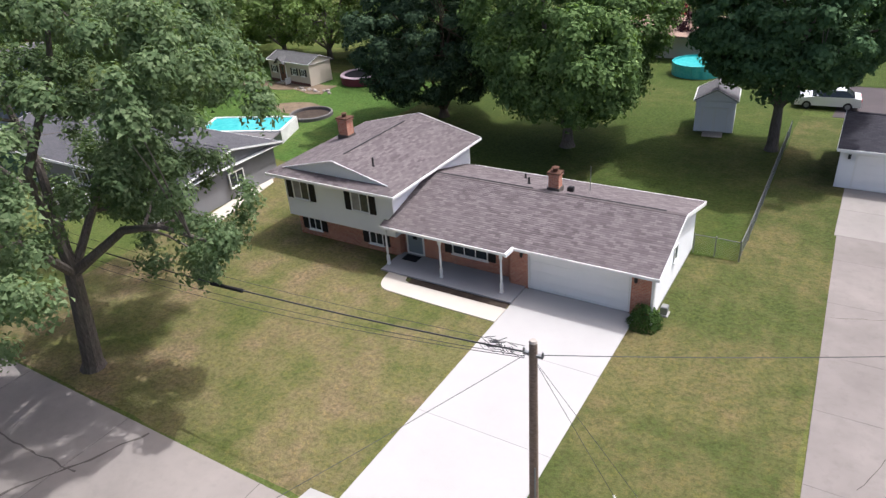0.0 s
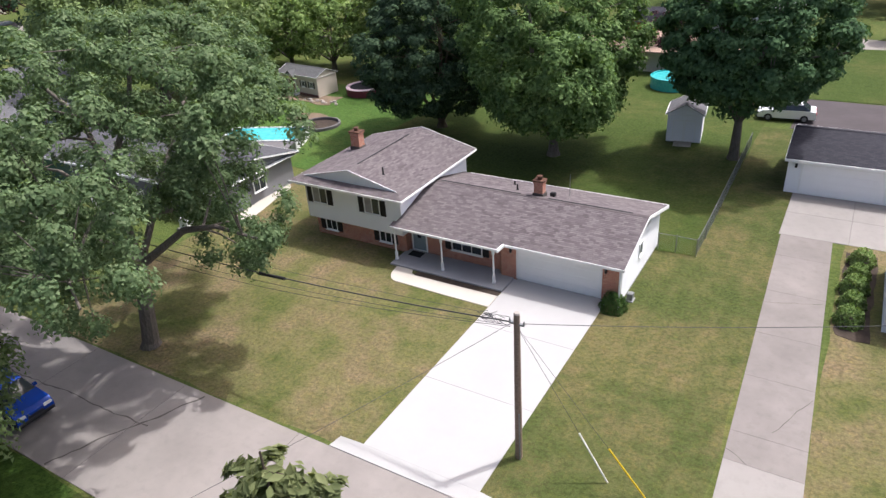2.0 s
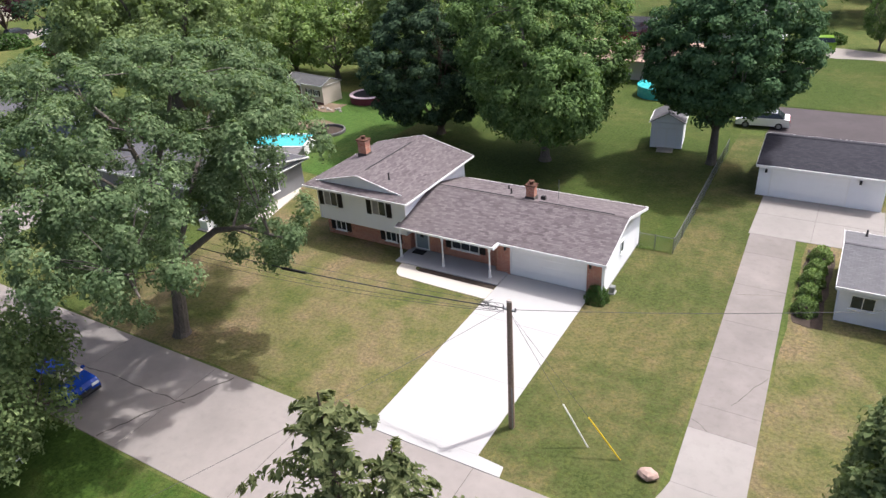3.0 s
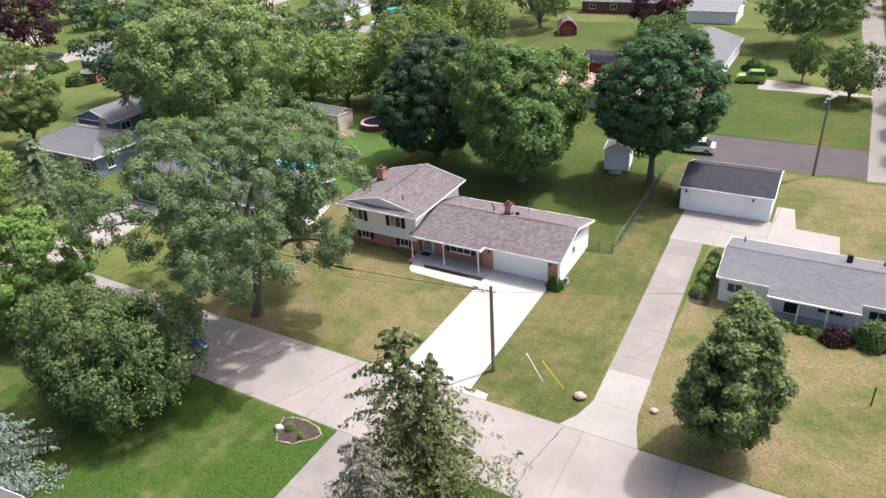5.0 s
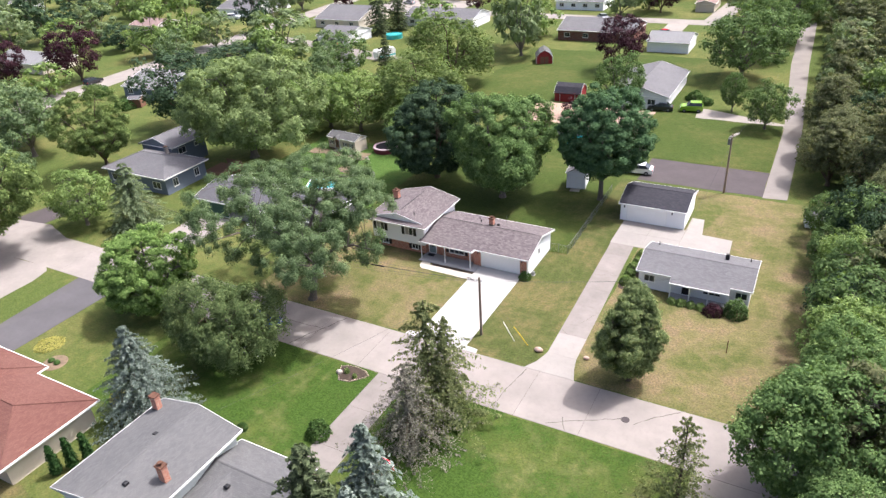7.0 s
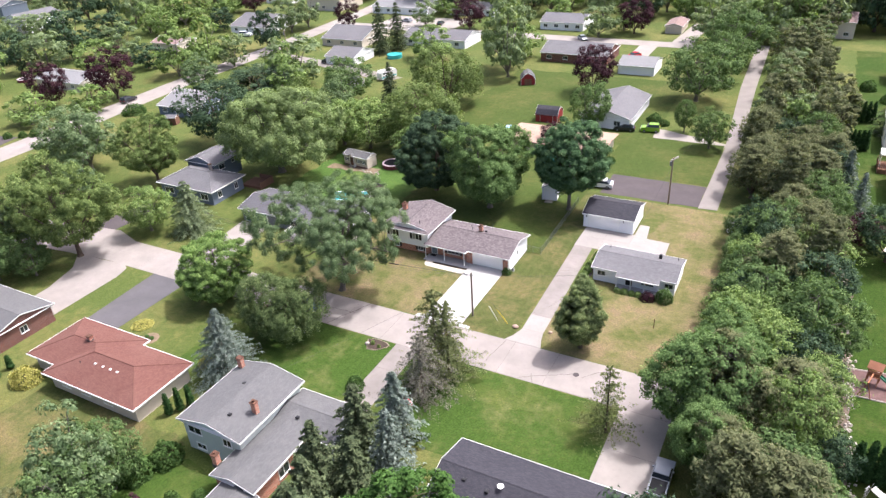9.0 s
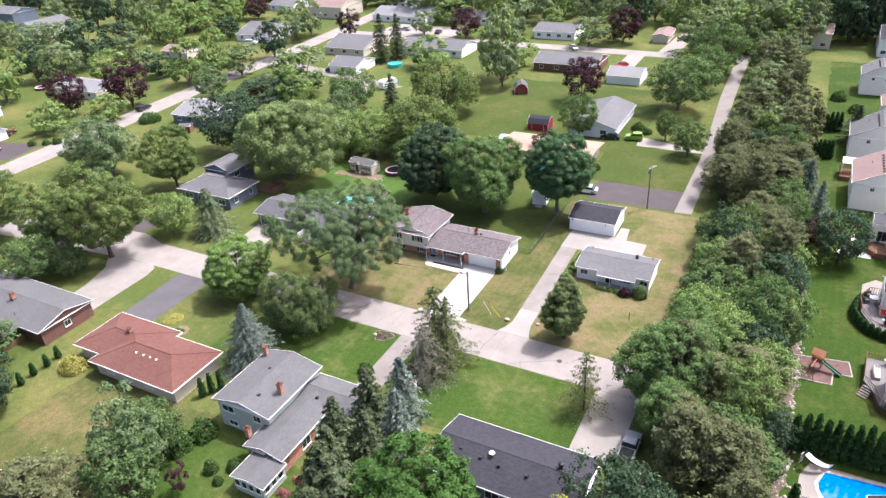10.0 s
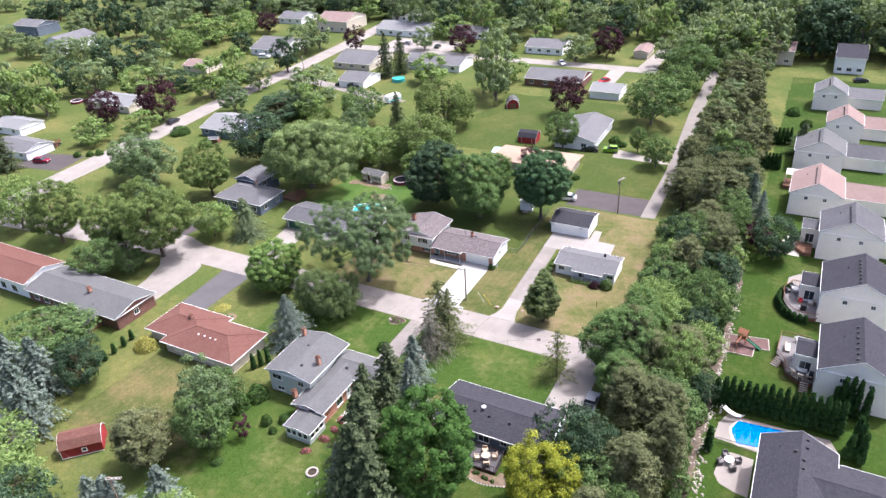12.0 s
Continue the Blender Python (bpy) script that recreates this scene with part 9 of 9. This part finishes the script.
b = Build()
b.solid(wavy(43.9, -50.0, 46.2, 18.0, 0.35, 1.4, 77), -0.03, 0.062)
solo("belt_soil", b, plain("leaf_litter", (0.115, 0.088, 0.066), 0.95, 0, 0.4, 7, 0.8), "bare brown soil between the belt and the rocks", "soil", kind="structure")

# rocks along the foot of the belt
rk = random.Random(33)
rb = Build()
for i in range(620):
    k = rk.random()
    yy = -48 + 96 * k
    xx = 46.2 + (0.12 * (-33.0 - yy) if yy < -33 else 0.0) - (0.11 * (yy - 3.0) if 3.0 < yy < 20 else (1.87 if yy >= 20 else 0.0))
    xx += rk.gauss(0, 0.3 if yy > -16 else 0.42)
    s = rk.uniform(0.1, 0.3)
    base = [(xx + s * math.cos(a) * rk.uniform(0.7, 1.2), yy + s * math.sin(a) * rk.uniform(0.7, 1.2)) for a in (0.2, 1.3, 2.5, 3.7, 5.0)]
    h = s * rk.uniform(0.6, 1.1)
    t = [(xx + (px - xx) * 0.55, yy + (py - yy) * 0.55) for px, py in base]
    for a in range(5):
        c_ = (a + 1) % 5
        rb.face([(*base[a], 0), (*base[c_], 0), (*t[c_], h), (*t[a], h)])
    rb.face([(*p, h) for p in t])
solo("rock_border", rb, M["stone"], "line of pale rocks along the tree belt", "rocks", kind="stuff")

# a round iron cover in the street
b = Build()
b.spin([(0.36, 0.0), (0.36, 0.052), (0.31, 0.058), (0.0, 0.058)], 20)
solo("manhole_cover", b, M["asphalt"], "round dark iron manhole cover in the concrete street", "manhole cover", at=(17.6, -18.5, 0.0))

# flag on a short staff by the drive
fl = thing("flag", 3.2, -34.2, 0.0, "small red and white striped flag on a slim staff", "flag")
part("staff", Build().tube((0, 0, 0), (0, 0, 4.2), 0.03, 0.025), M["white_pl"], fl)
for i in range(7):
    q = part("stripe", Build().slab([(0.03, 0, 4.1 - i * 0.11), (0.6, 0.12, 3.9 - i * 0.11), (1.2, 0.0, 3.8 - i * 0.11), (1.2, 0.0, 3.69 - i * 0.11)][:3] + [(0.03, 0.01, 4.0 - i * 0.11)], 0.01), M["cloth_red"] if i % 2 == 0 else M["white_pl"], fl)
